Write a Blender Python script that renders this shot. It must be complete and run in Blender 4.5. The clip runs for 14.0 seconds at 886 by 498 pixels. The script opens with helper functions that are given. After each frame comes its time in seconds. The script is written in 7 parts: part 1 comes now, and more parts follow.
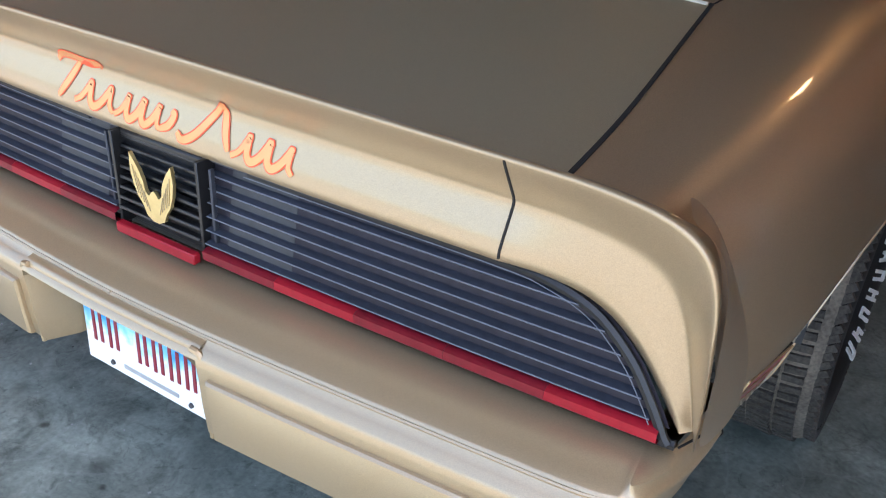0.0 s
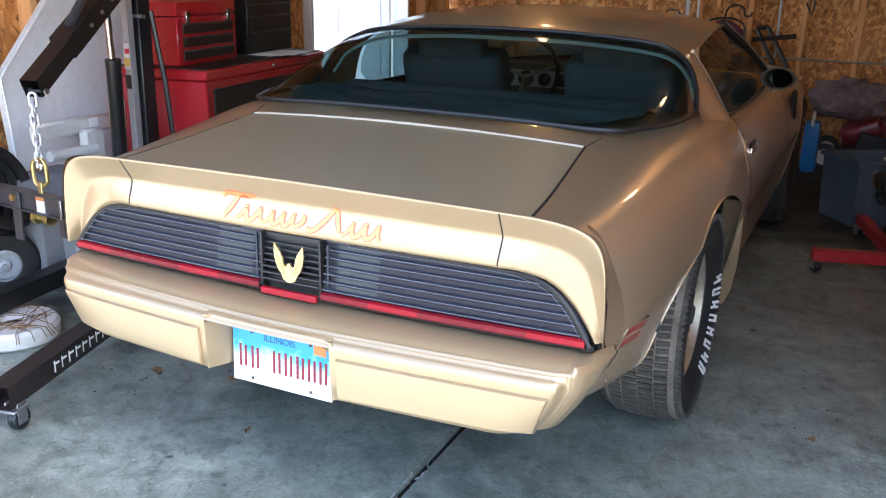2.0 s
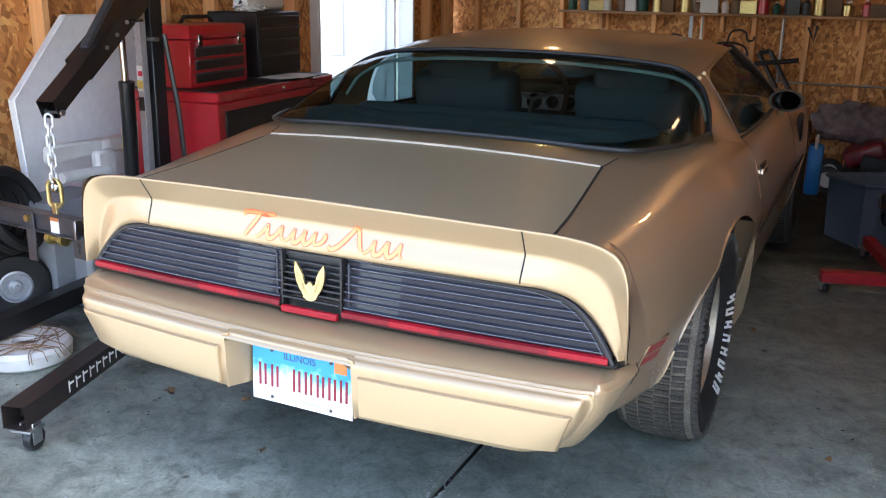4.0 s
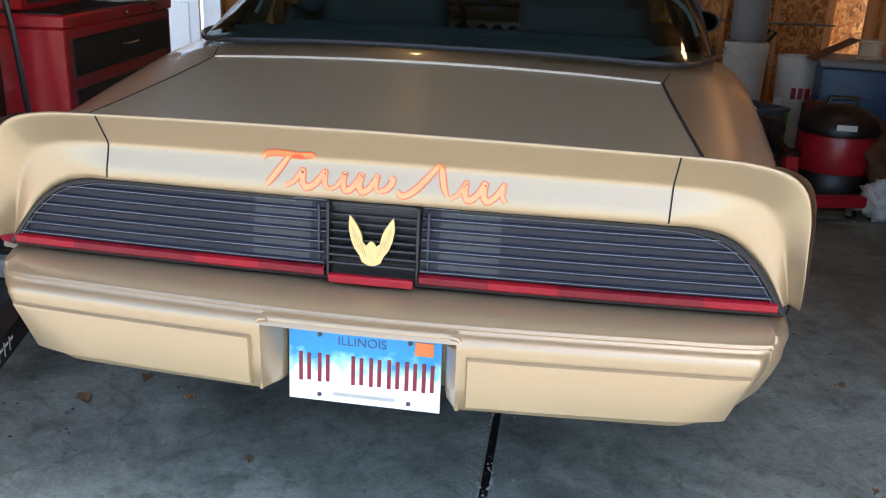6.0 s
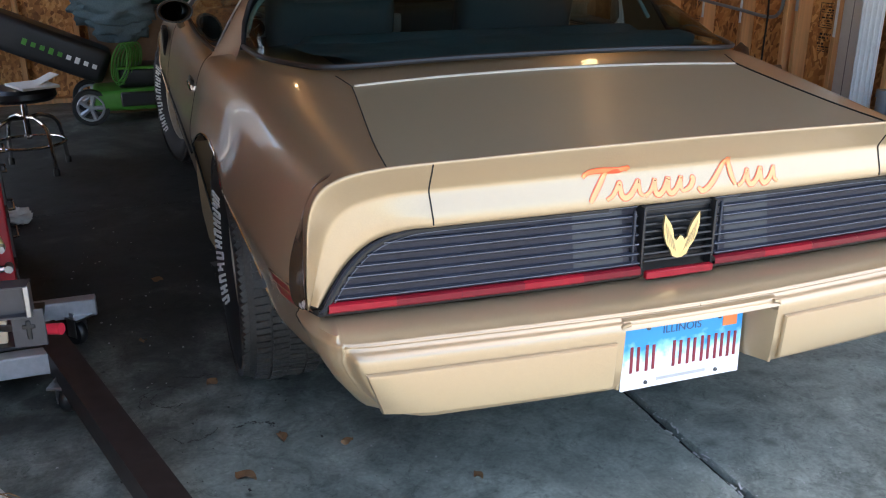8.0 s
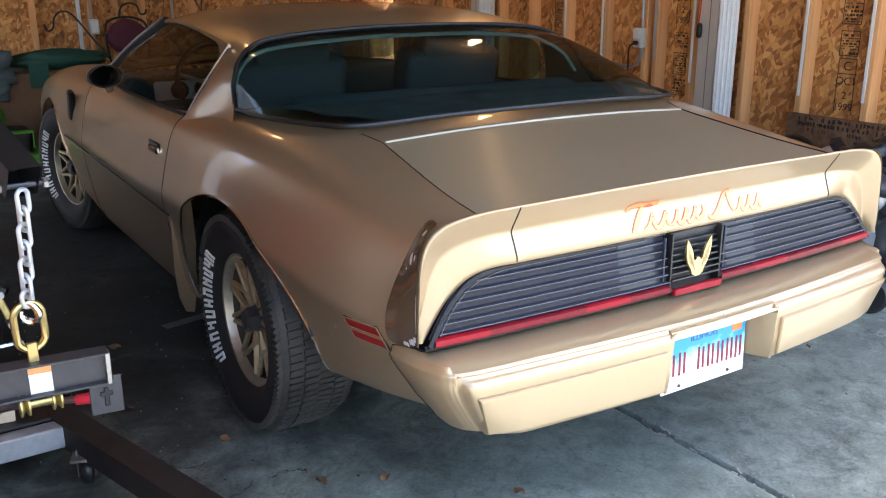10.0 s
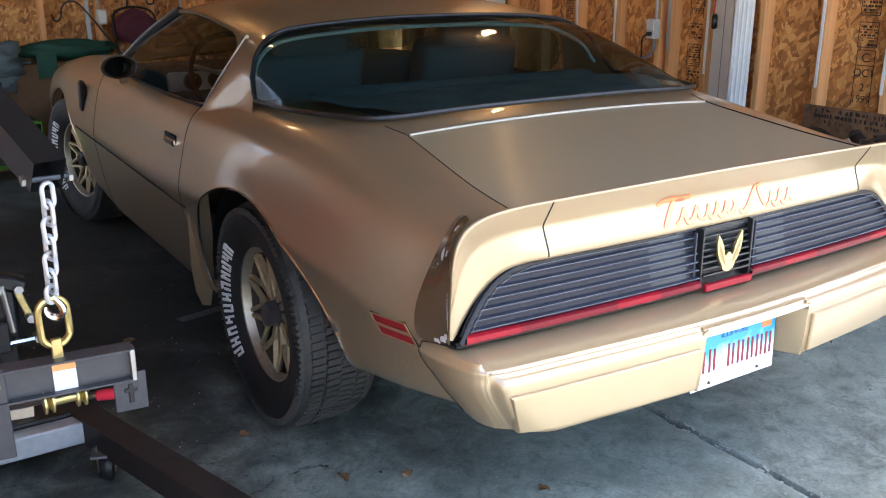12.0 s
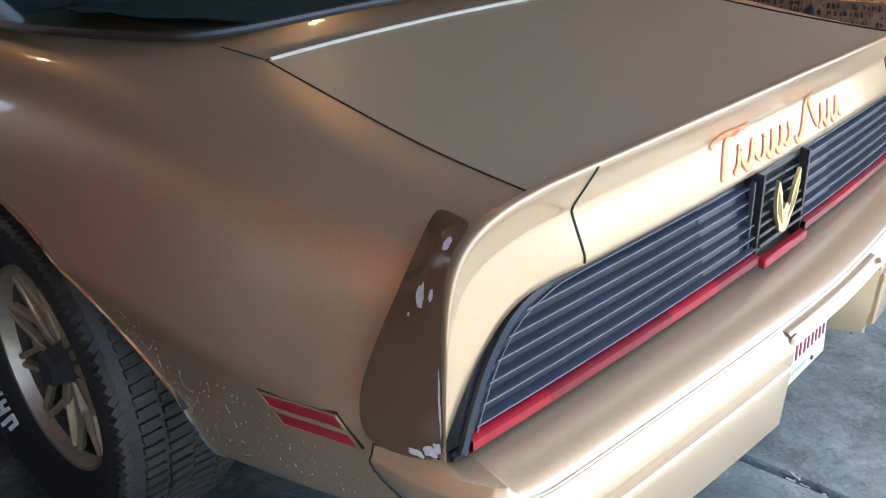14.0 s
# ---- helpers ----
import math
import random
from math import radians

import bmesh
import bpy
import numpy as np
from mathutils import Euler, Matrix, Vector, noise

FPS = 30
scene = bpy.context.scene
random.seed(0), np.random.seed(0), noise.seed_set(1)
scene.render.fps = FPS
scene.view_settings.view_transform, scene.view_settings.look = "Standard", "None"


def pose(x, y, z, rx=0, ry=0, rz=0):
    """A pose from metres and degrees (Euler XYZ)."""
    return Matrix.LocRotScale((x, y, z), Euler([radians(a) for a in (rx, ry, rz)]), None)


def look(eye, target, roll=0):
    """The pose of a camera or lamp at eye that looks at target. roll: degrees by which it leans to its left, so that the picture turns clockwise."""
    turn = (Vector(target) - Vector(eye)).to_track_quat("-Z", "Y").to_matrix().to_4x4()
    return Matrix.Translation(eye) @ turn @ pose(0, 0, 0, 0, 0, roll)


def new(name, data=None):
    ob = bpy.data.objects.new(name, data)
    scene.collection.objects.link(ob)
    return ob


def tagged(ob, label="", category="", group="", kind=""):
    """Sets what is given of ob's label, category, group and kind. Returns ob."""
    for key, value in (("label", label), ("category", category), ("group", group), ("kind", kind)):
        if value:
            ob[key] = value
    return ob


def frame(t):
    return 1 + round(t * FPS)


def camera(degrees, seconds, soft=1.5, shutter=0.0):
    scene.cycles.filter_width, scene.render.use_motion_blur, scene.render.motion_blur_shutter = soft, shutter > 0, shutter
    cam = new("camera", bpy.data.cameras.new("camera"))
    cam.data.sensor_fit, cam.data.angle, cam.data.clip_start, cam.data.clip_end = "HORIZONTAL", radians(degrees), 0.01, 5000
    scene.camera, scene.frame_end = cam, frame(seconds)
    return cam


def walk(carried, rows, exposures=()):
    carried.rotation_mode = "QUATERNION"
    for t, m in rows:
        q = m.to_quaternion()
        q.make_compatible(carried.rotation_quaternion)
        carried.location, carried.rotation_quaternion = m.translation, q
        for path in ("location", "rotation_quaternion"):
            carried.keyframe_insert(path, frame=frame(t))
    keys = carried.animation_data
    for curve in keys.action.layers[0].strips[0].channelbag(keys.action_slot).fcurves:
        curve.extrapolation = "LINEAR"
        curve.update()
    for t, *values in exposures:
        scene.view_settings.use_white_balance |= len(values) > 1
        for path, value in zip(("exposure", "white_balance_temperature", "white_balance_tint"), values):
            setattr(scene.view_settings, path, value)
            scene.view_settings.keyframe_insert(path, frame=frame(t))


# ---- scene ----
cam = camera(53.1, 14.0, 1.15)
PATH = [
    (0, (0.954, -0.742, 1.255), (0.042, 0.739, 0.269), 2.9),
    (0.5, (1.026, -1.105, 1.318), (0.384, 0.609, 0.511), 0.8),
    (1, (1.136, -1.377, 1.35), (0.556, 0.402, 0.643), 2.2),
    (1.5, (1.285, -1.621, 1.358), (0.573, 0.129, 0.7), 1.3),
    (2, (1.244, -1.742, 1.391), (0.438, -0.013, 0.792), 1.1),
    (2.5, (1.253, -1.751, 1.398), (0.417, -0.021, 0.842), 1.2),
    (5, (1.008, -1.792, 1.31), (0.291, -0.009, 0.757), 0.6),
    (5.5, (0.701, -1.639, 1.214), (0.263, 0.218, 0.615), 0.3),
    (6, (0.351, -1.579, 1.221), (0.106, 0.299, 0.579), 2.4),
    (6.5, (-0.034, -1.578, 1.26), (-0.032, 0.317, 0.62), 1.6),
    (7, (-0.433, -1.515, 1.208), (-0.196, 0.345, 0.513), 0.0),
    (7.5, (-0.795, -1.502, 1.246), (-0.365, 0.315, 0.529), -0.2),
    (8, (-1.101, -1.499, 1.311), (-0.442, 0.259, 0.622), -0.0),
    (10.5, (-1.721, -1.402, 1.359), (-0.658, 0.189, 0.778), -0.2),
    (11, (-1.721, -1.395, 1.362), (-0.67, 0.203, 0.776), -0.4),
    (11.5, (-1.727, -1.375, 1.361), (-0.685, 0.227, 0.774), -0.3),
    (12, (-1.733, -1.351, 1.354), (-0.684, 0.241, 0.749), -0.1),
    (12.5, (-1.623, -1.205, 1.28), (-0.53, 0.328, 0.605), -1.3),
    (13, (-1.458, -0.978, 1.224), (-0.306, 0.494, 0.513), -2.4),
    (13.5, (-1.411, -0.742, 1.17), (-0.173, 0.641, 0.424), -2.6),
    (14, (-1.381, -0.483, 1.203), (-0.014, 0.742, 0.409), -1.4),
]
walk(cam, [(t, look(eye, target, roll)) for t, eye, target, roll in PATH], [(0.0, 2.42, 6270.0, 10.0), (0.5, 2.48, 6290.0, 10.0), (1.0, 3.03, 6330.0, 10.0), (1.5, 3.26, 6330.0, 10.0), (2.5, 3.13, 6330.0, 10.0), (5.0, 2.90, 6420.0, 10.0), (6.5, 2.42, 6480.0, 10.0), (7.5, 2.45, 6480.0, 10.0), (8.0, 2.58, 6480.0, 10.0), (11.0, 3.13, 6420.0, 10.0), (12.5, 3.12, 6430.0, 10.0), (13.5, 2.95, 6200.0, 10.0), (14.0, 2.86, 6080.0, 10.0)])

from mathutils.bvhtree import BVHTree

# ---------------------------------------------------------------- world and light
world = bpy.data.worlds.new("World")
scene.world = world
world.use_nodes = True
wn = world.node_tree
sky = wn.nodes.new("ShaderNodeTexSky")
sky.sky_type = 'NISHITA'
sky.sun_disc = False
sky.sun_elevation = radians(64)
sky.sun_rotation = radians(96)
sky.air_density = 1.0
sky.dust_density = 2.5
wn.links.new(sky.outputs[0], wn.nodes["Background"].inputs[0])
wn.nodes["Background"].inputs[1].default_value = 0.14

sun_data = bpy.data.lights.new("sun", 'SUN')
sun_data.energy = 3.6
sun_data.angle = radians(0.6)
sun_data.color = (1.0, 0.94, 0.85)
sun = new("sun", sun_data)
sun.matrix_world = look((4.4, -0.5, 9), (0, 0, 0))


def bulb_light(place, power, size=0.05):
    data = bpy.data.lights.new("bulb_light", 'POINT')
    data.energy = power
    data.color = (1.0, 0.60, 0.30)
    data.shadow_soft_size = size
    ob = new("bulb_light", data)
    ob.location = place
    return ob


# ---------------------------------------------------------------- materials
def nodes_of(name):
    m = bpy.data.materials.new(name)
    m.use_nodes = True
    t = m.node_tree
    return m, t, t.nodes["Principled BSDF"]


def add(t, kind, **values):
    n = t.nodes.new(kind)
    for key, v in values.items():
        n.inputs[key].default_value = v
    return n


def ramp(t, stops, source):
    n = t.nodes.new("ShaderNodeValToRGB")
    el = n.color_ramp.elements
    while len(el) < len(stops):
        el.new(0.5)
    for e, (p, c) in zip(el, stops):
        e.position = p
        e.color = (*c, 1) if len(c) == 3 else c
    t.links.new(source, n.inputs[0])
    return n


def coords(t, scale=(1, 1, 1)):
    tc = t.nodes.new("ShaderNodeTexCoord")
    mp = t.nodes.new("ShaderNodeMapping")
    mp.inputs["Scale"].default_value = scale
    t.links.new(tc.outputs["Object"], mp.inputs[0])
    return mp.outputs[0]


def plain(name, col, rough=0.5, metal=0.0, grain=40.0, vary=0.18, bump=0.15, coat=0.0, big=3.0, spec=0.5):
    """A surface with grain at a small scale and mottling at a large one."""
    m, t, b = nodes_of(name)
    co = coords(t)
    n1 = add(t, "ShaderNodeTexNoise", Scale=grain, Detail=4.0)
    n2 = add(t, "ShaderNodeTexNoise", Scale=big, Detail=3.0)
    t.links.new(co, n1.inputs["Vector"])
    t.links.new(co, n2.inputs["Vector"])
    mix = t.nodes.new("ShaderNodeMath")
    mix.operation = 'MULTIPLY_ADD'
    mix.inputs[1].default_value = 0.5
    t.links.new(n1.outputs[0], mix.inputs[0])
    half = t.nodes.new("ShaderNodeMath")
    half.operation = 'MULTIPLY'
    half.inputs[1].default_value = 0.5
    t.links.new(n2.outputs[0], half.inputs[0])
    t.links.new(half.outputs[0], mix.inputs[2])
    lo = [c * (1 - vary) for c in col]
    hi = [min(1, c * (1 + vary)) for c in col]
    r = ramp(t, [(0.3, lo), (0.7, hi)], mix.outputs[0])
    t.links.new(r.outputs[0], b.inputs["Base Color"])
    rr = t.nodes.new("ShaderNodeMapRange")
    rr.inputs["To Min"].default_value = max(0.02, rough - 0.12 * min(1, rough * 2))
    rr.inputs["To Max"].default_value = min(1, rough + 0.12 * min(1, rough * 2))
    t.links.new(n2.outputs[0], rr.inputs[0])
    t.links.new(rr.outputs[0], b.inputs["Roughness"])
    b.inputs["Metallic"].default_value = metal
    b.inputs["Coat Weight"].default_value = coat
    b.inputs["Coat Roughness"].default_value = 0.12
    b.inputs["Specular IOR Level"].default_value = spec
    if bump:
        bp = t.nodes.new("ShaderNodeBump")
        bp.inputs["Strength"].default_value = bump
        bp.inputs["Distance"].default_value = 0.002
        t.links.new(n1.outputs[0], bp.inputs["Height"])
        t.links.new(bp.outputs[0], b.inputs["Normal"])
    return m


def paint(name, col, metal, rough, coat, dust=0.12):
    """Metallic car paint with flake, a thin clear coat and dull dusty patches."""
    m, t, b = nodes_of(name)
    co = coords(t)
    fl = add(t, "ShaderNodeTexNoise", Scale=900.0, Detail=1.0)
    bg = add(t, "ShaderNodeTexNoise", Scale=2.2, Detail=5.0, Roughness=0.6)
    for n in (fl, bg):
        t.links.new(co, n.inputs["Vector"])
    r = ramp(t, [(0.3, [c * 0.86 for c in col]), (0.7, [c * 1.12 for c in col])], fl.outputs[0])
    r2 = ramp(t, [(0.35, (0, 0, 0)), (0.75, (1, 1, 1))], bg.outputs[0])
    mx = t.nodes.new("ShaderNodeMixRGB")
    mx.inputs[2].default_value = (col[0] * 0.9 + 0.03, col[1] * 0.9 + 0.035, col[2] * 0.9 + 0.035, 1)
    fac = t.nodes.new("ShaderNodeMath")
    fac.operation = 'MULTIPLY'
    fac.inputs[1].default_value = dust * 3
    t.links.new(r2.outputs[0], fac.inputs[0])
    t.links.new(fac.outputs[0], mx.inputs[0])
    t.links.new(r.outputs[0], mx.inputs[1])
    t.links.new(mx.outputs[0], b.inputs["Base Color"])
    rr = t.nodes.new("ShaderNodeMapRange")
    rr.inputs["To Min"].default_value = rough - 0.05
    rr.inputs["To Max"].default_value = rough + 0.1
    t.links.new(bg.outputs[0], rr.inputs[0])
    t.links.new(rr.outputs[0], b.inputs["Roughness"])
    b.inputs["Metallic"].default_value = metal
    b.inputs["Coat Weight"].default_value = coat
    b.inputs["Coat Roughness"].default_value = 0.025 if coat > 0.6 else 0.22 if coat < 0.5 else 0.10
    b.inputs["Coat IOR"].default_value = 1.65 if 0.5 < coat < 0.6 else 1.5
    return m


def osb(name):
    """Oriented strand board: overlapping wood flakes in three directions."""
    m, t, b = nodes_of(name)
    tc = t.nodes.new("ShaderNodeTexCoord")
    layers = []
    for k, (turn, sc) in enumerate((((14, 11, 0), (54, 54, 13)), ((-24, -18, 0), (46, 46, 11)), ((42, 36, 0), (42, 42, 12)))):
        mp = t.nodes.new("ShaderNodeMapping")
        mp.vector_type = 'TEXTURE'
        mp.inputs["Rotation"].default_value = [radians(a) for a in turn]
        mp.inputs["Scale"].default_value = [1 / s for s in sc]
        mp.inputs["Location"].default_value = (k * 1.7, k * 0.6, k * 2.2)
        t.links.new(tc.outputs["Object"], mp.inputs[0])
        v = add(t, "ShaderNodeTexVoronoi", Scale=1.0)
        t.links.new(mp.outputs[0], v.inputs["Vector"])
        sep = t.nodes.new("ShaderNodeSeparateColor")
        t.links.new(v.outputs["Color"], sep.inputs[0])
        layers.append((sep.outputs[0], sep.outputs[1]))
    val = layers[0][0]
    for tone, pick in layers[1:]:
        gt = t.nodes.new("ShaderNodeMath")
        gt.operation = 'GREATER_THAN'
        gt.inputs[1].default_value = 0.55
        t.links.new(pick, gt.inputs[0])
        mx = t.nodes.new("ShaderNodeMix")
        t.links.new(gt.outputs[0], mx.inputs[0])
        t.links.new(val, mx.inputs[2])
        t.links.new(tone, mx.inputs[3])
        val = mx.outputs[0]
    big = add(t, "ShaderNodeTexNoise", Scale=1.3, Detail=4.0)
    t.links.new(tc.outputs["Object"], big.inputs["Vector"])
    ad = t.nodes.new("ShaderNodeMath")
    ad.operation = 'MULTIPLY_ADD'
    ad.inputs[1].default_value = 0.62
    t.links.new(val, ad.inputs[0])
    bs = t.nodes.new("ShaderNodeMath")
    bs.operation = 'MULTIPLY'
    bs.inputs[1].default_value = 0.55
    t.links.new(big.outputs[0], bs.inputs[0])
    t.links.new(bs.outputs[0], ad.inputs[2])
    r = ramp(t, [(0.14, (0.10, 0.036, 0.013)), (0.32, (0.33, 0.130, 0.040)), (0.62, (0.60, 0.256, 0.074)), (0.95, (0.84, 0.475, 0.180))], ad.outputs[0])
    t.links.new(r.outputs[0], b.inputs["Base Color"])
    b.inputs["Roughness"].default_value = 0.75
    bp = t.nodes.new("ShaderNodeBump")
    bp.inputs["Strength"].default_value = 0.5
    bp.inputs["Distance"].default_value = 0.002
    t.links.new(val, bp.inputs["Height"])
    t.links.new(bp.outputs[0], b.inputs["Normal"])
    return m


def lumber(name, col=(0.78, 0.405, 0.165), along=2):
    """Sawn softwood with grain along one axis."""
    m, t, b = nodes_of(name)
    sc = [28, 28, 28]
    sc[along] = 1.2
    co = coords(t, sc)
    n = add(t, "ShaderNodeTexNoise", Scale=1.0, Detail=5.0, Distortion=0.6)
    t.links.new(co, n.inputs["Vector"])
    info = t.nodes.new("ShaderNodeObjectInfo")
    mxv = t.nodes.new("ShaderNodeMath")
    mxv.operation = 'MULTIPLY_ADD'
    mxv.inputs[1].default_value = 0.3
    t.links.new(info.outputs["Random"], mxv.inputs[0])
    t.links.new(n.outputs[0], mxv.inputs[2])
    r = ramp(t, [(0.35, [c * 0.6 for c in col]), (0.6, col), (0.95, [min(1, c * 1.25) for c in col])], mxv.outputs[0])
    t.links.new(r.outputs[0], b.inputs["Base Color"])
    b.inputs["Roughness"].default_value = 0.7
    bp = t.nodes.new("ShaderNodeBump")
    bp.inputs["Strength"].default_value = 0.25
    bp.inputs["Distance"].default_value = 0.002
    t.links.new(n.outputs[0], bp.inputs["Height"])
    t.links.new(bp.outputs[0], b.inputs["Normal"])
    return m


def concrete(name):
    """Old garage slab: grey, trowelled, with oil spots, tyre scuffs and pale grit."""
    m, t, b = nodes_of(name)
    co = coords(t)
    fine = add(t, "ShaderNodeTexNoise", Scale=90.0, Detail=5.0)
    mid = add(t, "ShaderNodeTexNoise", Scale=7.0, Detail=10.0, Roughness=0.74, Distortion=0.5)
    big = add(t, "ShaderNodeTexNoise", Scale=1.6, Detail=5.0, Distortion=1.6)
    spots = add(t, "ShaderNodeTexVoronoi", Scale=6.5)
    grit = add(t, "ShaderNodeTexVoronoi", Scale=21.0)
    for n in (fine, mid, big, spots, grit):
        t.links.new(co, n.inputs["Vector"])
    base = ramp(t, [(0.30, (0.062, 0.074, 0.064)), (0.42, (0.160, 0.186, 0.163)), (0.55, (0.236, 0.268, 0.234)), (0.72, (0.350, 0.386, 0.340))], mid.outputs[0])
    tone = ramp(t, [(0.32, (0.68, 0.68, 0.68)), (0.60, (1.08, 1.08, 1.08))], big.outputs[0])
    mul = t.nodes.new("ShaderNodeMixRGB")
    mul.blend_type = 'MULTIPLY'
    mul.inputs[0].default_value = 1
    t.links.new(base.outputs[0], mul.inputs[1])
    t.links.new(tone.outputs[0], mul.inputs[2])
    oil = ramp(t, [(0.05, (0.12, 0.12, 0.115)), (0.20, (1, 1, 1))], spots.outputs["Distance"])
    mul2 = t.nodes.new("ShaderNodeMixRGB")
    mul2.blend_type = 'MULTIPLY'
    t.links.new(mid.outputs[0], mul2.inputs[0])
    t.links.new(mul.outputs[0], mul2.inputs[1])
    t.links.new(oil.outputs[0], mul2.inputs[2])
    fn = ramp(t, [(0.32, (0.84, 0.84, 0.84)), (0.68, (1.13, 1.13, 1.13))], fine.outputs[0])
    mul3 = t.nodes.new("ShaderNodeMixRGB")
    mul3.blend_type = 'MULTIPLY'
    mul3.inputs[0].default_value = 1
    t.links.new(mul2.outputs[0], mul3.inputs[1])
    t.links.new(fn.outputs[0], mul3.inputs[2])
    # thin curved scuffs and pale dust
    sw = t.nodes.new("ShaderNodeTexWave")
    sw.inputs["Scale"].default_value = 1.3
    sw.inputs["Distortion"].default_value = 14.0
    sw.inputs["Detail"].default_value = 3.0
    sw.inputs["Detail Scale"].default_value = 2.2
    t.links.new(co, sw.inputs["Vector"])
    scuff = ramp(t, [(0.0, (0.72, 0.72, 0.72)), (0.05, (1, 1, 1))], sw.outputs[0])
    mul4 = t.nodes.new("ShaderNodeMixRGB")
    mul4.blend_type = 'MULTIPLY'
    t.links.new(big.outputs[0], mul4.inputs[0])
    t.links.new(mul3.outputs[0], mul4.inputs[1])
    t.links.new(scuff.outputs[0], mul4.inputs[2])
    specks = ramp(t, [(0.0, (0.8, 0.8, 0.8)), (0.045, (0, 0, 0))], grit.outputs["Distance"])
    mx5 = t.nodes.new("ShaderNodeMixRGB")
    mx5.inputs[2].default_value = (0.42, 0.42, 0.41, 1)
    half5 = t.nodes.new("ShaderNodeMath")
    half5.operation = 'MULTIPLY'
    t.links.new(specks.outputs[0], half5.inputs[0])
    t.links.new(mid.outputs[0], half5.inputs[1])
    t.links.new(half5.outputs[0], mx5.inputs[0])
    t.links.new(mul4.outputs[0], mx5.inputs[1])
    # small crisp oil drops
    drops = add(t, "ShaderNodeTexVoronoi", Scale=9.0, Randomness=1.0)
    wv = t.nodes.new("ShaderNodeVectorMath")
    wv.operation = 'MULTIPLY_ADD'
    wv.inputs[1].default_value = (0.06, 0.06, 0.0)
    t.links.new(mid.outputs["Color"], wv.inputs[0])
    t.links.new(co, wv.inputs[2])
    t.links.new(wv.outputs[0], drops.inputs["Vector"])
    sepd = t.nodes.new("ShaderNodeSeparateColor")
    t.links.new(drops.outputs["Color"], sepd.inputs[0])
    rad = t.nodes.new("ShaderNodeMath")
    rad.operation = 'MULTIPLY_ADD'
    rad.inputs[1].default_value = 0.30
    t.links.new(sepd.outputs[0], rad.inputs[0])
    t.links.new(drops.outputs["Distance"], rad.inputs[2])
    dr = ramp(t, [(0.10, (0.30, 0.30, 0.29)), (0.135, (0.75, 0.75, 0.75)), (0.16, (1, 1, 1))], rad.outputs[0])
    mul8 = t.nodes.new("ShaderNodeMixRGB")
    mul8.blend_type = 'MULTIPLY'
    mul8.inputs[0].default_value = 1
    t.links.new(mx5.outputs[0], mul8.inputs[1])
    t.links.new(dr.outputs[0], mul8.inputs[2])
    # smeared tyre rubber and footmarks in two sizes
    last = mul8.outputs[0]
    for sc, rough_, lo, hi, dark in ((5.5, .84, .53, .60, .66), (17.0, .86, .55, .60, .58), (2.2, .80, .52, .62, .84)):
        sm = add(t, "ShaderNodeTexNoise", Scale=sc, Detail=12.0, Roughness=rough_, Distortion=1.1)
        t.links.new(co, sm.inputs["Vector"])
        sr = ramp(t, [(lo, (1, 1, 1)), (hi, (dark, dark, dark))], sm.outputs[0])
        mm_ = t.nodes.new("ShaderNodeMixRGB")
        mm_.blend_type = 'MULTIPLY'
        mm_.inputs[0].default_value = 0.9
        t.links.new(last, mm_.inputs[1])
        t.links.new(sr.outputs[0], mm_.inputs[2])
        last = mm_.outputs[0]
    # pale hairline scratches
    hair = add(t, "ShaderNodeTexVoronoi", Scale=3.2)
    hair.feature = 'DISTANCE_TO_EDGE'
    t.links.new(wv.outputs[0], hair.inputs["Vector"])
    hr_ = ramp(t, [(0.0, (.35, .35, .35)), (0.006, (0, 0, 0))], hair.outputs["Distance"])
    hf = t.nodes.new("ShaderNodeMath")
    hf.operation = 'MULTIPLY'
    t.links.new(hr_.outputs[0], hf.inputs[0])
    t.links.new(big.outputs[0], hf.inputs[1])
    mh = t.nodes.new("ShaderNodeMixRGB")
    mh.inputs[2].default_value = (0.40, 0.41, 0.41, 1)
    t.links.new(hf.outputs[0], mh.inputs[0])
    t.links.new(last, mh.inputs[1])
    # black oily dirt trodden in round the tool chest; shade painted in deeper inside
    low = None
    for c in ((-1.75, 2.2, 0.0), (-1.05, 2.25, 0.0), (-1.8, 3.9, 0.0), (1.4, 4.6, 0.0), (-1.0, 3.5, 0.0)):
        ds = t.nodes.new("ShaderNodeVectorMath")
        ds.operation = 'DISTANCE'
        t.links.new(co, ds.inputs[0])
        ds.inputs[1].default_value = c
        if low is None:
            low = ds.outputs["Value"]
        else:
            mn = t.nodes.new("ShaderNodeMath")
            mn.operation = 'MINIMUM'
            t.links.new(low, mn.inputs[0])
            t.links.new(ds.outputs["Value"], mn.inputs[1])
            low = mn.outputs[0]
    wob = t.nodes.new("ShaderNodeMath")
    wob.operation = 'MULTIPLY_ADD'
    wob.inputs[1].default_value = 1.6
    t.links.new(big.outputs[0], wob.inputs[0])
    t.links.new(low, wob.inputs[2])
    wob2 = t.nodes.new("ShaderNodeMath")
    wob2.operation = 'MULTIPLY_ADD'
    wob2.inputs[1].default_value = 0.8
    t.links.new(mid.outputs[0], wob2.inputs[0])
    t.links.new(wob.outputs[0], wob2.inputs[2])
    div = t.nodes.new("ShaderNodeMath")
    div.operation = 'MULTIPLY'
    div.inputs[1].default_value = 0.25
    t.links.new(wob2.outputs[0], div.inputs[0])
    # one mask darkens for both the dirt and the weaker light back there
    grime_and_shade = ramp(t, [(0.44, (0.12, 0.115, 0.11)), (0.58, (0.36, 0.35, 0.345)), (0.74, (1, 1, 1))], div.outputs[0])
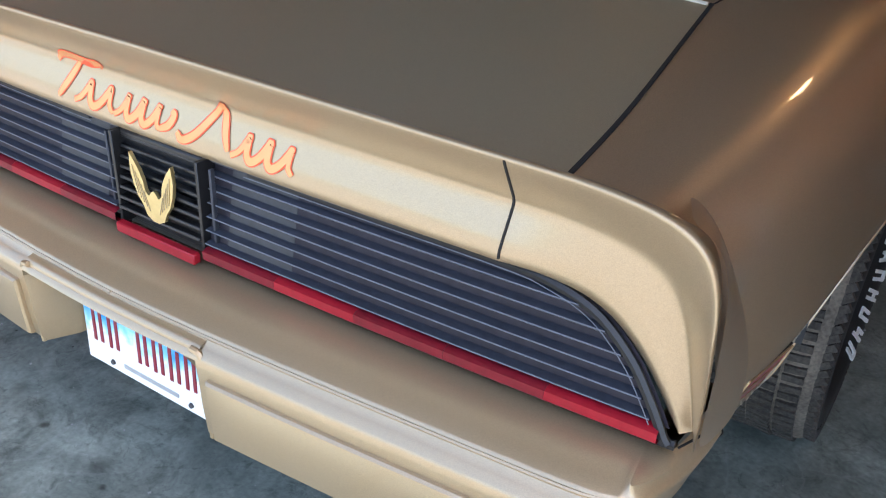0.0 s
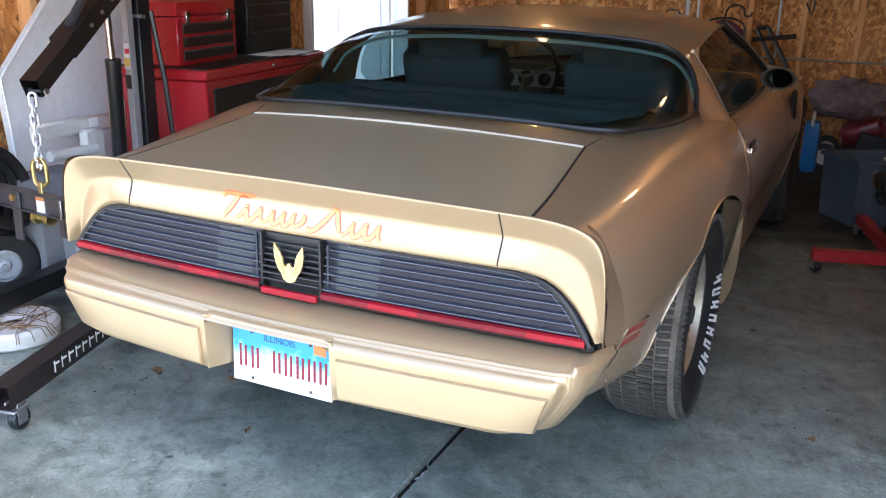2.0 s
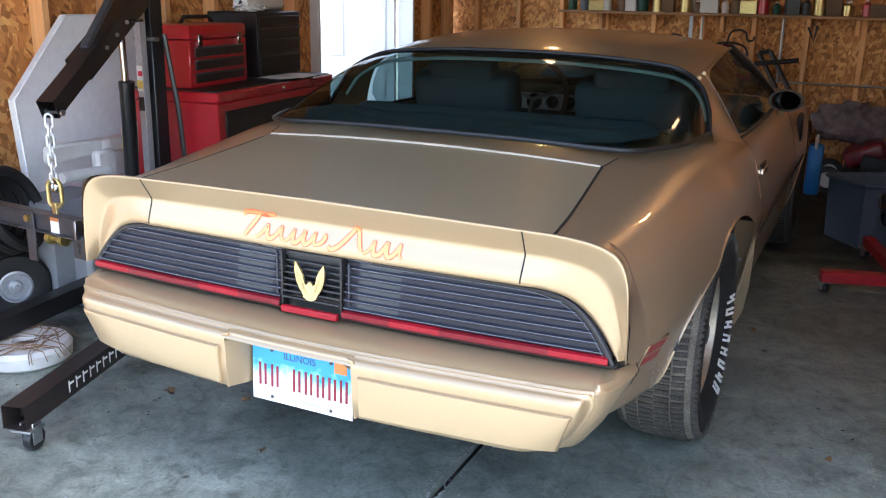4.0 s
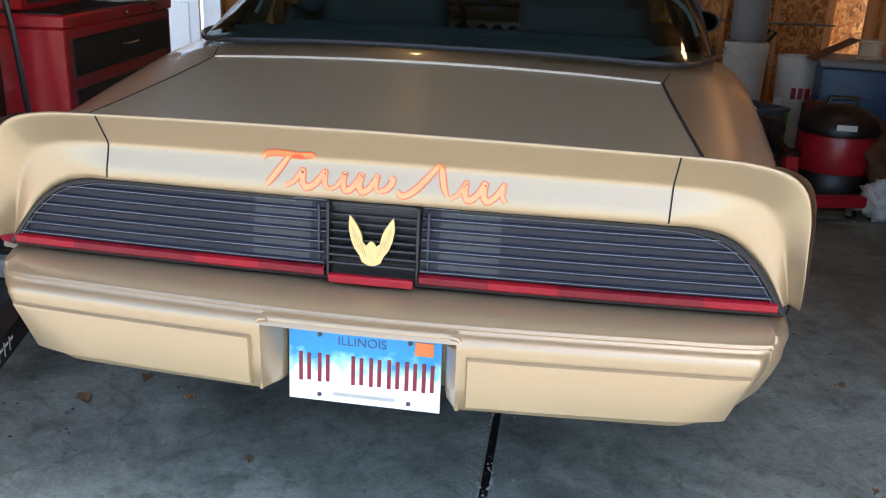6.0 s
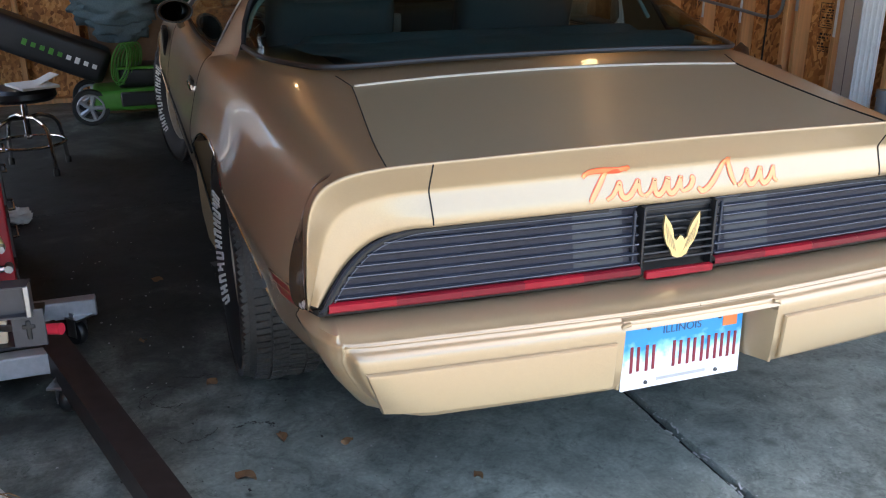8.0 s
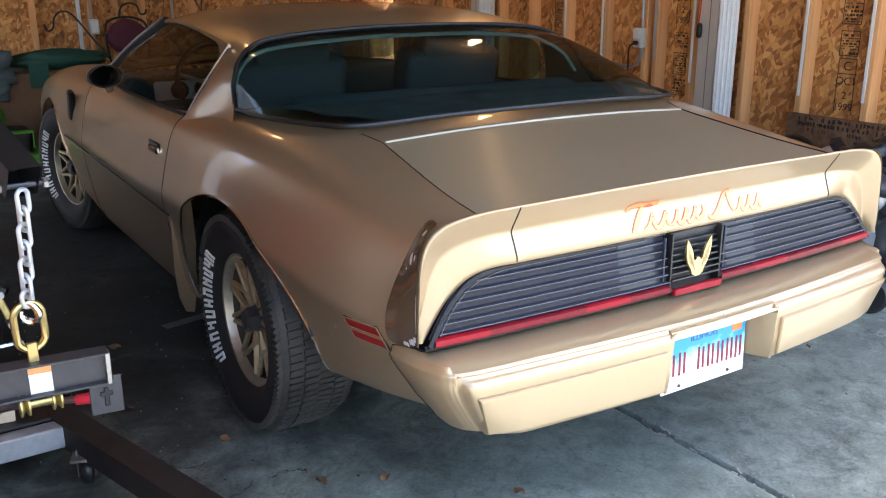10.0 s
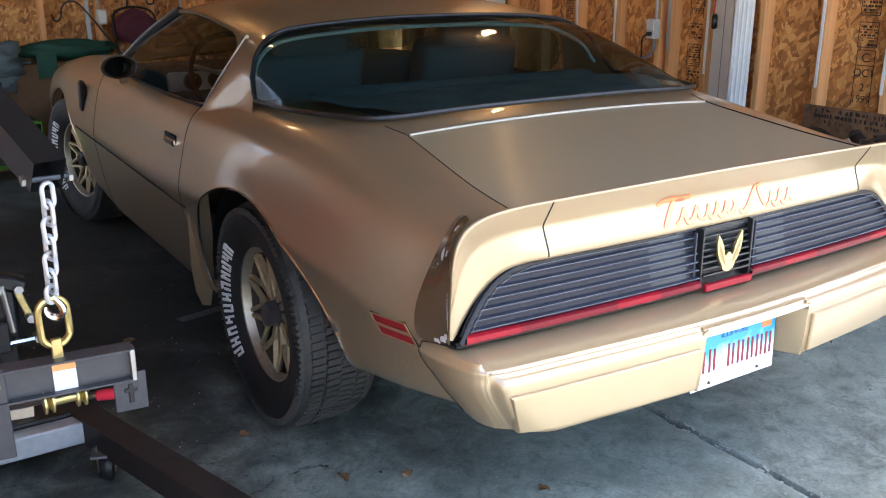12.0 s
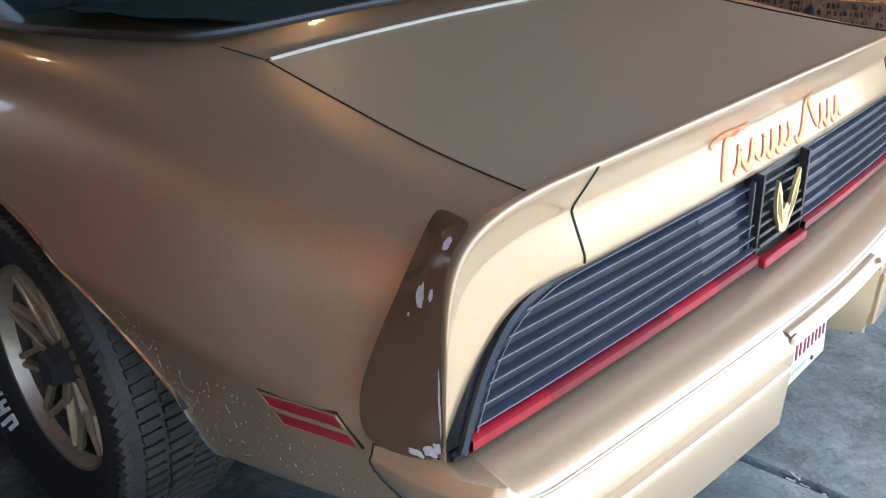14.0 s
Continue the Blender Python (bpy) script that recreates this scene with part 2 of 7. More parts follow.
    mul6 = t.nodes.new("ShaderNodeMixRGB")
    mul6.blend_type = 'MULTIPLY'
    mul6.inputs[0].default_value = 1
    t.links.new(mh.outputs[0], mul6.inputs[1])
    t.links.new(grime_and_shade.outputs[0], mul6.inputs[2])
    # paler round area of the slab with a ragged rim, right of the car
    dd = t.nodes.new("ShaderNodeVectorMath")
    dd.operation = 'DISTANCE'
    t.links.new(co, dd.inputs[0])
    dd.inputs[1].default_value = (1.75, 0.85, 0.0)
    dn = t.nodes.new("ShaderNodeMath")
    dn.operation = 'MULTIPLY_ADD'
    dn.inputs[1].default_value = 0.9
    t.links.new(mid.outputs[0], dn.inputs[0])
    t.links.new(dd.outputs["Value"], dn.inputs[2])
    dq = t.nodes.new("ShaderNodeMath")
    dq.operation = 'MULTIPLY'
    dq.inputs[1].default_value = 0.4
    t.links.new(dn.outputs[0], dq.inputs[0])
    palish = ramp(t, [(0.30, (1.55, 1.53, 1.50)), (0.62, (1, 1, 1))], dq.outputs[0])
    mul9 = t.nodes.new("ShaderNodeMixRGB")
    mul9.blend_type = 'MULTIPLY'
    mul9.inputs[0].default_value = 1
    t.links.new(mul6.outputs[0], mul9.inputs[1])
    t.links.new(palish.outputs[0], mul9.inputs[2])
    # worn splash of white paint on the slab
    pd = t.nodes.new("ShaderNodeVectorMath")
    pd.operation = 'DISTANCE'
    t.links.new(co, pd.inputs[0])
    pd.inputs[1].default_value = (1.72, 0.62, 0.0)
    pn = t.nodes.new("ShaderNodeMath")
    pn.operation = 'MULTIPLY_ADD'
    pn.inputs[1].default_value = 2.6
    t.links.new(mid.outputs[0], pn.inputs[0])
    t.links.new(pd.outputs["Value"], pn.inputs[2])
    ph = t.nodes.new("ShaderNodeMath")
    ph.operation = 'MULTIPLY'
    ph.inputs[1].default_value = 0.5
    t.links.new(pn.outputs[0], ph.inputs[0])
    splash = ramp(t, [(0.66, (0.7, 0.7, 0.7)), (0.69, (0.25, 0.25, 0.25)), (0.72, (0, 0, 0))], ph.outputs[0])
    mx7 = t.nodes.new("ShaderNodeMixRGB")
    mx7.inputs[2].default_value = (0.50, 0.50, 0.49, 1)
    t.links.new(splash.outputs[0], mx7.inputs[0])
    t.links.new(mul9.outputs[0], mx7.inputs[1])
    t.links.new(mx7.outputs[0], b.inputs["Base Color"])
    rg = ramp(t, [(0.3, (0.34, 0.34, 0.34)), (0.7, (0.62, 0.62, 0.62))], mid.outputs[0])
    dull = t.nodes.new("ShaderNodeMath")
    dull.operation = 'MULTIPLY_ADD'
    dull.inputs[1].default_value = -0.32
    t.links.new(grime_and_shade.outputs[0], dull.inputs[0])
    t.links.new(rg.outputs[0], dull.inputs[2])
    dull2 = t.nodes.new("ShaderNodeMath")
    dull2.operation = 'ADD'
    dull2.inputs[1].default_value = 0.32
    t.links.new(dull.outputs[0], dull2.inputs[0])
    t.links.new(dull2.outputs[0], b.inputs["Roughness"])
    bp = t.nodes.new("ShaderNodeBump")
    bp.inputs["Strength"].default_value = 0.05
    bp.inputs["Distance"].default_value = 0.003
    t.links.new(fine.outputs[0], bp.inputs["Height"])
    t.links.new(bp.outputs[0], b.inputs["Normal"])
    return m


def glass(name, tint, gloss=0.04, shine=1.0):
    """Thin tinted pane: sees through, and mirrors more at a glancing angle."""
    m, t, b = nodes_of(name)
    t.nodes.remove(b)
    tr = t.nodes.new("ShaderNodeBsdfTransparent")
    tr.inputs[0].default_value = (*tint, 1)
    gl = t.nodes.new("ShaderNodeBsdfGlossy")
    gl.inputs["Roughness"].default_value = gloss
    lw = t.nodes.new("ShaderNodeLayerWeight")
    lw.inputs[0].default_value = 0.5
    pw = t.nodes.new("ShaderNodeMath")
    pw.operation = 'POWER'
    pw.inputs[1].default_value = 5.0
    t.links.new(lw.outputs["Facing"], pw.inputs[0])
    ma = t.nodes.new("ShaderNodeMath")
    ma.operation = 'MULTIPLY_ADD'
    ma.inputs[1].default_value = 0.93 * shine
    ma.inputs[2].default_value = 0.05 * shine
    t.links.new(pw.outputs[0], ma.inputs[0])
    mx = t.nodes.new("ShaderNodeMixShader")
    t.links.new(ma.outputs[0], mx.inputs[0])
    t.links.new(tr.outputs[0], mx.inputs[1])
    t.links.new(gl.outputs[0], mx.inputs[2])
    t.links.new(mx.outputs[0], t.nodes["Material Output"].inputs[0])
    return m


def glow(name, col, power):
    m, t, b = nodes_of(name)
    b.inputs["Base Color"].default_value = (*col, 1)
    b.inputs["Emission Color"].default_value = (*col, 1)
    b.inputs["Emission Strength"].default_value = power
    return m


GOLD = paint("gold_paint", (0.520, 0.382, 0.238), 0.74, 0.34, 0.65)
GOLD_DULL = paint("weathered_gold_paint", (0.395, 0.325, 0.208), 0.62, 0.48, 0.10, 0.26)
GOLD_SOFT = paint("gold_bumper_paint", (0.425, 0.313, 0.183), 0.50, 0.31, 0.58)
TRIM_PALE = plain("pale_worn_edge", (0.62, 0.56, 0.46), 0.35, 0.1, 60, 0.12, 0.05)
BROWN = paint("brown_plastic", (0.13, 0.08, 0.04), 0.3, 0.22, 0.8)
BLACK = plain("black_plastic", (0.012, 0.012, 0.013), 0.42, 0, 80, 0.3, 0.1)
RUBBER = plain("tyre_rubber", (0.010, 0.0098, 0.0096), 0.7, 0, 60, 0.35, 0.4)
SEAM = plain("seam_shadow_rubber", (0.01, 0.009, 0.008), 0.8, 0, 50, 0.2, 0)
REVERSE = plain("reverse_lens", (0.055, 0.055, 0.058), 0.4, 0, 70, 0.2, 0.1, 0.0, 3.0, 0.3)
TREAD = plain("dusty_tread", (0.052, 0.047, 0.041), 0.9, 0, 150, 0.75, 0.9, 0, 14)
WORN_WHITE = plain("worn_pale_filler", (0.50, 0.49, 0.50), 0.7, 0, 160, 0.3, 0.2)
TREAD_DUST = plain("dust_in_tread", (0.135, 0.118, 0.095), 0.95, 0, 150, 0.6, 0.6, 0, 14)
TREAD_DARK = plain("black_worn_tread", (0.033, 0.031, 0.028), 0.62, 0, 130, 0.6, 0.9, 0, 9)
LENS = plain("smoked_lens", (0.030, 0.026, 0.034), 0.45, 0, 70, 0.35, 0.1, 0.0, 3.0, 0.25)
LENS_RIB = plain("smoked_lens_rib", (0.034, 0.038, 0.050), 0.42, 0, 90, 0.3, 0.1, 0.0, 3.0, 0.3)
RIB_EDGE = plain("pale_rib_edge", (0.13, 0.14, 0.165), 0.45, 0, 60, 0.2, 0.1)
RED_LENS = plain("red_lens", (0.29, 0.008, 0.018), 0.38, 0, 60, 0.25, 0.05, 0.0, 3.0, 0.3)
RED_DARK = plain("dark_red_lens", (0.175, 0.008, 0.016), 0.38, 0, 60, 0.25, 0.05, 0.0, 3.0, 0.3)
RED_MARKER = plain("marker_red_lens", (0.24, 0.008, 0.014), 0.3, 0, 60, 0.35, 0.05, 0.1)
CHROME = plain("chrome", (0.58, 0.58, 0.58), 0.12, 1.0, 60, 0.1, 0.05)
BRIGHT_ZINC = plain("bright_zinc", (0.64, 0.66, 0.68), 0.32, 0.55, 60, 0.12, 0.06)
STEEL = plain("zinc_steel", (0.42, 0.42, 0.42), 0.38, 1.0, 60, 0.2, 0.1)
SILVER = plain("silver_paint", (0.42, 0.43, 0.45), 0.4, 0.5, 60, 0.15, 0.1)
BRASS = plain("yellow_zinc", (0.52, 0.42, 0.18), 0.35, 0.9, 60, 0.25, 0.1)
EMBLEM = plain("gold_emblem", (0.66, 0.52, 0.25), 0.28, 0.8, 70, 0.15, 0.15)
WHEEL_GOLD = plain("gold_cast_wheel", (0.42, 0.34, 0.21), 0.45, 0.5, 50, 0.25, 0.2)
RIM_EDGE = plain("worn_alloy_edge", (0.42, 0.38, 0.30), 0.42, 0.8, 50, 0.2, 0.15)
WHEEL_DARK = plain("dark_cast_wheel", (0.060, 0.050, 0.036), 0.6, 0.3, 50, 0.4, 0.2)
WHITE_RUBBER = plain("white_rubber", (0.72, 0.72, 0.70), 0.6, 0, 60, 0.08, 0.1)
WHITE = plain("white_paint", (0.78, 0.78, 0.77), 0.45, 0, 40, 0.05, 0.1)
WHITE_PLASTIC = plain("white_plastic", (0.62, 0.61, 0.58), 0.45, 0, 30, 0.12, 0.1)
GREY_PANEL = plain("grey_painted_sheet", (0.80, 0.81, 0.81), 0.5, 0.1, 30, 0.08, 0.1)
GREY_PLASTIC = plain("grey_plastic", (0.22, 0.23, 0.25), 0.5, 0, 30, 0.12, 0.15)
BLUEGREY = plain("blue_grey_plastic", (0.085, 0.105, 0.135), 0.5, 0, 30, 0.2, 0.15)
BLUE_TUB = plain("blue_plastic", (0.03, 0.085, 0.19), 0.45, 0, 30, 0.2, 0.15)
BRIGHT_BLUE = plain("bright_blue_plastic", (0.01, 0.16, 0.48), 0.4, 0, 30, 0.12, 0.1)
RED_PAINT = plain("red_enamel", (0.38, 0.008, 0.016), 0.3, 0, 25, 0.12, 0.08, 0.5)
RED_MACHINE = plain("red_machine_enamel", (0.40, 0.012, 0.02), 0.4, 0, 25, 0.2, 0.1, 0.2)
DARK_MACHINE = plain("dark_red_enamel", (0.16, 0.010, 0.018), 0.4, 0, 25, 0.25, 0.1, 0.2)
BLACK_STEEL = plain("black_enamel_steel", (0.012, 0.012, 0.013), 0.34, 0.0, 50, 0.3, 0.12, 0.1, 3.0, 0.4)
GREY_STEEL = plain("dark_grey_steel", (0.06, 0.06, 0.066), 0.42, 0.3, 50, 0.2, 0.12)
BROWN_STEEL = plain("scuffed_dark_steel", (0.026, 0.020, 0.019), 0.5, 0.3, 18, 0.5, 0.2)
GREEN = plain("green_plastic", (0.07, 0.24, 0.03), 0.45, 0, 30, 0.15, 0.1)
DARK_GREEN = plain("dark_green_sheet", (0.008, 0.062, 0.040), 0.6, 0, 20, 0.25, 0.3)
CLOTH_DARK = plain("dark_cloth", (0.025, 0.03, 0.036), 0.9, 0, 120, 0.3, 0.4)
CLOTH_BLUE = plain("blue_grey_cloth", (0.105, 0.148, 0.158), 0.95, 0, 120, 0.3, 0.5)
VINYL = plain("grey_vinyl", (0.07, 0.082, 0.084), 0.55, 0, 90, 0.2, 0.3)
DASH = plain("silver_dash_panel", (0.65, 0.67, 0.67), 0.35, 0.6, 60, 0.1, 0.1)
HEADLINER = plain("pale_headliner_trim", (0.42, 0.46, 0.40), 0.8, 0, 90, 0.15, 0.3)
PAPER = plain("paper", (0.72, 0.71, 0.68), 0.7, 0, 50, 0.06, 0.1)
CARD = plain("brown_cardboard", (0.17, 0.100, 0.055), 0.85, 0, 40, 0.15, 0.2)
BAG = plain("black_bag", (0.02, 0.021, 0.024), 0.35, 0, 14, 0.4, 0.5)
BAG_BROWN = plain("brown_paper_bag", (0.15, 0.09, 0.055), 0.8, 0, 14, 0.3, 0.5)
RAGS = plain("spotted_cloth", (0.17, 0.12, 0.12), 0.9, 0, 16, 0.75, 0.4)
ORANGE = plain("orange_decal", (0.80, 0.33, 0.13), 0.24, 0.35, 40, 0.1, 0)
STICKER = plain("orange_sticker", (0.85, 0.22, 0.06), 0.45, 0, 40, 0.1, 0)
ORANGE_EDGE = plain("red_orange_decal", (0.78, 0.09, 0.03), 0.35, 0, 40, 0.1, 0)
PINK = plain("pink_red_rubber", (0.65, 0.03, 0.06), 0.4, 0, 40, 0.1, 0)
DARK_RED_INK = plain("dark_red_ink", (0.22, 0.012, 0.03), 0.5, 0, 40, 0.15, 0)
INK = plain("black_ink", (0.03, 0.022, 0.018), 0.8, 0, 60, 0.4, 0)
YELLOW_LABEL = plain("yellow_label", (0.70, 0.48, 0.10), 0.5, 0, 40, 0.1, 0)
LEAF = plain("dry_leaf", (0.20, 0.11, 0.05), 0.8, 0, 60, 0.3, 0.3)
OSB = osb("strand_board")
STUD = lumber("stud_wood")
PLANK = lumber("plank_wood", (0.30, 0.16, 0.075), 0)
PALE_WOOD = lumber("pale_wood", (0.62, 0.50, 0.36), 2)
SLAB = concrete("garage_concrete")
CEIL = plain("ceiling_board", (0.22, 0.17, 0.115), 0.85, 0, 20, 0.15, 0.15)
REAR_GLASS = glass("tinted_glass", (0.30, 0.42, 0.43), shine=0.55)
SIDE_GLASS = glass("side_glass", (0.40, 0.49, 0.50), shine=0.7)
MIRROR = plain("mirror_glass", (0.36, 0.43, 0.42), 0.06, 1.0, 20, 0.03, 0)
BULB = glow("warm_bulb", (1.0, 0.62, 0.28), 7)


# ---------------------------------------------------------------- mesh helpers
def finish(me, mat, angle=38):
    mats = mat if isinstance(mat, (list, tuple)) else [mat]
    for m in mats:
        me.materials.append(m)
    me.shade_smooth()
    me.set_sharp_from_angle(angle=radians(angle))
    return me


def part(name, geo, mat, parent=None, label="", m=None, angle=38):
    """Links a bmesh, a (verts, faces) pair or a mesh as one object under its thing."""
    if isinstance(geo, bpy.types.Mesh):
        me = geo
    else:
        me = bpy.data.meshes.new(name)
        if isinstance(geo, bmesh.types.BMesh):
            geo.to_mesh(me)
            geo.free()
        else:
            me.from_pydata([tuple(v) for v in geo[0]], [], geo[1])
        if mat is not None:
            finish(me, mat, angle)
    ob = new(name, me)
    if parent is not None:
        ob.parent = parent
    if m is not None:
        ob.matrix_basis = m
    if label:
        tagged(ob, label)
    return ob


def thing(name, label, category, group="", m=None):
    ob = new(name)
    ob.empty_display_size = 0.1
    if m is not None:
        ob.matrix_basis = m
    return tagged(ob, label, category, group)


def box(bm, c, s, bevel=0.0, rot=None, seg=1):
    mt = Matrix.Translation(c) @ (rot if rot is not None else Matrix.Identity(4)) @ Matrix.Diagonal((*s, 1))
    vs = bmesh.ops.create_cube(bm, size=1, matrix=mt)["verts"]
    if bevel:
        es = list({e for v in vs for e in v.link_edges})
        bmesh.ops.bevel(bm, geom=es, offset=bevel, segments=seg, affect='EDGES', profile=0.6)
    return bm


def B(c, s, bevel=0.0, rot=None, seg=1):
    return box(bmesh.new(), c, s, bevel, rot, seg)


def tube(bm, pts, r, seg=8, closed=False, caps=True):
    """Sweeps a circle of radius r (or one radius a point) along a line of points."""
    pts = [Vector(p) for p in pts]
    n = len(pts)
    rad = r if isinstance(r, (list, tuple)) else [r] * n
    rings = []
    u = None
    for i, p in enumerate(pts):
        a, b = (pts[i - 1] if (i or closed) else p), (pts[(i + 1) % n] if (i < n - 1 or closed) else p)
        d = (b - a).normalized()
        if u is None:
            u = d.orthogonal().normalized()
        u = (u - d * u.dot(d))
        u = u.normalized() if u.length > 1e-6 else d.orthogonal().normalized()
        v = d.cross(u)
        rings.append([bm.verts.new(p + (u * math.cos(2 * math.pi * k / seg) + v * math.sin(2 * math.pi * k / seg)) * rad[i]) for k in range(seg)])
    for i in range(n if closed else n - 1):
        a, b = rings[i], rings[(i + 1) % n]
        for k in range(seg):
            bm.faces.new((a[k], a[(k + 1) % seg], b[(k + 1) % seg], b[k]))
    if caps and not closed:
        bm.faces.new(rings[0][::-1])
        bm.faces.new(rings[-1])
    return bm


def Tb(pts, r, seg=8, closed=False):
    return tube(bmesh.new(), pts, r, seg, closed)


def lathe(bm, prof, m=None, seg=32, closed=False):
    """Turns a profile of (radius, height) about z, then moves it by m."""
    m = m if m is not None else Matrix.Identity(4)
    rings = []
    for r, h in prof:
        rings.append([bm.verts.new(m @ Vector((max(r, 1e-4) * math.cos(2 * math.pi * k / seg), max(r, 1e-4) * math.sin(2 * math.pi * k / seg), h))) for k in range(seg)])
    n = len(rings)
    for i in range(n if closed else n - 1):
        a, b = rings[i], rings[(i + 1) % n]
        for k in range(seg):
            bm.faces.new((a[k], a[(k + 1) % seg], b[(k + 1) % seg], b[k]))
    return bm


def sheet(rows, closed_rows=False):
    """A grid of points as (verts, faces)."""
    w = len(rows[0])
    verts = [tuple(p) for r in rows for p in r]
    faces = []
    for i in range(len(rows) - 1):
        for j in range(w - 1):
            faces.append((i * w + j, i * w + j + 1, (i + 1) * w + j + 1, (i + 1) * w + j))
    return verts, faces


def prism(bm, pts, d):
    """A flat outline of points pushed along the vector d."""
    d = Vector(d)
    a = [bm.verts.new(Vector(p)) for p in pts]
    b = [bm.verts.new(Vector(p) + d) for p in pts]
    bm.faces.new(a[::-1])
    bm.faces.new(b)
    n = len(pts)
    for i in range(n):
        bm.faces.new((a[i], a[(i + 1) % n], b[(i + 1) % n], b[i]))
    bmesh.ops.recalc_face_normals(bm, faces=bm.faces)
    return bm


def baked(me, levels=1):
    """The mesh smoothed by subdivision."""
    ob = new("work", me)
    md = ob.modifiers.new("smooth", 'SUBSURF')
    md.levels = md.render_levels = levels
    dg = bpy.context.evaluated_depsgraph_get()
    dg.update()
    out = bpy.data.meshes.new_from_object(ob.evaluated_get(dg))
    bpy.data.objects.remove(ob)
    return out


def curve_pts(pts, n):
    """n points of a smooth line (Catmull-Rom) through pts."""
    p = [Vector(q) for q in pts]
    p = [p[0] * 2 - p[1]] + p + [p[-1] * 2 - p[-2]]
    out = []
    k = len(p) - 3
    for i in range(n):
        s = i / (n - 1) * k
        j = min(int(s), k - 1)
        u = s - j
        a, b, c, d = p[j:j + 4]
        out.append(0.5 * ((2 * b) + (c - a) * u + (2 * a - 5 * b + 4 * c - d) * u * u + (3 * b - a - 3 * c + d) * u ** 3))
    return out

# ---------------------------------------------------------------- the garage
XR, XL, YB, YF, ZC = 2.60, -2.30, 6.0, -0.55, 2.45


def structure(ob, label="", category=""):
    return tagged(ob, label, category, kind="structure")


# slab in two fields with a recessed joint between them, and a cross joint further in
jx, jy, g = 0.235, 2.95, 0.011


def slab(x0, x1, y0, y1, worn):
    """A slab of concrete with chipped top edges along the sides named in worn."""
    ys = np.linspace(y0, y1, 260 if y0 < 0 else 30)

    def chip(y, k):
        w = noise.noise(Vector((y * 9, k * 7.3, 0))) * .006 + noise.noise(Vector((y * 37, k * 3.1, 4))) * .006
        deep = noise.noise(Vector((y * 4.3, k * 5.7, 9)))
        return max(0, w) + (max(0, deep - .22) * .06 if y < 2.4 else 0)
    rows = []
    for y in ys:
        cl = chip(y, 1) if "l" in worn else 0
        cr = chip(y, 2) if "r" in worn else 0
        rows.append([(x0, y, -.12), (x0, y, -.006 - cl * .35), (x0 + .003 + cl, y, -.0005), (x0 + .006 + cl * 1.3, y, 0),
                     (x1 - .006 - cr * 1.3, y, 0), (x1 - .003 - cr, y, -.0005), (x1, y, -.006 - cr * .35), (x1, y, -.12)])
    v, f = sheet(rows)
    n = len(rows)
    return v, list(f) + [tuple(range(8)), tuple((n - 1) * 8 + k for k in range(7, -1, -1))]


FIELDS = [(x0, x1, y0, y1, w) for x0, x1, w in ((XL - 0.1, jx - g, "r"), (jx + g, XR + 0.1, "l"))
          for y0, y1 in ((-0.75, jy - 0.003), (jy + 0.003, YB + 0.1))]
floor = None
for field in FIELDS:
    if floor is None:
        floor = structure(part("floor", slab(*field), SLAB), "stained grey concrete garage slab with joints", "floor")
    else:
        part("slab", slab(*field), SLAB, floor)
part("joint_bed", B((0.235, 2.65, -0.07), (0.10, 6.7, 0.10)), SEAM, floor)
part("joint_bed", B((0.15, 2.95, -0.0515), (4.9, 0.0056, 0.10)), plain("old_joint_filler", (0.20, 0.195, 0.185), .9, 0, 60, .4, .2), floor)

# ground outside, one sheet to the horizon
ground = structure(part("ground", ([(-400, -400, -0.03), (400, -400, -0.03), (400, 400, -0.03), (-400, 400, -0.03)], [(0, 1, 2, 3)]),
                        plain("outside_ground", (0.21, 0.206, 0.197), 0.85, 0, 8, 0.25, 0.2)), "pale concrete drive and yard outside", "ground")

wall_right = structure(part("wall_right", B((XR + 0.06, (YF + YB) / 2, ZC / 2), (0.02, YB - YF, ZC)), OSB), "bare strand board wall on studs", "wall")
wall_back = structure(part("wall_back", B(((XL + XR) / 2, YB + 0.06, ZC / 2), (XR - XL + 0.3, 0.02, ZC)), OSB), "bare strand board back wall on studs", "wall")
DY0, DY1, DZ = 3.60, 5.06, 2.03
bm = bmesh.new()
box(bm, (XL - 0.06, (YF + DY0) / 2, ZC / 2), (0.02, DY0 - YF, ZC))
box(bm, (XL - 0.06, (DY1 + YB) / 2, ZC / 2), (0.02, YB - DY1, ZC))
box(bm, (XL - 0.06, (DY0 + DY1) / 2, (DZ + ZC) / 2), (0.02, DY1 - DY0, ZC - DZ))
wall_left = structure(part("wall_left", bm, OSB), "strand board wall with a side doorway", "wall")
bm = bmesh.new()
box(bm, (XL + 0.10, YF - 0.05, ZC / 2), (0.30, 0.12, ZC))
box(bm, (XR - 0.05, YF - 0.05, ZC / 2), (0.20, 0.12, ZC))
box(bm, ((XL + 0.25 + XR - 0.15) / 2, YF - 0.05, 2.325), (XR - XL - 0.40, 0.12, 0.25))
wall_front = structure(part("wall_front", bm, OSB), "front wall round the open vehicle doorway", "wall")
ceiling = structure(part("ceiling", B(((XL + XR) / 2, (YF + YB) / 2, ZC + 0.03), (XR - XL + 0.3, YB - YF + 0.2, 0.06)), CEIL), "dim board ceiling", "ceiling")

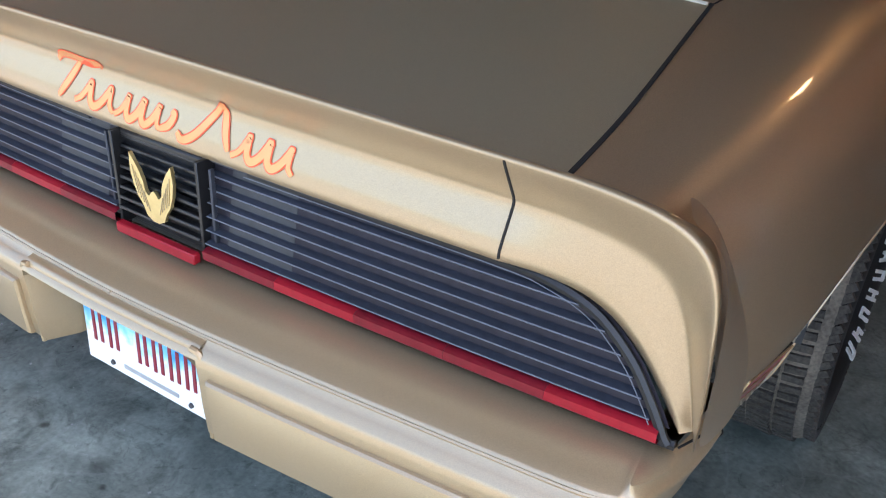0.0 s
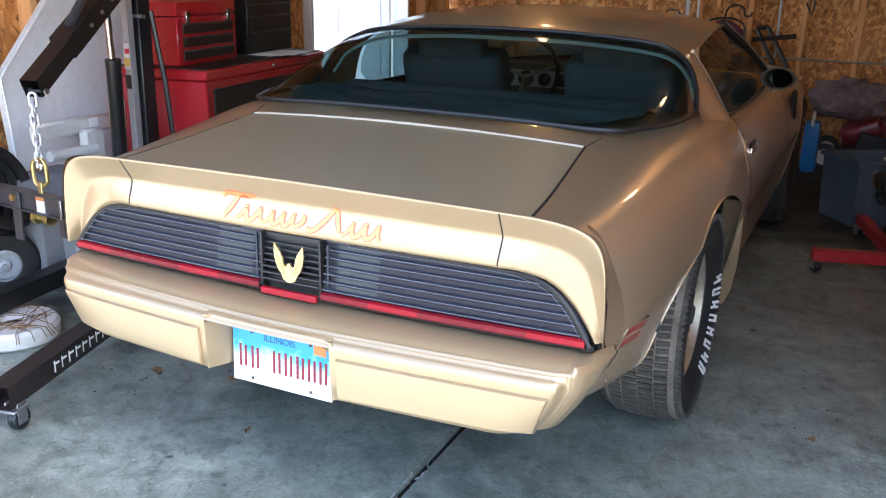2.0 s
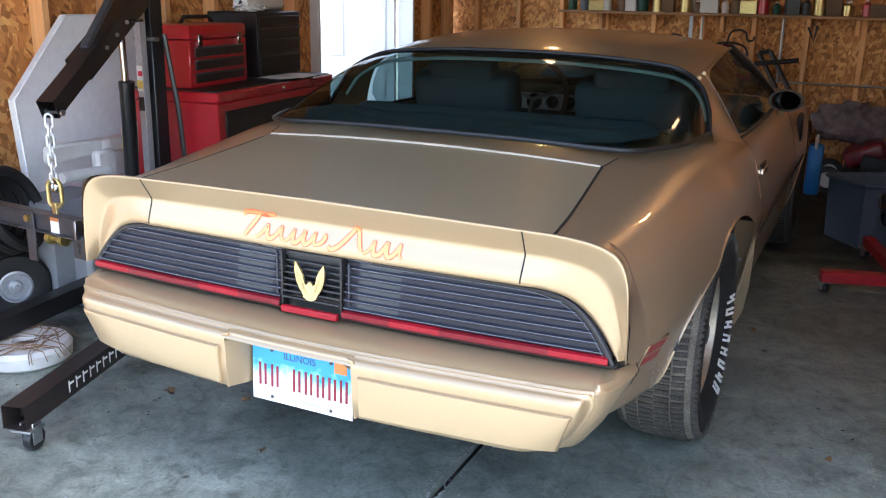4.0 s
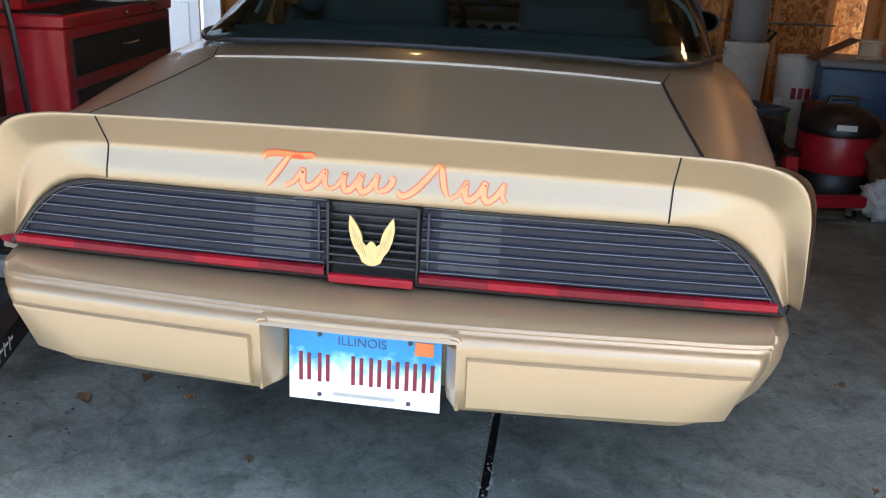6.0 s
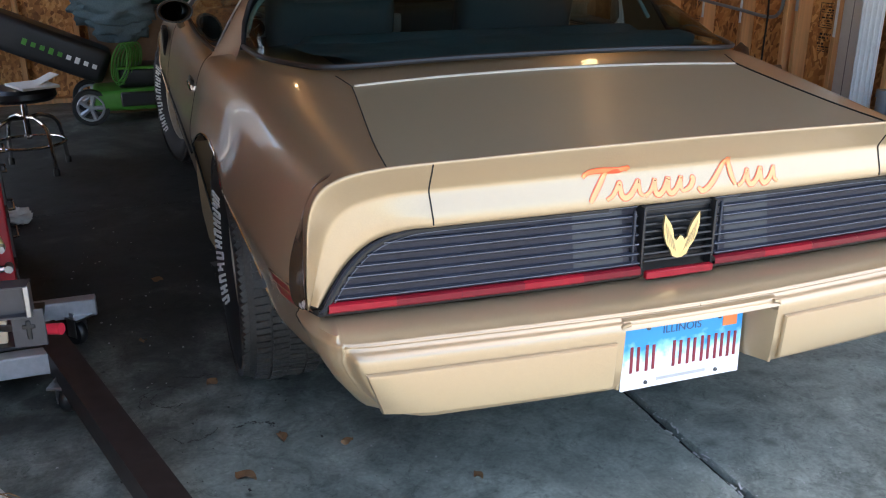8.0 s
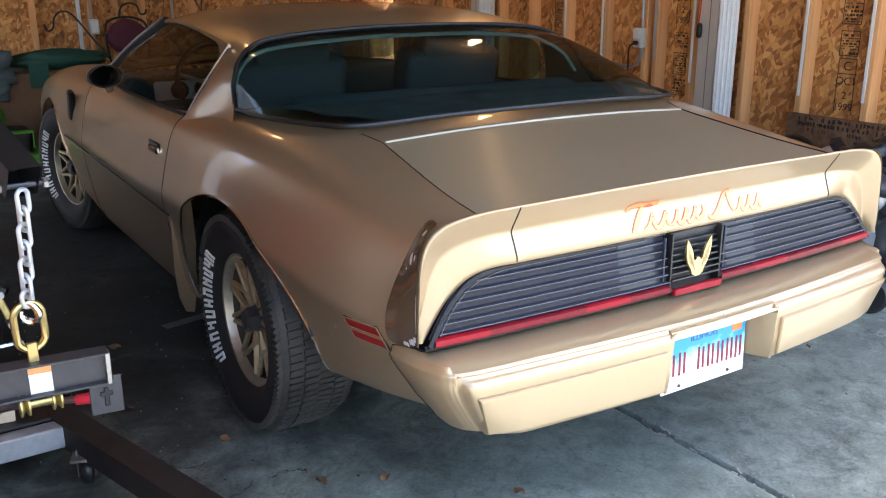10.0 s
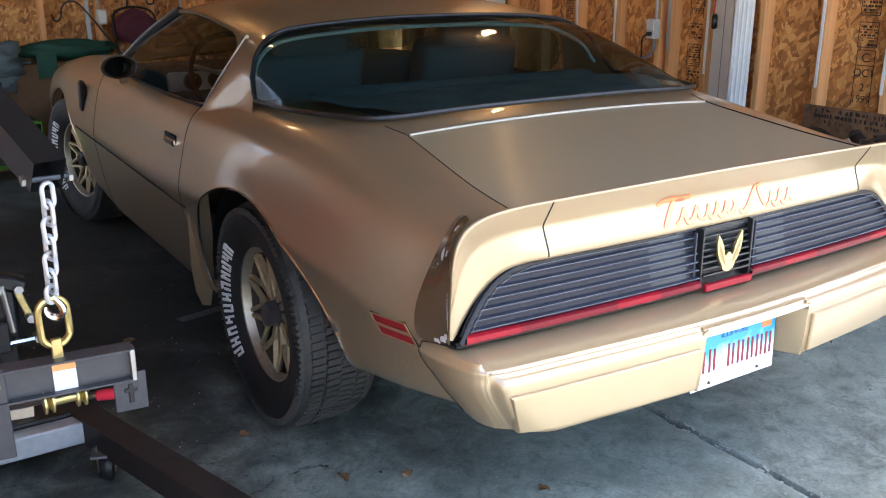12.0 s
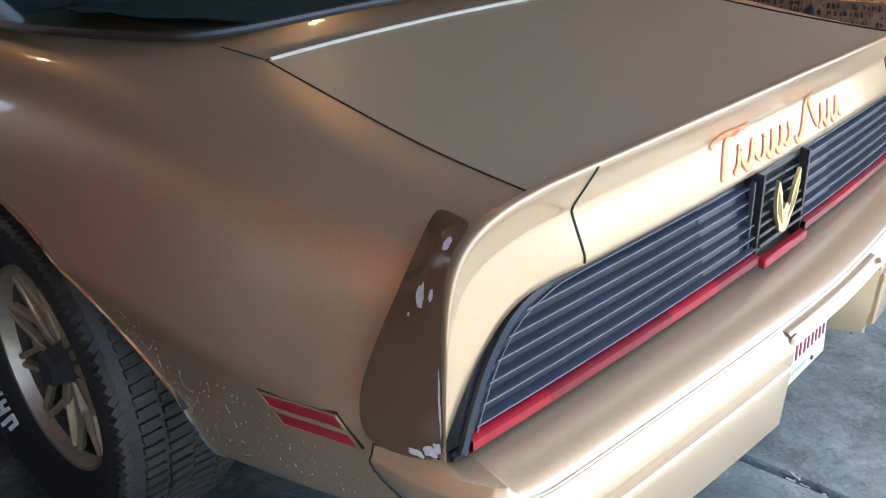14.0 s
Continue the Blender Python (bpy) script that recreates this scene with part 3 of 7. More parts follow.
stud_me = finish((lambda me: (B((0, 0, 0), (0.038, 0.089, 2.30), 0.003).to_mesh(me), me)[1])(bpy.data.meshes.new("stud")), STUD)
for k in range(17):
    y = -0.38 + 0.385 * k
    if y < YB - 0.05:
        part("stud", stud_me, None, wall_right, m=pose(XR + 0.005, y, 1.18, 0, 0, 90))
    y = YF + 0.2 + 0.406 * k
    if y < YB - 0.05 and not (DY0 - 0.05 < y < DY1 + 0.05):
        part("stud", stud_me, None, wall_left, m=pose(XL - 0.005, y, 1.18, 0, 0, 90))
part("stud", stud_me, None, wall_right, m=pose(XR + 0.005, 2.605, 1.18, 0, 0, 90))
for k in range(12):
    part("stud", stud_me, None, wall_back, m=pose(XL + 0.2 + 0.406 * k, YB + 0.005, 1.18))
for nm, c, s, w in (("sill_plate", (XR + 0.005, 2.5, 0.02), (0.089, 6.8, 0.038), wall_right), ("sill_plate", (0.15, YB + 0.005, 0.02), (4.7, 0.089, 0.038), wall_back),
                    ("sill_plate", (XL - 0.005, 1.0, 0.02), (0.089, 3.8, 0.038), wall_left)):
    part(nm, B(c, s, 0.003), STUD, w)

# added wall outside the side doorway, to set how much daylight comes through
wall_outside = structure(part("wall_outside", B((-6.4, 6.4, 1.45), (0.12, 9.0, 2.96)), plain("pale_outer_wall", (0.47, 0.48, 0.49), 0.6, 0, 30, 0.06, 0.1)), "added plain pale wall that limits the daylight through the side doorway", "wall")

# ---------------------------------------------------------------- the car
car = thing("car", "gold two-door coupe with a rear spoiler, parked in the garage", "car", m=pose(0.006, 0, 0, 0, 0, -0.9))


def tab(pairs, y):
    return float(np.interp(y, [p[0] for p in pairs], [p[1] for p in pairs]))


ZBOT = ((.1, .405), (.3, .366), (.56, .332), (.72, .31), (1.3, .28), (1.58, .22), (2.95, .21), (3.4, .26), (4.2, .28), (4.95, .36))
X1 = ((.1, .715), (.3, .755), (.56, .785), (1.0, .81), (1.58, .83), (2.95, .83), (3.77, .82), (4.5, .76), (4.95, .60))
X2 = ((.1, .740), (.3, .782), (.56, .808), (1.0, .852), (1.58, .872), (2.95, .875), (3.77, .885), (4.5, .82), (4.95, .64))
X3 = ((.1, .792), (.3, .836), (.56, .862), (1.0, .905), (1.3, .912), (1.58, .895), (2.95, .89), (3.77, .91), (4.5, .84), (4.95, .66))
X4 = ((.1, .775), (.3, .815), (.56, .842), (1.0, .878), (1.3, .885), (1.58, .868), (2.95, .865), (3.77, .875), (4.5, .81), (4.95, .63))
X5 = ((.1, .745), (.3, .78), (.56, .803), (1.0, .840), (1.3, .845), (1.58, .838), (2.95, .83), (3.77, .825), (4.5, .77), (4.95, .6))
Z5 = ((.1, .815), (.56, .862), (1.0, .885), (1.58, .87), (2.95, .87), (3.77, .855), (4.5, .78), (4.95, .70))
X6 = ((.1, .70), (.3, .707), (.56, .712), (.72, .722), (1.0, .755), (1.3, .768), (1.58, .787), (2.95, .78), (3.77, .72), (4.5, .66), (4.95, .55))
Z6 = ((.1, .852), (.3, .882), (.56, .922), (.72, .945), (1.0, .957), (1.3, .957), (1.58, .912), (2.3, .912), (2.95, .925), (3.77, .92), (4.5, .84), (4.95, .74))
Z3 = ((.1, .600), (.3, .604), (.45, .622), (.56, .645), (1.0, .68), (1.5, .645), (1.9, .615), (4.95, .615))
X7 = ((.1, .642), (.613, .566), (.72, .56), (2.7, .556), (2.95, .60), (4.5, .56), (4.95, .46))
Z7 = ((.1, .866), (.32, .893), (.613, .935), (.72, .962), (1.0, .965), (1.3, .965), (1.58, .905), (2.7, .905), (2.95, .94), (3.77, .90), (4.5, .81), (4.95, .74))
STATIONS = (.10, .20, .34, .48, .613, .72, .86, 1.02, 1.2, 1.38, 1.58, 1.9, 2.3, 2.7, 2.95, 3.2, 3.5, 3.77, 4.05, 4.35, 4.65, 4.85, 4.95)
REAR_Y = (.09, .08, .105, .148, .105, .080, .055, .040, .034, .030, .028)


def half_profile(i, y):
    zb = tab(ZBOT, y)
    z7, x7 = tab(Z7, y), tab(X7, y)
    crown = 0.016 if y < 2.9 else 0.035
    pts = [(tab(X1, y) - .10, zb - .005), (tab(X1, y), zb), (tab(X2, y), max(zb + .07, .47)), (tab(X3, y), tab(Z3, y)), (tab(X4, y), .755),
           (tab(X5, y), tab(Z5, y)), (tab(X6, y), tab(Z6, y)), (x7, z7), (x7 * .67, z7 + crown * .6), (x7 * .33, z7 + crown * .9), (0, z7 + crown)]
    return [(x, REAR_Y[j] if i == 0 else y, z) for j, (x, z) in enumerate(pts)]


PANELS = ("quarter_panel", "trunk_lid", "door_left", "door_right", "fender", "hood", "parcel_shelf")


def body_cage():
    rows = []
    for i, y in enumerate(STATIONS):
        h = half_profile(i, y)
        row = [(-x, yy, z) for x, yy, z in h] + [(x, yy, z) for x, yy, z in h[-2::-1]]
        # the lid sits a little skew in its opening
        w = max(0, 1 - (y - .1) / .513)
        row[7] = (row[7][0] - .022 * w, *row[7][1:])
        row[13] = (row[13][0] - .010 * w, *row[13][1:])
        rows.append(row)
    verts, faces = sheet(rows)
    ids, keep = [], []
    for n, f in enumerate(faces):
        i, j = divmod(n, 20)
        y = (STATIONS[i] + STATIONS[i + 1]) / 2
        k = j if j < 10 else 19 - j
        pid = 0
        if k >= 7 and y < .613:
            pid = 1
        elif k >= 7 and .72 < y < 1.38:
            pid = 6
        elif k >= 7 and 1.38 < y < 2.95 or (k == 6 and 1.58 < y < 2.95):
            continue
        elif 1.58 < y < 2.95 and k >= 1:
            pid = 2 if j < 10 else 3
        elif y > 2.95:
            pid = 5 if k >= 7 else 4
        ids.append(pid)
        keep.append(f)
    me = bpy.data.meshes.new("cage")
    me.from_pydata(verts, [], keep)
    for _ in PANELS:
        me.materials.append(GOLD)
    me.polygons.foreach_set("material_index", ids)
    me.update()
    # the swage along the flanks stays a firm edge
    firm = me.attributes.new("crease_edge", 'FLOAT', 'EDGE')
    for e in me.edges:
        a, b = e.vertices
        if a % 21 == b % 21 and a % 21 in (3, 17):
            y = (verts[a][1] + verts[b][1]) / 2
            firm.data[e.index].value = 0.62 if y < 1.6 else 0.35
    return me


ARCHES = ((1.03, .475, .395), (3.77, .455, .395))


def cut_arches(me):
    """Takes the wheel openings out of the shell, with a clean oval edge."""
    bm = bmesh.new()
    bm.from_mesh(me)
    for yc, rx, rz in ARCHES:
        def reach(v):
            return math.hypot((v.co.y - yc) / rx, (v.co.z - .345) / rz)
        inside = {v for v in bm.verts if abs(v.co.x) > .55 and v.co.z < .80 and reach(v) < 1}
        gone = [f for f in bm.faces if all(v in inside for v in f.verts)]
        bmesh.ops.delete(bm, geom=gone, context='FACES')
        for v in bm.verts:
            if v in inside and v.is_valid:
                k = reach(v)
                v.co.y = yc + (v.co.y - yc) / k
                v.co.z = .345 + (v.co.z - .345) / k
    loose = [v for v in bm.verts if not v.link_faces]
    bmesh.ops.delete(bm, geom=loose, context='VERTS')
    bm.to_mesh(me)
    bm.free()
    return me


shell = cut_arches(baked(body_cage(), 3))
shell_tree = BVHTree.FromPolygons([v.co.copy() for v in shell.vertices], [tuple(p.vertices) for p in shell.polygons])


def on_side(sgn, y, z):
    """The outer skin of the body at this length and height."""
    got = shell_tree.ray_cast(Vector((sgn * 1.4, y, z)), Vector((-sgn, 0, 0)))
    return got[0], got[1]


def split_mesh(me, pid, name):
    faces = [p for p in me.polygons if p.material_index == pid]
    index, verts, fs = {}, [], []
    for p in faces:
        f = []
        for v in p.vertices:
            if v not in index:
                index[v] = len(verts)
                verts.append(me.vertices[v].co.copy())
            f.append(index[v])
        fs.append(f)
    out = bpy.data.meshes.new(name)
    out.from_pydata(verts, [], fs)
    return out


def edge_line(me, r):
    """A thin dark strip along the open edges of a panel."""
    count = {}
    for p in me.polygons:
        for k in p.edge_keys:
            count[k] = count.get(k, 0) + 1
    bm = bmesh.new()
    for (a, b), n in count.items():
        if n == 1:
            p, q = me.vertices[a].co, me.vertices[b].co
            d = (q - p)
            if d.length > 1e-5 and max(p.y, q.y) > .05:
                wide = 2.3 if r < .0018 and min(p.x, q.x) > .4 and abs(d.y) > abs(d.x) else 1
                tube(bm, [p - d * .03, q + d * .03], r * wide, 4, caps=False)
    return bm


body = part("body", bpy.data.meshes.new("body"), None, car)
panel_obs = {}
for pid, nm in enumerate(PANELS):
    me = split_mesh(shell, pid, nm)
    plain_name = "door" if nm.startswith("door") else nm
    mat = CLOTH_BLUE if nm == "parcel_shelf" else GOLD_DULL if nm == "trunk_lid" else GOLD
    if nm == "quarter_panel":
        bpy.data.objects.remove(body)
        body = part("body", finish(me, mat, 60), None, car, "gold metallic paint, dusty and chipped at the wheel arches")
        panel_obs[nm] = body
    else:
        panel_obs[nm] = part(plain_name, finish(me, mat, 60), None, car)
    if nm in ("trunk_lid", "door_left", "door_right", "hood"):
        part("panel_gap", edge_line(me, .0017 if nm == "trunk_lid" else .0020), SEAM, panel_obs[nm])

# white edge along the front of the trunk lid
strip_pts = [(x, .606, tab(Z7, .606) + .016 * (1 - (x / .556) ** 2) + .003) for x in np.linspace(-.556, .556, 25)]
part("trunk_edge_trim", Tb(strip_pts, .0038, 6), TRIM_PALE, car, "thin pale strip along the lid")
for sgn in (-1, 1):
    pts = []
    for u in np.linspace(0, 1, 9):
        x, y = sgn * (.563 + .020 * u), .613 + .078 * u
        pts.append(shell_tree.ray_cast(Vector((x, y, 1.6)), Vector((0, 0, -1)))[0])
    part("panel_gap", Tb(pts, .0016, 5), SEAM, body)

# chrome lip round the wheel openings
for side in (-1, 1):
    for yc, rx, rz in ((1.03, .475, .395), (3.77, .455, .395)):
        pts = []
        for a in np.linspace(radians(-4), radians(184), 61):
            for grow in (1.004, 1.014, 1.03):
                y, z = yc + rx * grow * math.cos(a), .345 + rz * grow * math.sin(a)
                hit = on_side(side, y, z)[0]
                if hit is not None and abs(hit.x) > .70:
                    pts.append((hit.x, y, z))
                    break
        part("arch_lip", Tb(pts, .0036, 6), CHROME if yc < 2 and side < 0 else GOLD, body)
        bm = bmesh.new()
        rows = [[(side * x, yc + (rx + .02) * math.cos(a), .345 + (rz + .02) * math.sin(a)) for a in np.linspace(radians(2), radians(164), 25)] for x in (.50, .62, .74, .82)]
        part("wheel_liner", sheet(rows), BLACK, body)
under = part("underbody", B((0, 2.5, .42), (1.12, 4.5, .28), .04), BLACK, car)

# ---- spoiler: lip, concave face and lower face, following the lamp opening
# both lines break at the same seam
def resample(pts, brk, n1=16, n2=20):
    xs = [p[0] for p in pts]
    k = min(range(len(pts)), key=lambda i: abs(xs[i] - brk))
    a, b = pts[:k + 1], pts[k:]

    def even(q, n):
        d = [0.0]
        for i in range(1, len(q)):
            d.append(d[-1] + (q[i] - q[i - 1]).length)
        return [Vector((float(np.interp(s, d, [v[0] for v in q])), float(np.interp(s, d, [v[1] for v in q])))) for s in np.linspace(0, d[-1], n)]
    return even(a, n1), even(b, n2)


OUT = [Vector((p[0], p[1])) for p in curve_pts([Vector((*p, 0)) for p in ((0, .900), (.30, .897), (.557, .8915), (.66, .887), (.735, .874), (.778, .848), (.797, .80), (.803, .73), (.806, .67), (.806, .614))], 200)]
INN = [Vector((p[0], p[1])) for p in curve_pts([Vector((*p, 0)) for p in ((0, .752), (.30, .752), (.55, .751), (.62, .744), (.673, .726), (.718, .69), (.748, .652), (.764, .628), (.772, .615), (.778, .608))], 200)]
(out_c, out_e), (inn_c, inn_e) = resample(OUT, .557), resample(INN, .550)


def bow(x):
    return .028 * (x / .8) ** 2


def spoiler_rows(out, inn, end):
    """Rings from under the deck over the thin lip and down the folded face into the lamp opening."""
    rows = [[] for _ in range(12)]
    n = len(out)
    for i, (o, q) in enumerate(zip(out, inn)):
        u = i / (n - 1) if end else 0.0
        b = bow(o[0])

        def mix(s, y):
            return (o[0] + (q[0] - o[0]) * s, y + bow(o[0] + (q[0] - o[0]) * s), o[1] + (q[1] - o[1]) * s)
        side = min(1, max(0, (o[0] - .70) / .09)) if end else 0
        rows[0].append((o[0] - .010 * side, .062 - .024 * side + b, o[1] - .040 * (1 - side)))
        rows[1].append((o[0] - .004 * side, .026 - .006 * side + b, o[1] - .009 * (1 - side)))
        rows[2].append((o[0] - .001 * side, .010 + b, o[1] - .0012))
        rows[3].append((o[0], .003 + b, o[1] - .0002))
        rows[4].append(mix(.022, -.001))
        rows[5].append(mix(.055, .0015))
        rows[6].append(mix(.27, .020))
        rows[7].append(mix(.43, .0345))
        rows[8].append(mix(.485, .0375))
        rows[9].append(mix(.54, .0350))
        rows[10].append(mix(.76, .0225 + .008 * min(1, u * 3)))
        rows[11].append(mix(1.0, .009 + .014 * min(1, u * 3)))
    rows.append([(p[0], p[1] + .035, p[2]) for p in rows[11]])
    return rows


def mirrored(rows):
    return [[(-p[0], p[1], p[2]) for p in r[::-1]] for r in rows]


cen = spoiler_rows(out_c, inn_c, False)
half = [[p for p in r] for r in cen]
full = [[(-p[0], p[1], p[2]) for p in r[:0:-1]] + r for r in half]


def smooth_sheet(rows, name, levels=1):
    v, f = sheet(rows)
    me = bpy.data.meshes.new(name)
    me.from_pydata(v, [], f)
    return baked(me, levels)


spoiler = part("spoiler", finish(smooth_sheet(full, "spoiler"), GOLD_SOFT, 70), None, car, "pale gold moulded spoiler, centre section")
spoiler_tree = BVHTree.FromPolygons([v.co.copy() for v in spoiler.data.vertices], [tuple(p.vertices) for p in spoiler.data.polygons])
for sgn in (1, -1):
    rows = spoiler_rows(out_e, inn_e, True)
    if sgn < 0:
        rows = mirrored(rows)
    part("spoiler_end", finish(smooth_sheet(rows, "spoiler_end"), GOLD_SOFT, 70), None, car, "pale gold spoiler end cap wrapping the lamp")
    # seam between centre and end
    pts = []
    for u in np.linspace(0, 1, 22):
        z = .8865 - .133 * u
        hit = spoiler_tree.ray_cast(Vector((sgn * (.5545 - .006 * u), -1, z)), Vector((0, 1, 0)))[0]
        if hit is not None:
            pts.append(Vector((sgn * (.5562 - .006 * u), hit.y, z)))
    part("spoiler_seam", Tb(pts, .0019, 5), SEAM, spoiler)
    # glossy side filler between the end cap and the quarter panel
    a = [(.752, .030, .8735), (.788, .031, .860), (.806, .032, .81), (.809, .03, .72), (.809, .028, .66), (.808, .028, .612)]
    m1 = [(.744, .064, .8725), (.776, .062, .864), (.803, .068, .80), (.811, .078, .72), (.815, .086, .66), (.814, .086, .600)]
    b2 = [(.722, .108, .8655), (.756, .092, .862), (.788, .103, .80), (.810, .130, .72), (.819, .150, .66), (.819, .153, .592)]
    rows = [[(sgn * p[0], p[1], p[2]) for p in r] for r in (a, m1, b2)]
    me = smooth_sheet(rows, "quarter_extension", 2)
    ext = part("quarter_extension", finish(me, BROWN if sgn < 0 else GOLD, 70), None, car, "glossy dark brown filler panel with worn white spots" if sgn < 0 else "gold filler panel")
    if sgn < 0:
        # paint worn through to the white filler
        tree = BVHTree.FromPolygons([v.co.copy() for v in me.vertices], [tuple(p.vertices) for p in me.polygons])
        for k, (y, z, ry, rz) in enumerate(((.047, .622, .010, .008), (.066, .613, .012, .005), (.038, .630, .005, .008), (.066, .800, .007, .012), (.049, .806, .003, .006), (.045, .856, .006, .005), (.081, .775, .0015, .0025), (.033, .70, .0012, .030), (.032, .668, .0010, .024))):
            ring = []
            for j in range(14):
                a2 = 2 * math.pi * j / 14
                rr = 1 + .55 * noise.noise(Vector((2.1 * math.cos(a2), 2.1 * math.sin(a2), k * 3.7)))
                got = tree.ray_cast(Vector((-1.2, y + ry * rr * math.cos(a2), z + rz * rr * math.sin(a2))), Vector((1, 0, 0)))
                if got[0] is not None:
                    ring.append(got[0] + Vector((-.0009, -.0004, 0)))
            if len(ring) > 5:
                mid_ = sum(ring, Vector()) / len(ring)
                part("worn_spot", ([mid_] + ring, [(0, j + 1, (j + 1) % len(ring) + 1) for j in range(len(ring))]), WORN_WHITE, ext)

# ---- tail lamps
ZL0, ZL1 = .604, .752


def lamp_reach(z):
    return float(np.interp(z, [p[1] for p in INN[::-1]], [p[0] for p in INN[::-1]]))


def face_y(x, z):
    """The plane of the lamps: leaning forward to the top, bowed in plan."""
    return .001 + bow(x) + .028 * (z - ZL0) / (ZL1 - ZL0)


for sgn in (-1, 1):
    zs = np.linspace(ZL0 + .016, ZL1 + .004, 10)
    rows = []
    for z in zs:
        x1 = min(lamp_reach(min(z, .7515)), .775) + .004
        rows.append([(sgn * x, face_y(x, z) + .012, z) for x in np.linspace(.092, x1, 24)])
    lamp = part("tail_lamp", sheet(rows if sgn > 0 else [r[::-1] for r in rows]), LENS, car, "wide smoked tail lamp with fine ribs")
    rows = [[(sgn * x, face_y(x, z) + .0105, z) for x in np.linspace(.128, .245, 6)] for z in np.linspace(.627, .748, 8)]
    part("reverse_lens", sheet(rows if sgn > 0 else [r[::-1] for r in rows]), REVERSE, lamp, "paler clear reversing lens")
    nrib = 7
    for k in range(nrib):
        z = ZL0 + .026 + k * (ZL1 - ZL0 - .028) / (nrib - 1)
        x1 = min(lamp_reach(min(z + .004, .7515)), .77) - .008
        bm = bmesh.new()
        pr = [(.002, -.0050), (-.0030, -.0012), (-.0035, .0010), (.001, .0030), (.012, .0030), (.012, -.0050)]
        rows = [[(sgn * x, face_y(x, z) + .003 + dy, z + dz) for dy, dz in pr + pr[:1]] for x in np.linspace(.095, x1, 24)]
        part("rib", sheet(rows), LENS_RIB, lamp)
        # thin paler line along the edge of each rib
        tube(bm, [(sgn * x, face_y(x, z) - .0008, z + .0010) for x in np.linspace(.095, x1, 24)], .0009, 5)
        part("rib_edge", bm, RIB_EDGE, lamp)
    for k in range(5):
        xa, xb = .094 + k * .1344, .094 + (k + 1) * .1344 - .0005
        rows = [[(sgn * x, face_y(x, ZL0) + dy, z) for dy, z in ((.014, ZL0 - .001), (.002, ZL0), (-.002, ZL0 + .004), (-.002, ZL0 + .016), (.004, ZL0 + .019), (.014, ZL0 + .019))] for x in np.linspace(xa, xb, 8)]
        part("red_reflector", sheet(rows), RED_LENS if k in (1, 4) else RED_DARK, lamp)
    pts = [(sgn * x, face_y(x, z) + .004, z) for x, z in [(p[0] - .002, p[1] - .002) for p in INN[::6]] if x > .09]
    part("gasket", Tb(pts, .006, 6), BLACK, lamp)
    pts = [(sgn * x, face_y(x, z) - .0005, z) for x, z in [(p[0] - .0085, p[1] - .008) for p in INN[::6]] if x > .09 and z > ZL0 + .02]
    part("lens_border", Tb(pts, .0007, 5), RIB_EDGE, lamp)
    part("gasket", Tb([(sgn * x, face_y(x, ZL0) + .016, ZL0 - .004) for x in np.linspace(.088, .782, 20)], .0065, 6), BLACK, lamp)
    # fine upright at the inner end
    part("lamp_edge", B((sgn * .108, face_y(.1, .68) + .001, .683), (.005, .008, .125), .001), LENS_RIB, lamp)

# ---- fuel door panel in the middle, with the emblem
fuel = part("fuel_door", B((0, .045, .676), (.18, .03, .155), .003), BLACK, car, "black ribbed filler panel")
for k in range(8):
    z = .632 + k * .0155
    part("slat", B((0, face_y(0, z) + .004, z), (.172, .016, .0055), .0012, Matrix.Rotation(radians(-14), 4, 'X')), BLACK, fuel)
for sgn in (-1, 1):
    part("side_rail", B((sgn * .0885, face_y(.09, .68) + .006, .678), (.006, .03, .150), .001), BLACK, fuel)
part("red_reflector", B((0, face_y(0, .61) - .004, .6045), (.168, .014, .017), .002), RED_LENS, fuel)
part("top_cap", B((0, face_y(0, .75) + .004, .7475), (.176, .022, .013), .004), BLACK, fuel)
wing = [(.006, -.046), (.018, -.040), (.024, -.026), (.034, -.012), (.041, .006), (.045, .028), (.043, .054), (.034, .042), (.026, .030), (.020, .016), (.017, .000), (.010, -.006), (.004, .002), (0, .004)]
outline = [(x, z) for x, z in wing] + [(-x, z) for x, z in wing[-2::-1]]
bm = bmesh.new()
prism(bm, [(x, face_y(0, .68) - .014, .680 + z) for x, z in outline], (0, .006, 0))
emb = part("emblem", bm, EMBLEM, fuel, "small gold winged badge")
for sg in (-1, 1):
    for k in range(5):
        u = k / 4
        part("feather_line", Tb([(sg * (.010 + .022 * u), face_y(0, .68) - .0145, .680 - .030 + .022 * u), (sg * (.020 + .019 * u), face_y(0, .68) - .0145, .680 + .000 + .036 * u)], .0007, 4), WHEEL_GOLD, emb)

# script-like decal on the spoiler: flowing strokes, in orange with a darker edge
def face_point(x, z):
    """A point on the spoiler's rear face."""
    got = spoiler_tree.ray_cast(Vector((x, -1, z)), Vector((0, 1, 0)))[0]
    return Vector((x, got.y - .0006, z))


def ribbon(line, w, lift):
    """A flat stroke along a line of (x, z) on the face."""
    pts = [p.to_2d() for p in curve_pts([Vector((*p, 0)) for p in line], 10 * len(line))]
    rows = [[], []]
    for i, p in enumerate(pts):
        d = (pts[min(i + 1, len(pts) - 1)] - pts[max(i - 1, 0)]).normalized()
        n = Vector((-d[1], d[0]))
        ww = w * (0.45 + 0.55 * math.sin(math.pi * min(1, max(0.04, i / (len(pts) - 1)))) ** .5)
        for k, sg in enumerate((1, -1)):
            q = p + n * sg * ww
            rows[k].append(face_point(q[0], q[1]) - Vector((0, lift, 0)))
    return sheet(rows)


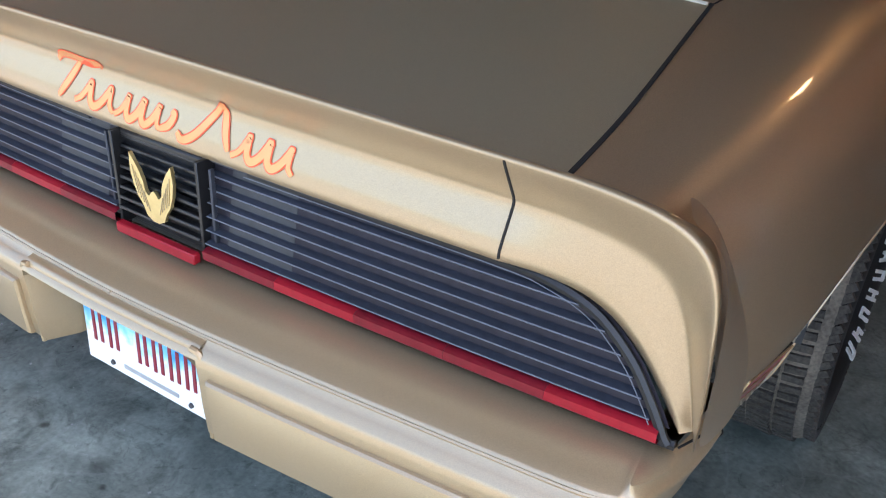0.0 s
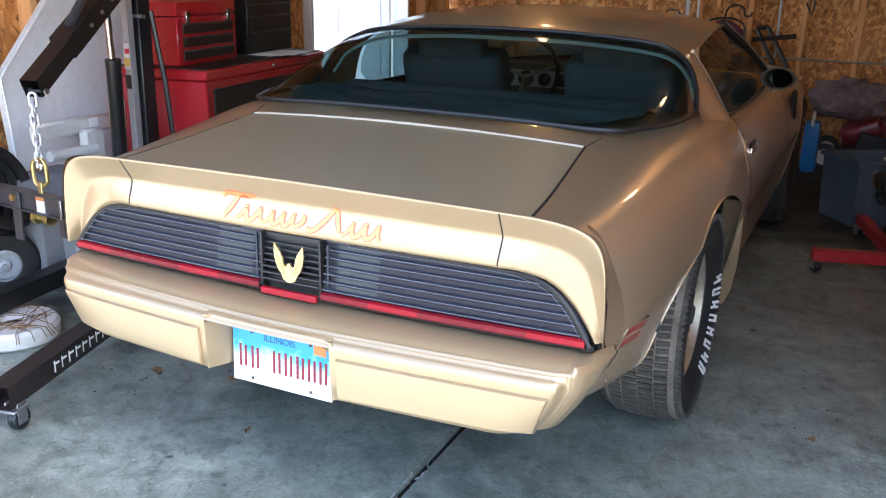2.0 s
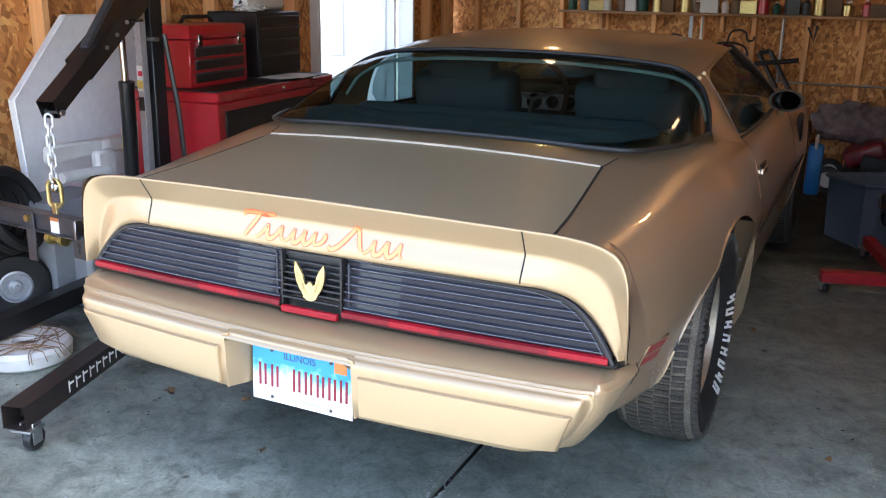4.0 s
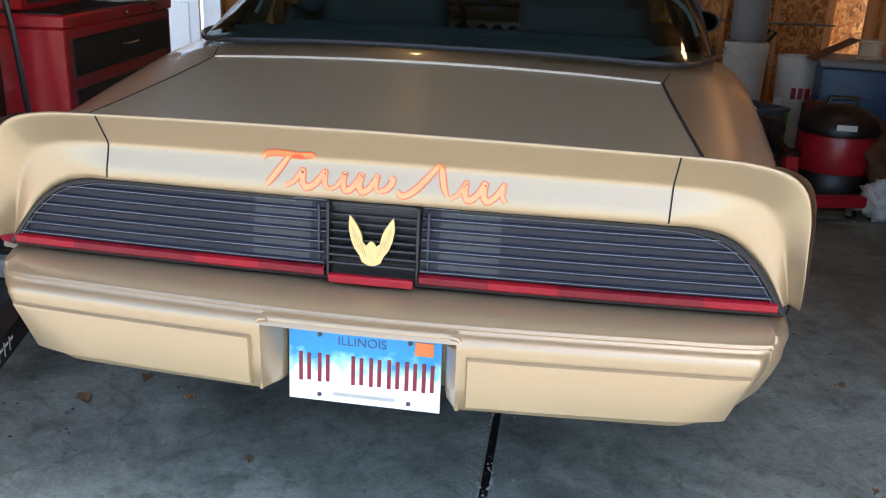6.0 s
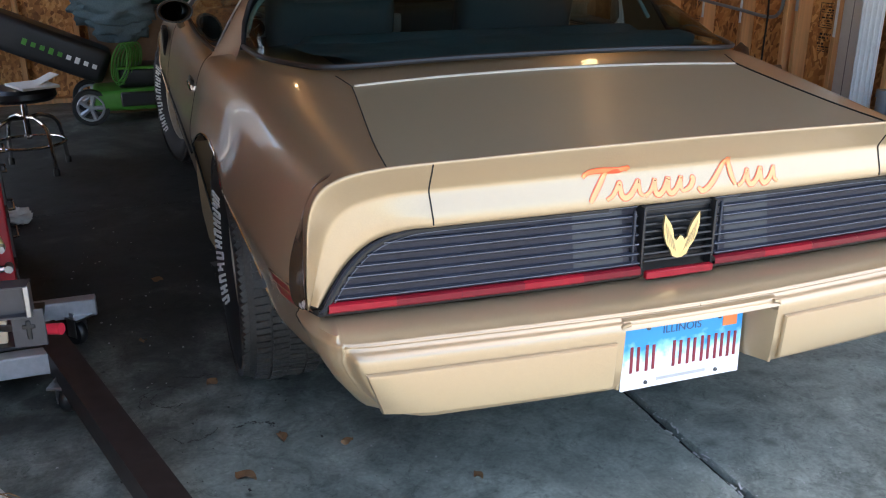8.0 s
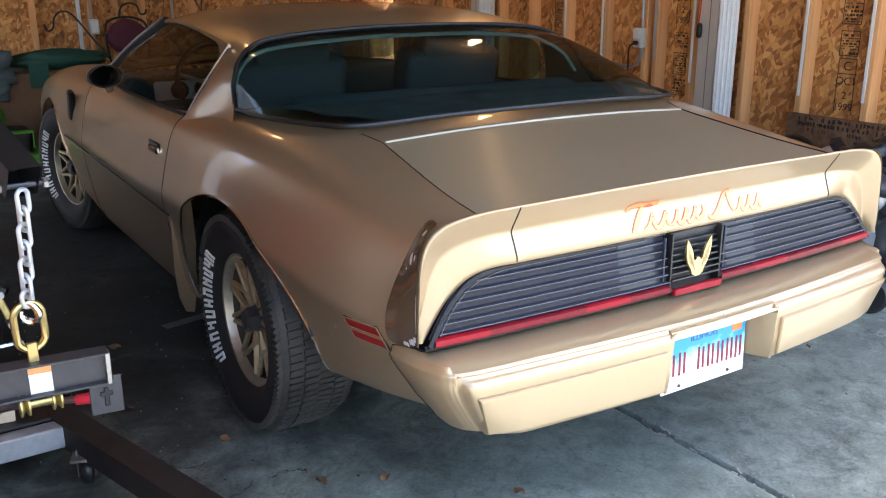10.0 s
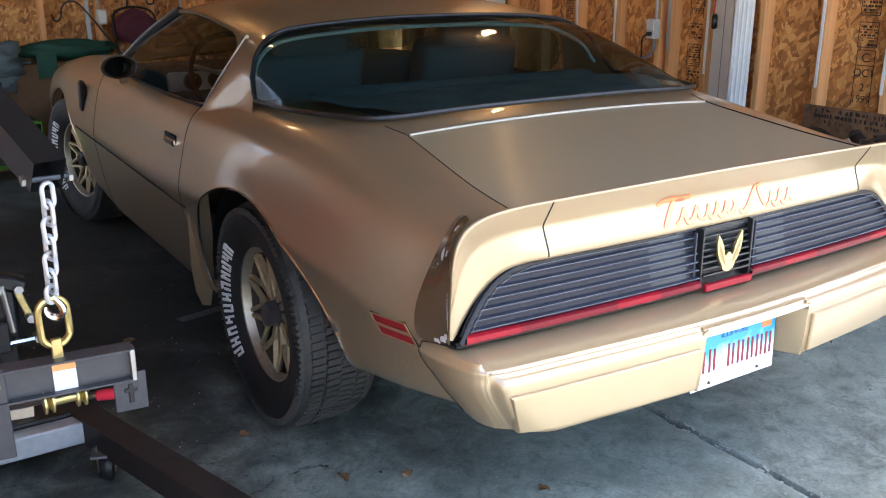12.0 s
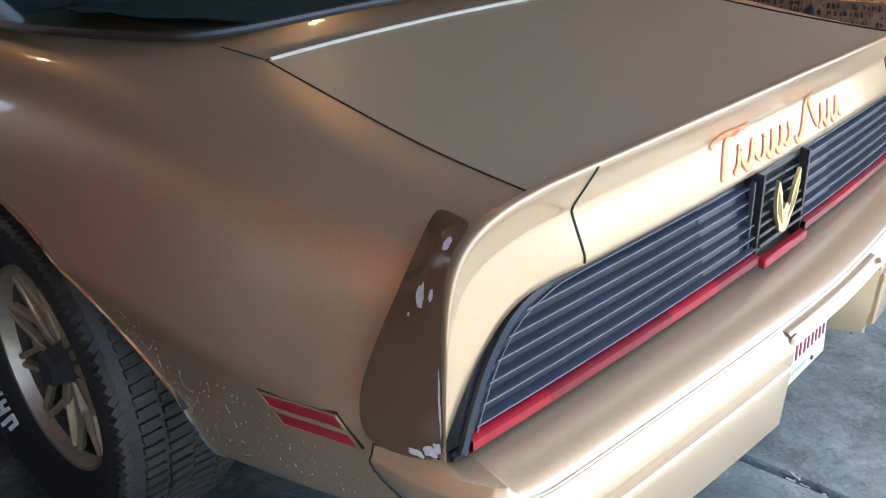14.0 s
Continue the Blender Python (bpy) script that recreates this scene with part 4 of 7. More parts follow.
def wave(x0, x1, n, z0=.776, z1=.806):
    """Rounded slanting humps like quick handwriting, without letters."""
    pts = []
    for k in range(6 * n + 1):
        u = k / (6 * n)
        a = 2 * math.pi * n * u
        z = (z0 + z1) / 2 - (z1 - z0) / 2 * math.cos(a)
        pts.append((x0 + (x1 - x0) * u + .0050 * math.sin(a) + (z - z0) * .35, z))
    return pts


STROKES = [[(-.226, .823), (-.215, .833), (-.190, .836), (-.150, .833), (-.128, .836), (-.122, .830)],
           [(-.172, .832), (-.186, .812), (-.202, .790), (-.214, .774)],
           wave(-.176, -.088, 2), wave(-.086, .010, 3), [(.010, .778), (.026, .786), (.034, .800), (.028, .806)],
           [(.044, .782), (.056, .774), (.078, .786), (.104, .814), (.124, .838)],
           [(.124, .838), (.128, .818), (.132, .798), (.140, .779)],
           wave(.146, .252, 3)]
decal = part("decal", ribbon(STROKES[0], .0074, .0006), ORANGE_EDGE, spoiler, "orange flowing stroke decal with a darker edge")
for i, s in enumerate(STROKES):
    if i:
        part("stroke_edge", ribbon(s, .0072, .0006), ORANGE_EDGE, decal)
    part("stroke", ribbon(s, .0052, .0012), ORANGE, decal)

# ---- bumper cover
PLAN = [(-.806, .150), (-.804, .10), (-.796, .045), (-.780, -.002), (-.768, -.020), (-.759, -.029), (-.748, -.0355), (-.70, -.045), (-.55, -.058), (-.40, -.070), (-.30, -.077), (-.20, -.083), (-.188, -.084), (-.165, -.085), (-.155, -.085), (-.08, -.088)]
PLAN = PLAN + [(0, -.089)] + [(-x, y) for x, y in PLAN[::-1]]


def bumper_plan():
    """The plan line with close steps: curved round the corners, straight across the recess."""
    side = [p for p in PLAN if p[0] <= -.20]
    left = [(p[0], p[1]) for p in curve_pts([Vector((*p, 0)) for p in side], 56)]
    mid = [p for p in PLAN if -.20 < p[0] < .20]
    return left + mid + [(-x, y) for x, y in left[::-1]]


def bumper_rows():
    rows = [[] for _ in range(16)]
    for x, y in bumper_plan():
        ax, sg = abs(x), (1 if x > 0 else -1)
        k = min(1, max(0, (ax - .748) / .020))
        nx, ny = sg * math.sin(k * 1.35), -math.cos(k * 1.35)
        rec = 1 if ax < .16 else (0 if ax > .186 else .5)

        def at(out, z, push=0.0, pull=0.0):
            return (x + nx * out - sg * pull, y + ny * out + push, z)
        top_y = face_y(min(ax, .78), ZL0) + .02
        inx = x - sg * .016 * k
        rows[0].append((inx, max(top_y + .02, y), .584))
        rows[1].append((inx, max(top_y, y + .004), .589))
        rows[2].append((x - sg * .006 * k, (y + top_y) / 2 * (1 - k) + y * k, .5785))
        rows[3].append(at(-.004, .5660))
        rows[4].append(at(-.0008, .5632))
        rows[5].append(at(.0010, .5600))
        rows[6].append(at(.0016, .5568))
        f = min(1, max(0, (.752 - ax) / .022))
        f = f * f * (3 - 2 * f)
        side = min(1, max(0, (y + .02) / .16))
        low = min(1, max(0, (ax - .60) / .15))
        rows[7].append(at(.0125 * f, .5500, 0, .002 * side))
        rows[8].append(at(.0225 * f, .5428, 0, .004 * side))
        rows[9].append(at(.0258 * f, .5372, 0, .008 * side))
        rows[10].append(at(.0258 * f, .5270, .080 * rec - .004 * side, .012 * side))
        rows[11].append(at(.0235 * f, .50, .084 * rec - .012 * side, .010 * low + .018 * side))
        rows[12].append(at(.0220 * f, .46, .086 * rec - .026 * side, .032 * low + .018 * side))
        rows[13].append(at(.0170 * f, .409, .086 * rec + .020 * low - .066 * side, .070 * low + .016 * side))
        rows[14].append(at(.0100 * f, .3975 + .002 * low, .090 * rec + .024 * low - .070 * side, .078 * low + .014 * side))
        rows[15].append(at(-.05, .401 + .002 * low, .090 * rec + .03 * low - .060 * side, .092 * low + .010 * side))
    return rows


def bead(pts, r=.0028):
    return Tb(curve_pts(pts, 8 * len(pts)), r, 6)


BUMPER = bumper_rows()
bumper = part("bumper", sheet(BUMPER), GOLD_SOFT, car, "pale gold soft bumper cover with a plate recess", angle=50)


def bumper_y(x):
    return float(np.interp(x, [p[0] for p in PLAN], [p[1] for p in PLAN]))


def moulded(sgn, z, out, stop, xs):
    """Points of a moulded line along the bumper face, turning down at its outer end."""
    p = [(sgn * x, bumper_y(-x) - out, z) for x in xs]
    x1, y1 = xs[-1], bumper_y(-xs[-1]) - out
    return p + [(sgn * (x1 + .004), y1 + .004, z - .006), (sgn * (x1 + .003), y1 + .006, z - .03), (sgn * (x1 - .016), y1 + .022, z - .08), (sgn * stop, y1 + .052, .400)]


for sgn in (-1, 1):
    part("moulded_line", bead(moulded(sgn, .5595, .0012, .699, [0 if sgn > 0 else .002, .1, .2, .3, .4, .5, .6, .7, .735, .747])), GOLD_SOFT, bumper)
    part("recess_edge", Tb(curve_pts([(sgn * .196, -.103, .531), (sgn * .190, -.104, .545), (sgn * .176, -.105, .549)], 10), .0050, 8), GOLD_SOFT, bumper)
    part("recess_edge", Tb([(sgn * .196, -.104, .533), (sgn * .191, -.096, .398)], .0045, 8), GOLD_SOFT, bumper)
rows = []
for y, z in ((-.070, .5565), (-.092, .5560), (-.101, .5540), (-.1060, .5500), (-.1075, .5450), (-.1055, .5405), (-.1000, .5385), (-.060, .5380)):
    rows.append([(x, y + .0045 * (x / .19) ** 2, z) for x in np.linspace(-.188, .188, 13)])
part("plate_lip", sheet(rows), GOLD_SOFT, bumper, "rounded lip over the plate", angle=60)
for sgn in (-1, 1):
    # raised panel either side of the plate
    xs = np.linspace(.206, .722, 14)
    rows = []
    for ring, (dz, dx, out) in enumerate(((0, 0, .018), (.0012, .0012, .0300), (.0040, .0040, .0338), (.010, .010, .0345))):
        r = []
        for x in xs:
            u = (x - xs[0]) / (xs[-1] - xs[0])
            xx = xs[0] + dx + u * (xs[-1] - xs[0] - 2 * dx)
            r.append((xx, u))
        rows.append((r, dz, out))
    verts, faces = [], []
    layers = []
    for r, dz, out in rows:
        top = [(x, bumper_y(-x) - out, .514 - dz) for x, u in r]
        bot = []
        for x, u in r:
            low = min(1, max(0, (x - .60) / .17))
            bot.append((x - .050 * low, bumper_y(-x) - out + .006 + .016 * low, .408 + dz + .004 * u))
        layers.append(top + bot[::-1])
    n = len(layers[0])
    for L in layers:
        verts += [(sgn * p[0], p[1], p[2]) for p in L]
    for a in range(len(layers) - 1):
        for k in range(n):
            faces.append((a * n + k, a * n + (k + 1) % n, (a + 1) * n + (k + 1) % n, (a + 1) * n + k))
    o = (len(layers) - 1) * n
    h = n // 2
    for k in range(h - 1):
        faces.append((o + k, o + k + 1, o + n - 2 - k, o + n - 1 - k))
    if sgn < 0:
        faces = [f[::-1] for f in faces]
    part("bumper_panel", (verts, faces), GOLD_SOFT, bumper, "raised pale gold panel", angle=24)
    # line where the cover meets the quarter panel
    edge = [Vector(r[0 if sgn < 0 else -1]) for r in BUMPER[2:14]]
    part("bumper_seam", Tb([p + Vector((sgn * .001, 0, 0)) for p in edge], .0012, 5), SEAM, bumper)
    part("bumper_seam", Tb(curve_pts([(sgn * .786, .045, .598), (sgn * .803, .10, .594), edge[0]], 14), .0016, 5), SEAM, bumper)

# number plate: blue sky fading to white, with bars for the characters
def plate_mat():
    m, t, b = nodes_of("plate_print")
    tc = t.nodes.new("ShaderNodeTexCoord")
    sp = t.nodes.new("ShaderNodeSeparateXYZ")
    t.links.new(tc.outputs["Object"], sp.inputs[0])
    nz = add(t, "ShaderNodeTexNoise", Scale=26.0, Detail=4.0)
    t.links.new(tc.outputs["Object"], nz.inputs["Vector"])
    ad = t.nodes.new("ShaderNodeMath")
    ad.operation = 'MULTIPLY_ADD'
    ad.inputs[1].default_value = .11
    t.links.new(nz.outputs[0], ad.inputs[0])
    t.links.new(sp.outputs[2], ad.inputs[2])
    mr = t.nodes.new("ShaderNodeMapRange")
    mr.inputs["From Min"].default_value = .03
    mr.inputs["From Max"].default_value = .105
    t.links.new(ad.outputs[0], mr.inputs[0])
    r = ramp(t, [(.22, (.80, .81, .82)), (.42, (.30, .66, .85)), (.80, (.02, .30, .70))], mr.outputs[0])
    t.links.new(r.outputs[0], b.inputs["Base Color"])
    b.inputs["Roughness"].default_value = .3
    return m


plate = part("number_plate", B((0, 0, 0), (.305, .003, .152), .001), plate_mat(), car, "blue and white number plate with dark red bars", m=pose(0, -.043, .433, -2, 0, 0))
part("plate_holder", B((0, .012, 0), (.26, .02, .13), .003), BLACK, plate)
for x in (-.120, -.082, -.014, .022, .058, .093, .127):
    for dx, h in ((-.0080, .062), (.0085, .058)):
        part("character_bar", B((x + dx, -.0022, -.004), (.0076, .002, h), .0008), DARK_RED_INK, plate)
part("slogan_bar", B((.0, -.0020, -.058), (.125, .0015, .007)), SILVER, plate)
state = bpy.data.curves.new("state_name", 'FONT')
state.body, state.size, state.align_x, state.extrude = "ILLINOIS", .026, 'CENTER', .0004
part("state_name", finish(bpy.data.meshes.new_from_object(bpy.data.objects.new("tmp", state)), BLUE_TUB), None, plate, "dark blue state name", m=pose(-.005, -.0022, .048, 90, 0, 0))
part("sticker", B((.118, -.0022, .056), (.037, .002, .028), .0005), STICKER, plate, "small orange sticker")
for sx, sz in ((-.09, .066), (.09, .066), (-.09, -.062), (.09, -.062)):
    part("bolt", lathe(bmesh.new(), [(0, .003), (.004, .003), (.005, 0)], pose(sx, -.002, sz, 90, 0, 0), 10), GREY_STEEL, plate)

# side marker lamps
def marker_pose(sgn):
    a, b, c = (on_side(sgn, y, z)[0] for y, z in ((.19, .578), (.31, .570), (.25, .545)))
    yv = (b - a).normalized()
    zv = ((a + b) / 2 - c)
    xv = yv.cross(zv).normalized()
    if xv.x * sgn < 0:
        xv = -xv
    zv = xv.cross(yv) * (1 if sgn > 0 else 1)
    if zv.z < 0:
        zv = -zv
    m = Matrix((xv * sgn, yv, zv)).transposed().to_4x4()
    m.translation = (a + b) / 2 + (yv * .022 - zv * .012 if sgn > 0 else yv * 0)
    return m


for sgn in (-1, 1):
    def slant(y0, y1, z0, z1, x0, dx):
        bm = bmesh.new()
        prism(bm, [(sgn * x0, y + .32 * z, z) for y, z in ((y0, z0), (y1, z0), (y1, z1), (y0, z1))], (sgn * dx, 0, 0))
        return bm
    mk = part("side_marker", slant(-.060, .072, -.030, .030, -.012, .0135), SEAM, car, "red side marker lamp in two bars",
              m=marker_pose(sgn))
    part("bezel", slant(-.0572, .0692, -.0288, .0288, 0, .0030), BLACK, mk)
    for z0, z1 in ((-.0288, -.0262), (-.0045, .0045), (.0262, .0288)):
        part("bright_rim", slant(-.0575, .0695, z0, z1, 0, .0046), GOLD_SOFT, mk)
    for y0, y1 in ((-.0575, -.0548), (.0668, .0695)):
        part("bright_rim", slant(y0, y1, -.0288, .0288, 0, .0045), GOLD_SOFT, mk)
    for z0, z1 in ((-.0255, -.0055), (.0055, .0255)):
        part("red_lens", slant(-.054, .066, z0, z1, 0, .0040), RED_MARKER, mk)

# ---- wheels
def build_wheel(tread_mat, bed_mat, name="wheel"):
    """A wheel that turns about x, its outer side to +x."""
    w = new(name)
    tyre_prof = [(.196, .066), (.206, .084), (.232, .107), (.262, .121), (.288, .1265), (.308, .122), (.325, .113), (.335, .098), (.3410, .075), (.3435, .0), (.3410, -.075), (.335, -.098), (.325, -.113), (.262, -.126), (.205, -.105)]
    turn = pose(0, 0, 0, 0, 90, 0)
    ty = part("tyre", lathe(bmesh.new(), tyre_prof, turn, 64), RUBBER, w, "black tyre with raised white bars", angle=60)
    bed = [(.3300, .108), (.3365, .099), (.3425, .075), (.3450, .0), (.3425, -.075), (.3365, -.099), (.3300, -.108)]
    part("tread_bed", lathe(bmesh.new(), bed, turn, 64), bed_mat, ty, angle=60)
    bm = bmesh.new()
    rnd = random.Random(3)
    for row, (xx, wide, rr, lean, skew) in enumerate(((-.1075, .036, .3222, 36, 3), (-.070, .038, .3372, 5, 3), (-.024, .045, .3394, 1, -4), (.024, .045, .3394, -1, 4), (.070, .038, .3372, -5, -3), (.1075, .036, .3222, -36, 3))):
        count = 112 if row in (0, 5) else 92
        for k in range(count):
            a = 2 * math.pi * (k + (.5 if row % 2 else 0) + rnd.uniform(-.10, .10)) / count
            rise = rr - rnd.uniform(0, .0006)
            turn_ = Matrix.Rotation(a, 4, 'X') @ Matrix.Rotation(radians(90), 4, 'X') @ Matrix.Rotation(radians(lean), 4, 'Z') @ Matrix.Rotation(radians(skew + rnd.uniform(-3, 3)), 4, 'Y')
            box(bm, (xx, rise * math.cos(a), rise * math.sin(a)), (wide * rnd.uniform(.97, 1.0), .0142, 2.135 / count * rnd.uniform(.95, 1.0)), 0, turn_)
    part("tread", bm, tread_mat, ty)
    part("rim", lathe(bmesh.new(), [(.205, .070), (.212, .083), (.208, .088), (.202, .086), (.198, .076), (.190, .060)], turn, 48), RIM_EDGE, w, "gold rim with a worn silver edge")
    # barrel and centre darker than the spokes, so the gaps between read dark
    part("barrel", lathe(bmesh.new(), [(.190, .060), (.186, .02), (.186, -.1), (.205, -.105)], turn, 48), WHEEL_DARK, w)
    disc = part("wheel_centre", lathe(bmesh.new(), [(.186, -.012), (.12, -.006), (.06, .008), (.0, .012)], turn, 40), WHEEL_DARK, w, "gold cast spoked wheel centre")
    for k in range(10):
        a = 2 * math.pi * k / 10
        bm = bmesh.new()
        rim_a = math.pi / 10

        def arm(r0, b0, r1, b1, x0, x1, w):
            p = Vector((x0, r0 * math.cos(a + b0), r0 * math.sin(a + b0)))
            q = Vector((x1, r1 * math.cos(a + b1), r1 * math.sin(a + b1)))
            d = q - p
            box(bm, (p + q) / 2, (.020, d.length, w), .003, d.to_track_quat('Y', 'X').to_matrix().to_4x4() @ Matrix.Rotation(radians(90), 4, 'Y'))
        arm(.040, 0, .125, 0, .044, .050, .020)
        for f in (-1, 1):
            arm(.095, 0, .192, f * rim_a * .86, .046, .060, .0125)
        part("spoke", bm, WHEEL_GOLD, disc)
    part("hub_cap", lathe(bmesh.new(), [(.058, .02), (.056, .046), (.042, .056), (.040, .084), (.031, .092), (0, .092)], turn, 6), GREY_STEEL, w, "dark hexagonal hub cap")
    return w, ty


def lettering(ty, centre, spread, count):
    """White bars round the sidewall in place of raised writing."""
    for k in range(count):
        a = radians(centre + spread * (k / (count - 1) - .5))
        bm = bmesh.new()
        r = .256
        m = Matrix.Rotation(a, 4, 'X') @ Matrix.Translation((.1195, r, 0)) @ Matrix.Rotation(radians(-25), 4, 'Z')
        turn = m.to_3x3().to_4x4()
        for dz, h in ((-.0090, .040), (.0090, (.040, .027, .036)[k % 3])):
            box(bm, m @ Vector((0, (.040 - h) / 2 * (1 if k % 2 else -1) if dz > 0 else 0, dz)), (.005, h, .0084), 0, turn)
        box(bm, m @ Vector((0, (.018, -.002, -.018, .006)[k % 4], 0)), (.005, .0080, .024), 0, turn)
        part("white_bar", bm, WHITE_RUBBER, ty)


wheel_l, t1 = build_wheel(TREAD_DARK, TREAD_DARK)
lettering(t1, -176, 84, 11)
wheel_r, t2 = build_wheel(TREAD, TREAD_DUST)
lettering(t2, -26, 74, 8)
wheel_f, t3 = build_wheel(TREAD_DARK, TREAD_DARK)
lettering(t3, -178, 88, 11)
for w, m in ((wheel_l, pose(-.738, 1.03, .349, 0, 0, 180)), (wheel_r, pose(.738, 1.03, .349)), (wheel_f, pose(-.735, 3.775, .349, 0, 0, 192))):
    w.parent = car
    w.matrix_basis = m
wheel_g, t4 = build_wheel(TREAD_DARK, TREAD_DARK)
wheel_g.parent = car
wheel_g.matrix_basis = pose(.745, 3.775, .349)
# mud flaps at the front of the rear wheels
for sgn in (-1, 1):
    bm = bmesh.new()
    prism(bm, [(sgn * .815, 1.53, .62), (sgn * .885, 1.53, .62), (sgn * .887, 1.55, .50), (sgn * .880, 1.58, .36), (sgn * .864, 1.60, .25), (sgn * .840, 1.62, .19), (sgn * .812, 1.615, .185), (sgn * .800, 1.59, .30), (sgn * .802, 1.56, .46)], (0, .012, 0))
    part("wheel_spat", bm, GOLD, car, "gold air deflector ahead of the wheel")
    part("bolt", lathe(bmesh.new(), [(0, .003), (.005, .003), (.006, 0)], pose(sgn * .842, 1.540, .47, 90, 0, 0), 10), STEEL, car)

# ---- greenhouse
G0 = [(.738, 1.235, .966), (.727, .98, .969), (.668, .80, .970), (.585, .695, .972), (.30, .668, .983), (0, .66, .986)]
G1 = [(.732, 1.245, .986), (.715, 1.13, 1.032), (.650, 1.03, 1.06), (.555, .955, 1.07), (.285, .93, 1.082), (0, .925, 1.087)]
G2 = [(.727, 1.262, 1.006), (.696, 1.255, 1.085), (.630, 1.25, 1.130), (.53, 1.21, 1.150), (.27, 1.19, 1.163), (0, 1.185, 1.168)]
G3 = [(.722, 1.288, 1.03), (.686, 1.325, 1.100), (.615, 1.37, 1.148), (.51, 1.36, 1.172), (.26, 1.345, 1.190), (0, 1.34, 1.194)]


def both(r):
    return [(-x, y, z) for x, y, z in r] + [p for p in r[-2::-1]]


rear_win = part("rear_window", finish(smooth_sheet([both(r) for r in (G0, G1, G2, G3)], "rear_window", 2), REAR_GLASS, 80), None, car, "large wraparound tinted rear window")
rear_win.visible_shadow = False
loop = curve_pts(both(G0), 60) + curve_pts(both(G3)[::-1], 60)
part("window_rubber", Tb(loop, .0078, 8, True), BLACK, rear_win, "black rubber surround")
def skin(y, z, dx):
    return (on_side(1, y, z)[0].x + dx, y, z)


R0 = [skin(1.12, .902, -.005), skin(1.20, .940, .002)] + G3
R1 = [skin(1.31, .897, -.005), skin(1.35, .938, .003), (.752, 1.385, 1.005), (.712, 1.395, 1.080), (.628, 1.43, 1.160), (.52, 1.42, 1.190), (.265, 1.41, 1.211), (0, 1.41, 1.216)]
R2 = [skin(1.60, .852, -.005), skin(1.595, .882, .002), (.784, 1.585, .912), (.724, 1.525, 1.03), (.656, 1.475, 1.145), (.54, 1.56, 1.212), (.27, 1.57, 1.236), (0, 1.57, 1.242)]
R3 = [(.640, 1.95, 1.195), (.535, 1.95, 1.240), (.27, 1.95, 1.262), (0, 1.95, 1.268)]
R4 = [(.612, 2.30, 1.195), (.52, 2.30, 1.228), (.26, 2.28, 1.250), (0, 2.27, 1.256)]
R5 = [(.600, 2.40, 1.185), (.51, 2.37, 1.212), (.26, 2.33, 1.236), (0, 2.32, 1.242)]
R2b = R2[4:]


def roof_skin():
    """Sail panels and roof in one sheet, open at the side windows."""
    v, f = sheet([both(r) for r in (R0, R1, R2)])
    top = [both(R2b), both(R3), both(R4), both(R5)]
    base = 2 * 15 + 4
    ids = [[base + k for k in range(7)]]
    for r in top[1:]:
        ids.append([len(v) + k for k in range(7)])
        v = list(v) + list(r)
    fs = list(f)
    for a, b in zip(ids, ids[1:]):
        for k in range(6):
            fs.append((a[k], a[k + 1], b[k + 1], b[k]))
    me = bpy.data.meshes.new("roof")
    me.from_pydata([tuple(p) for p in v], [], fs)
    bm = bmesh.new()
    bm.from_mesh(me)
    bmesh.ops.recalc_face_normals(bm, faces=bm.faces[:])
    bm.to_mesh(me)
    bm.free()
    return baked(me, 2)


roof = part("roof", finish(roof_skin(), GOLD, 80), None, car, "gold roof, dusty")
part("drip_rail", Tb(curve_pts([(-p[0] - .004, p[1], p[2] - .006) for p in (R2b[0], R3[0], R4[0], R5[0])], 20), .007, 6), GOLD, roof)
part("drip_rail", Tb(curve_pts([(p[0] + .004, p[1], p[2] - .006) for p in (R2b[0], R3[0], R4[0], R5[0])], 20), .007, 6), GOLD, roof)
for sgn in (-1, 1):
    # bright edge guard down the rear edge of the door
    pts = [(sgn * (float(np.interp(z, [q[2] for q in half_profile(1, 1.60)[1:6]], [q[0] for q in half_profile(1, 1.60)[1:6]])) + .002), 1.592, z) for z in np.linspace(.70, .868, 8)]
    if sgn > 0:
        part("door_edge_guard", Tb([(sgn * .792, 1.60, .902)][:0] + pts, .0018, 6), CHROME, car, "thin bright door edge guard")
W0 = [(.600, 2.40, 1.182), (.51, 2.37, 1.209), (.26, 2.33, 1.233), (0, 2.32, 1.239)]
W1 = [(.775, 2.78, .945), (.62, 2.88, .945), (.31, 2.95, .955), (0, 2.97, .96)]
ws = part("windscreen", finish(smooth_sheet([both(W0), both(W1)], "windscreen", 2), SIDE_GLASS, 80), None, car, "windscreen glass")
ws.visible_shadow = False
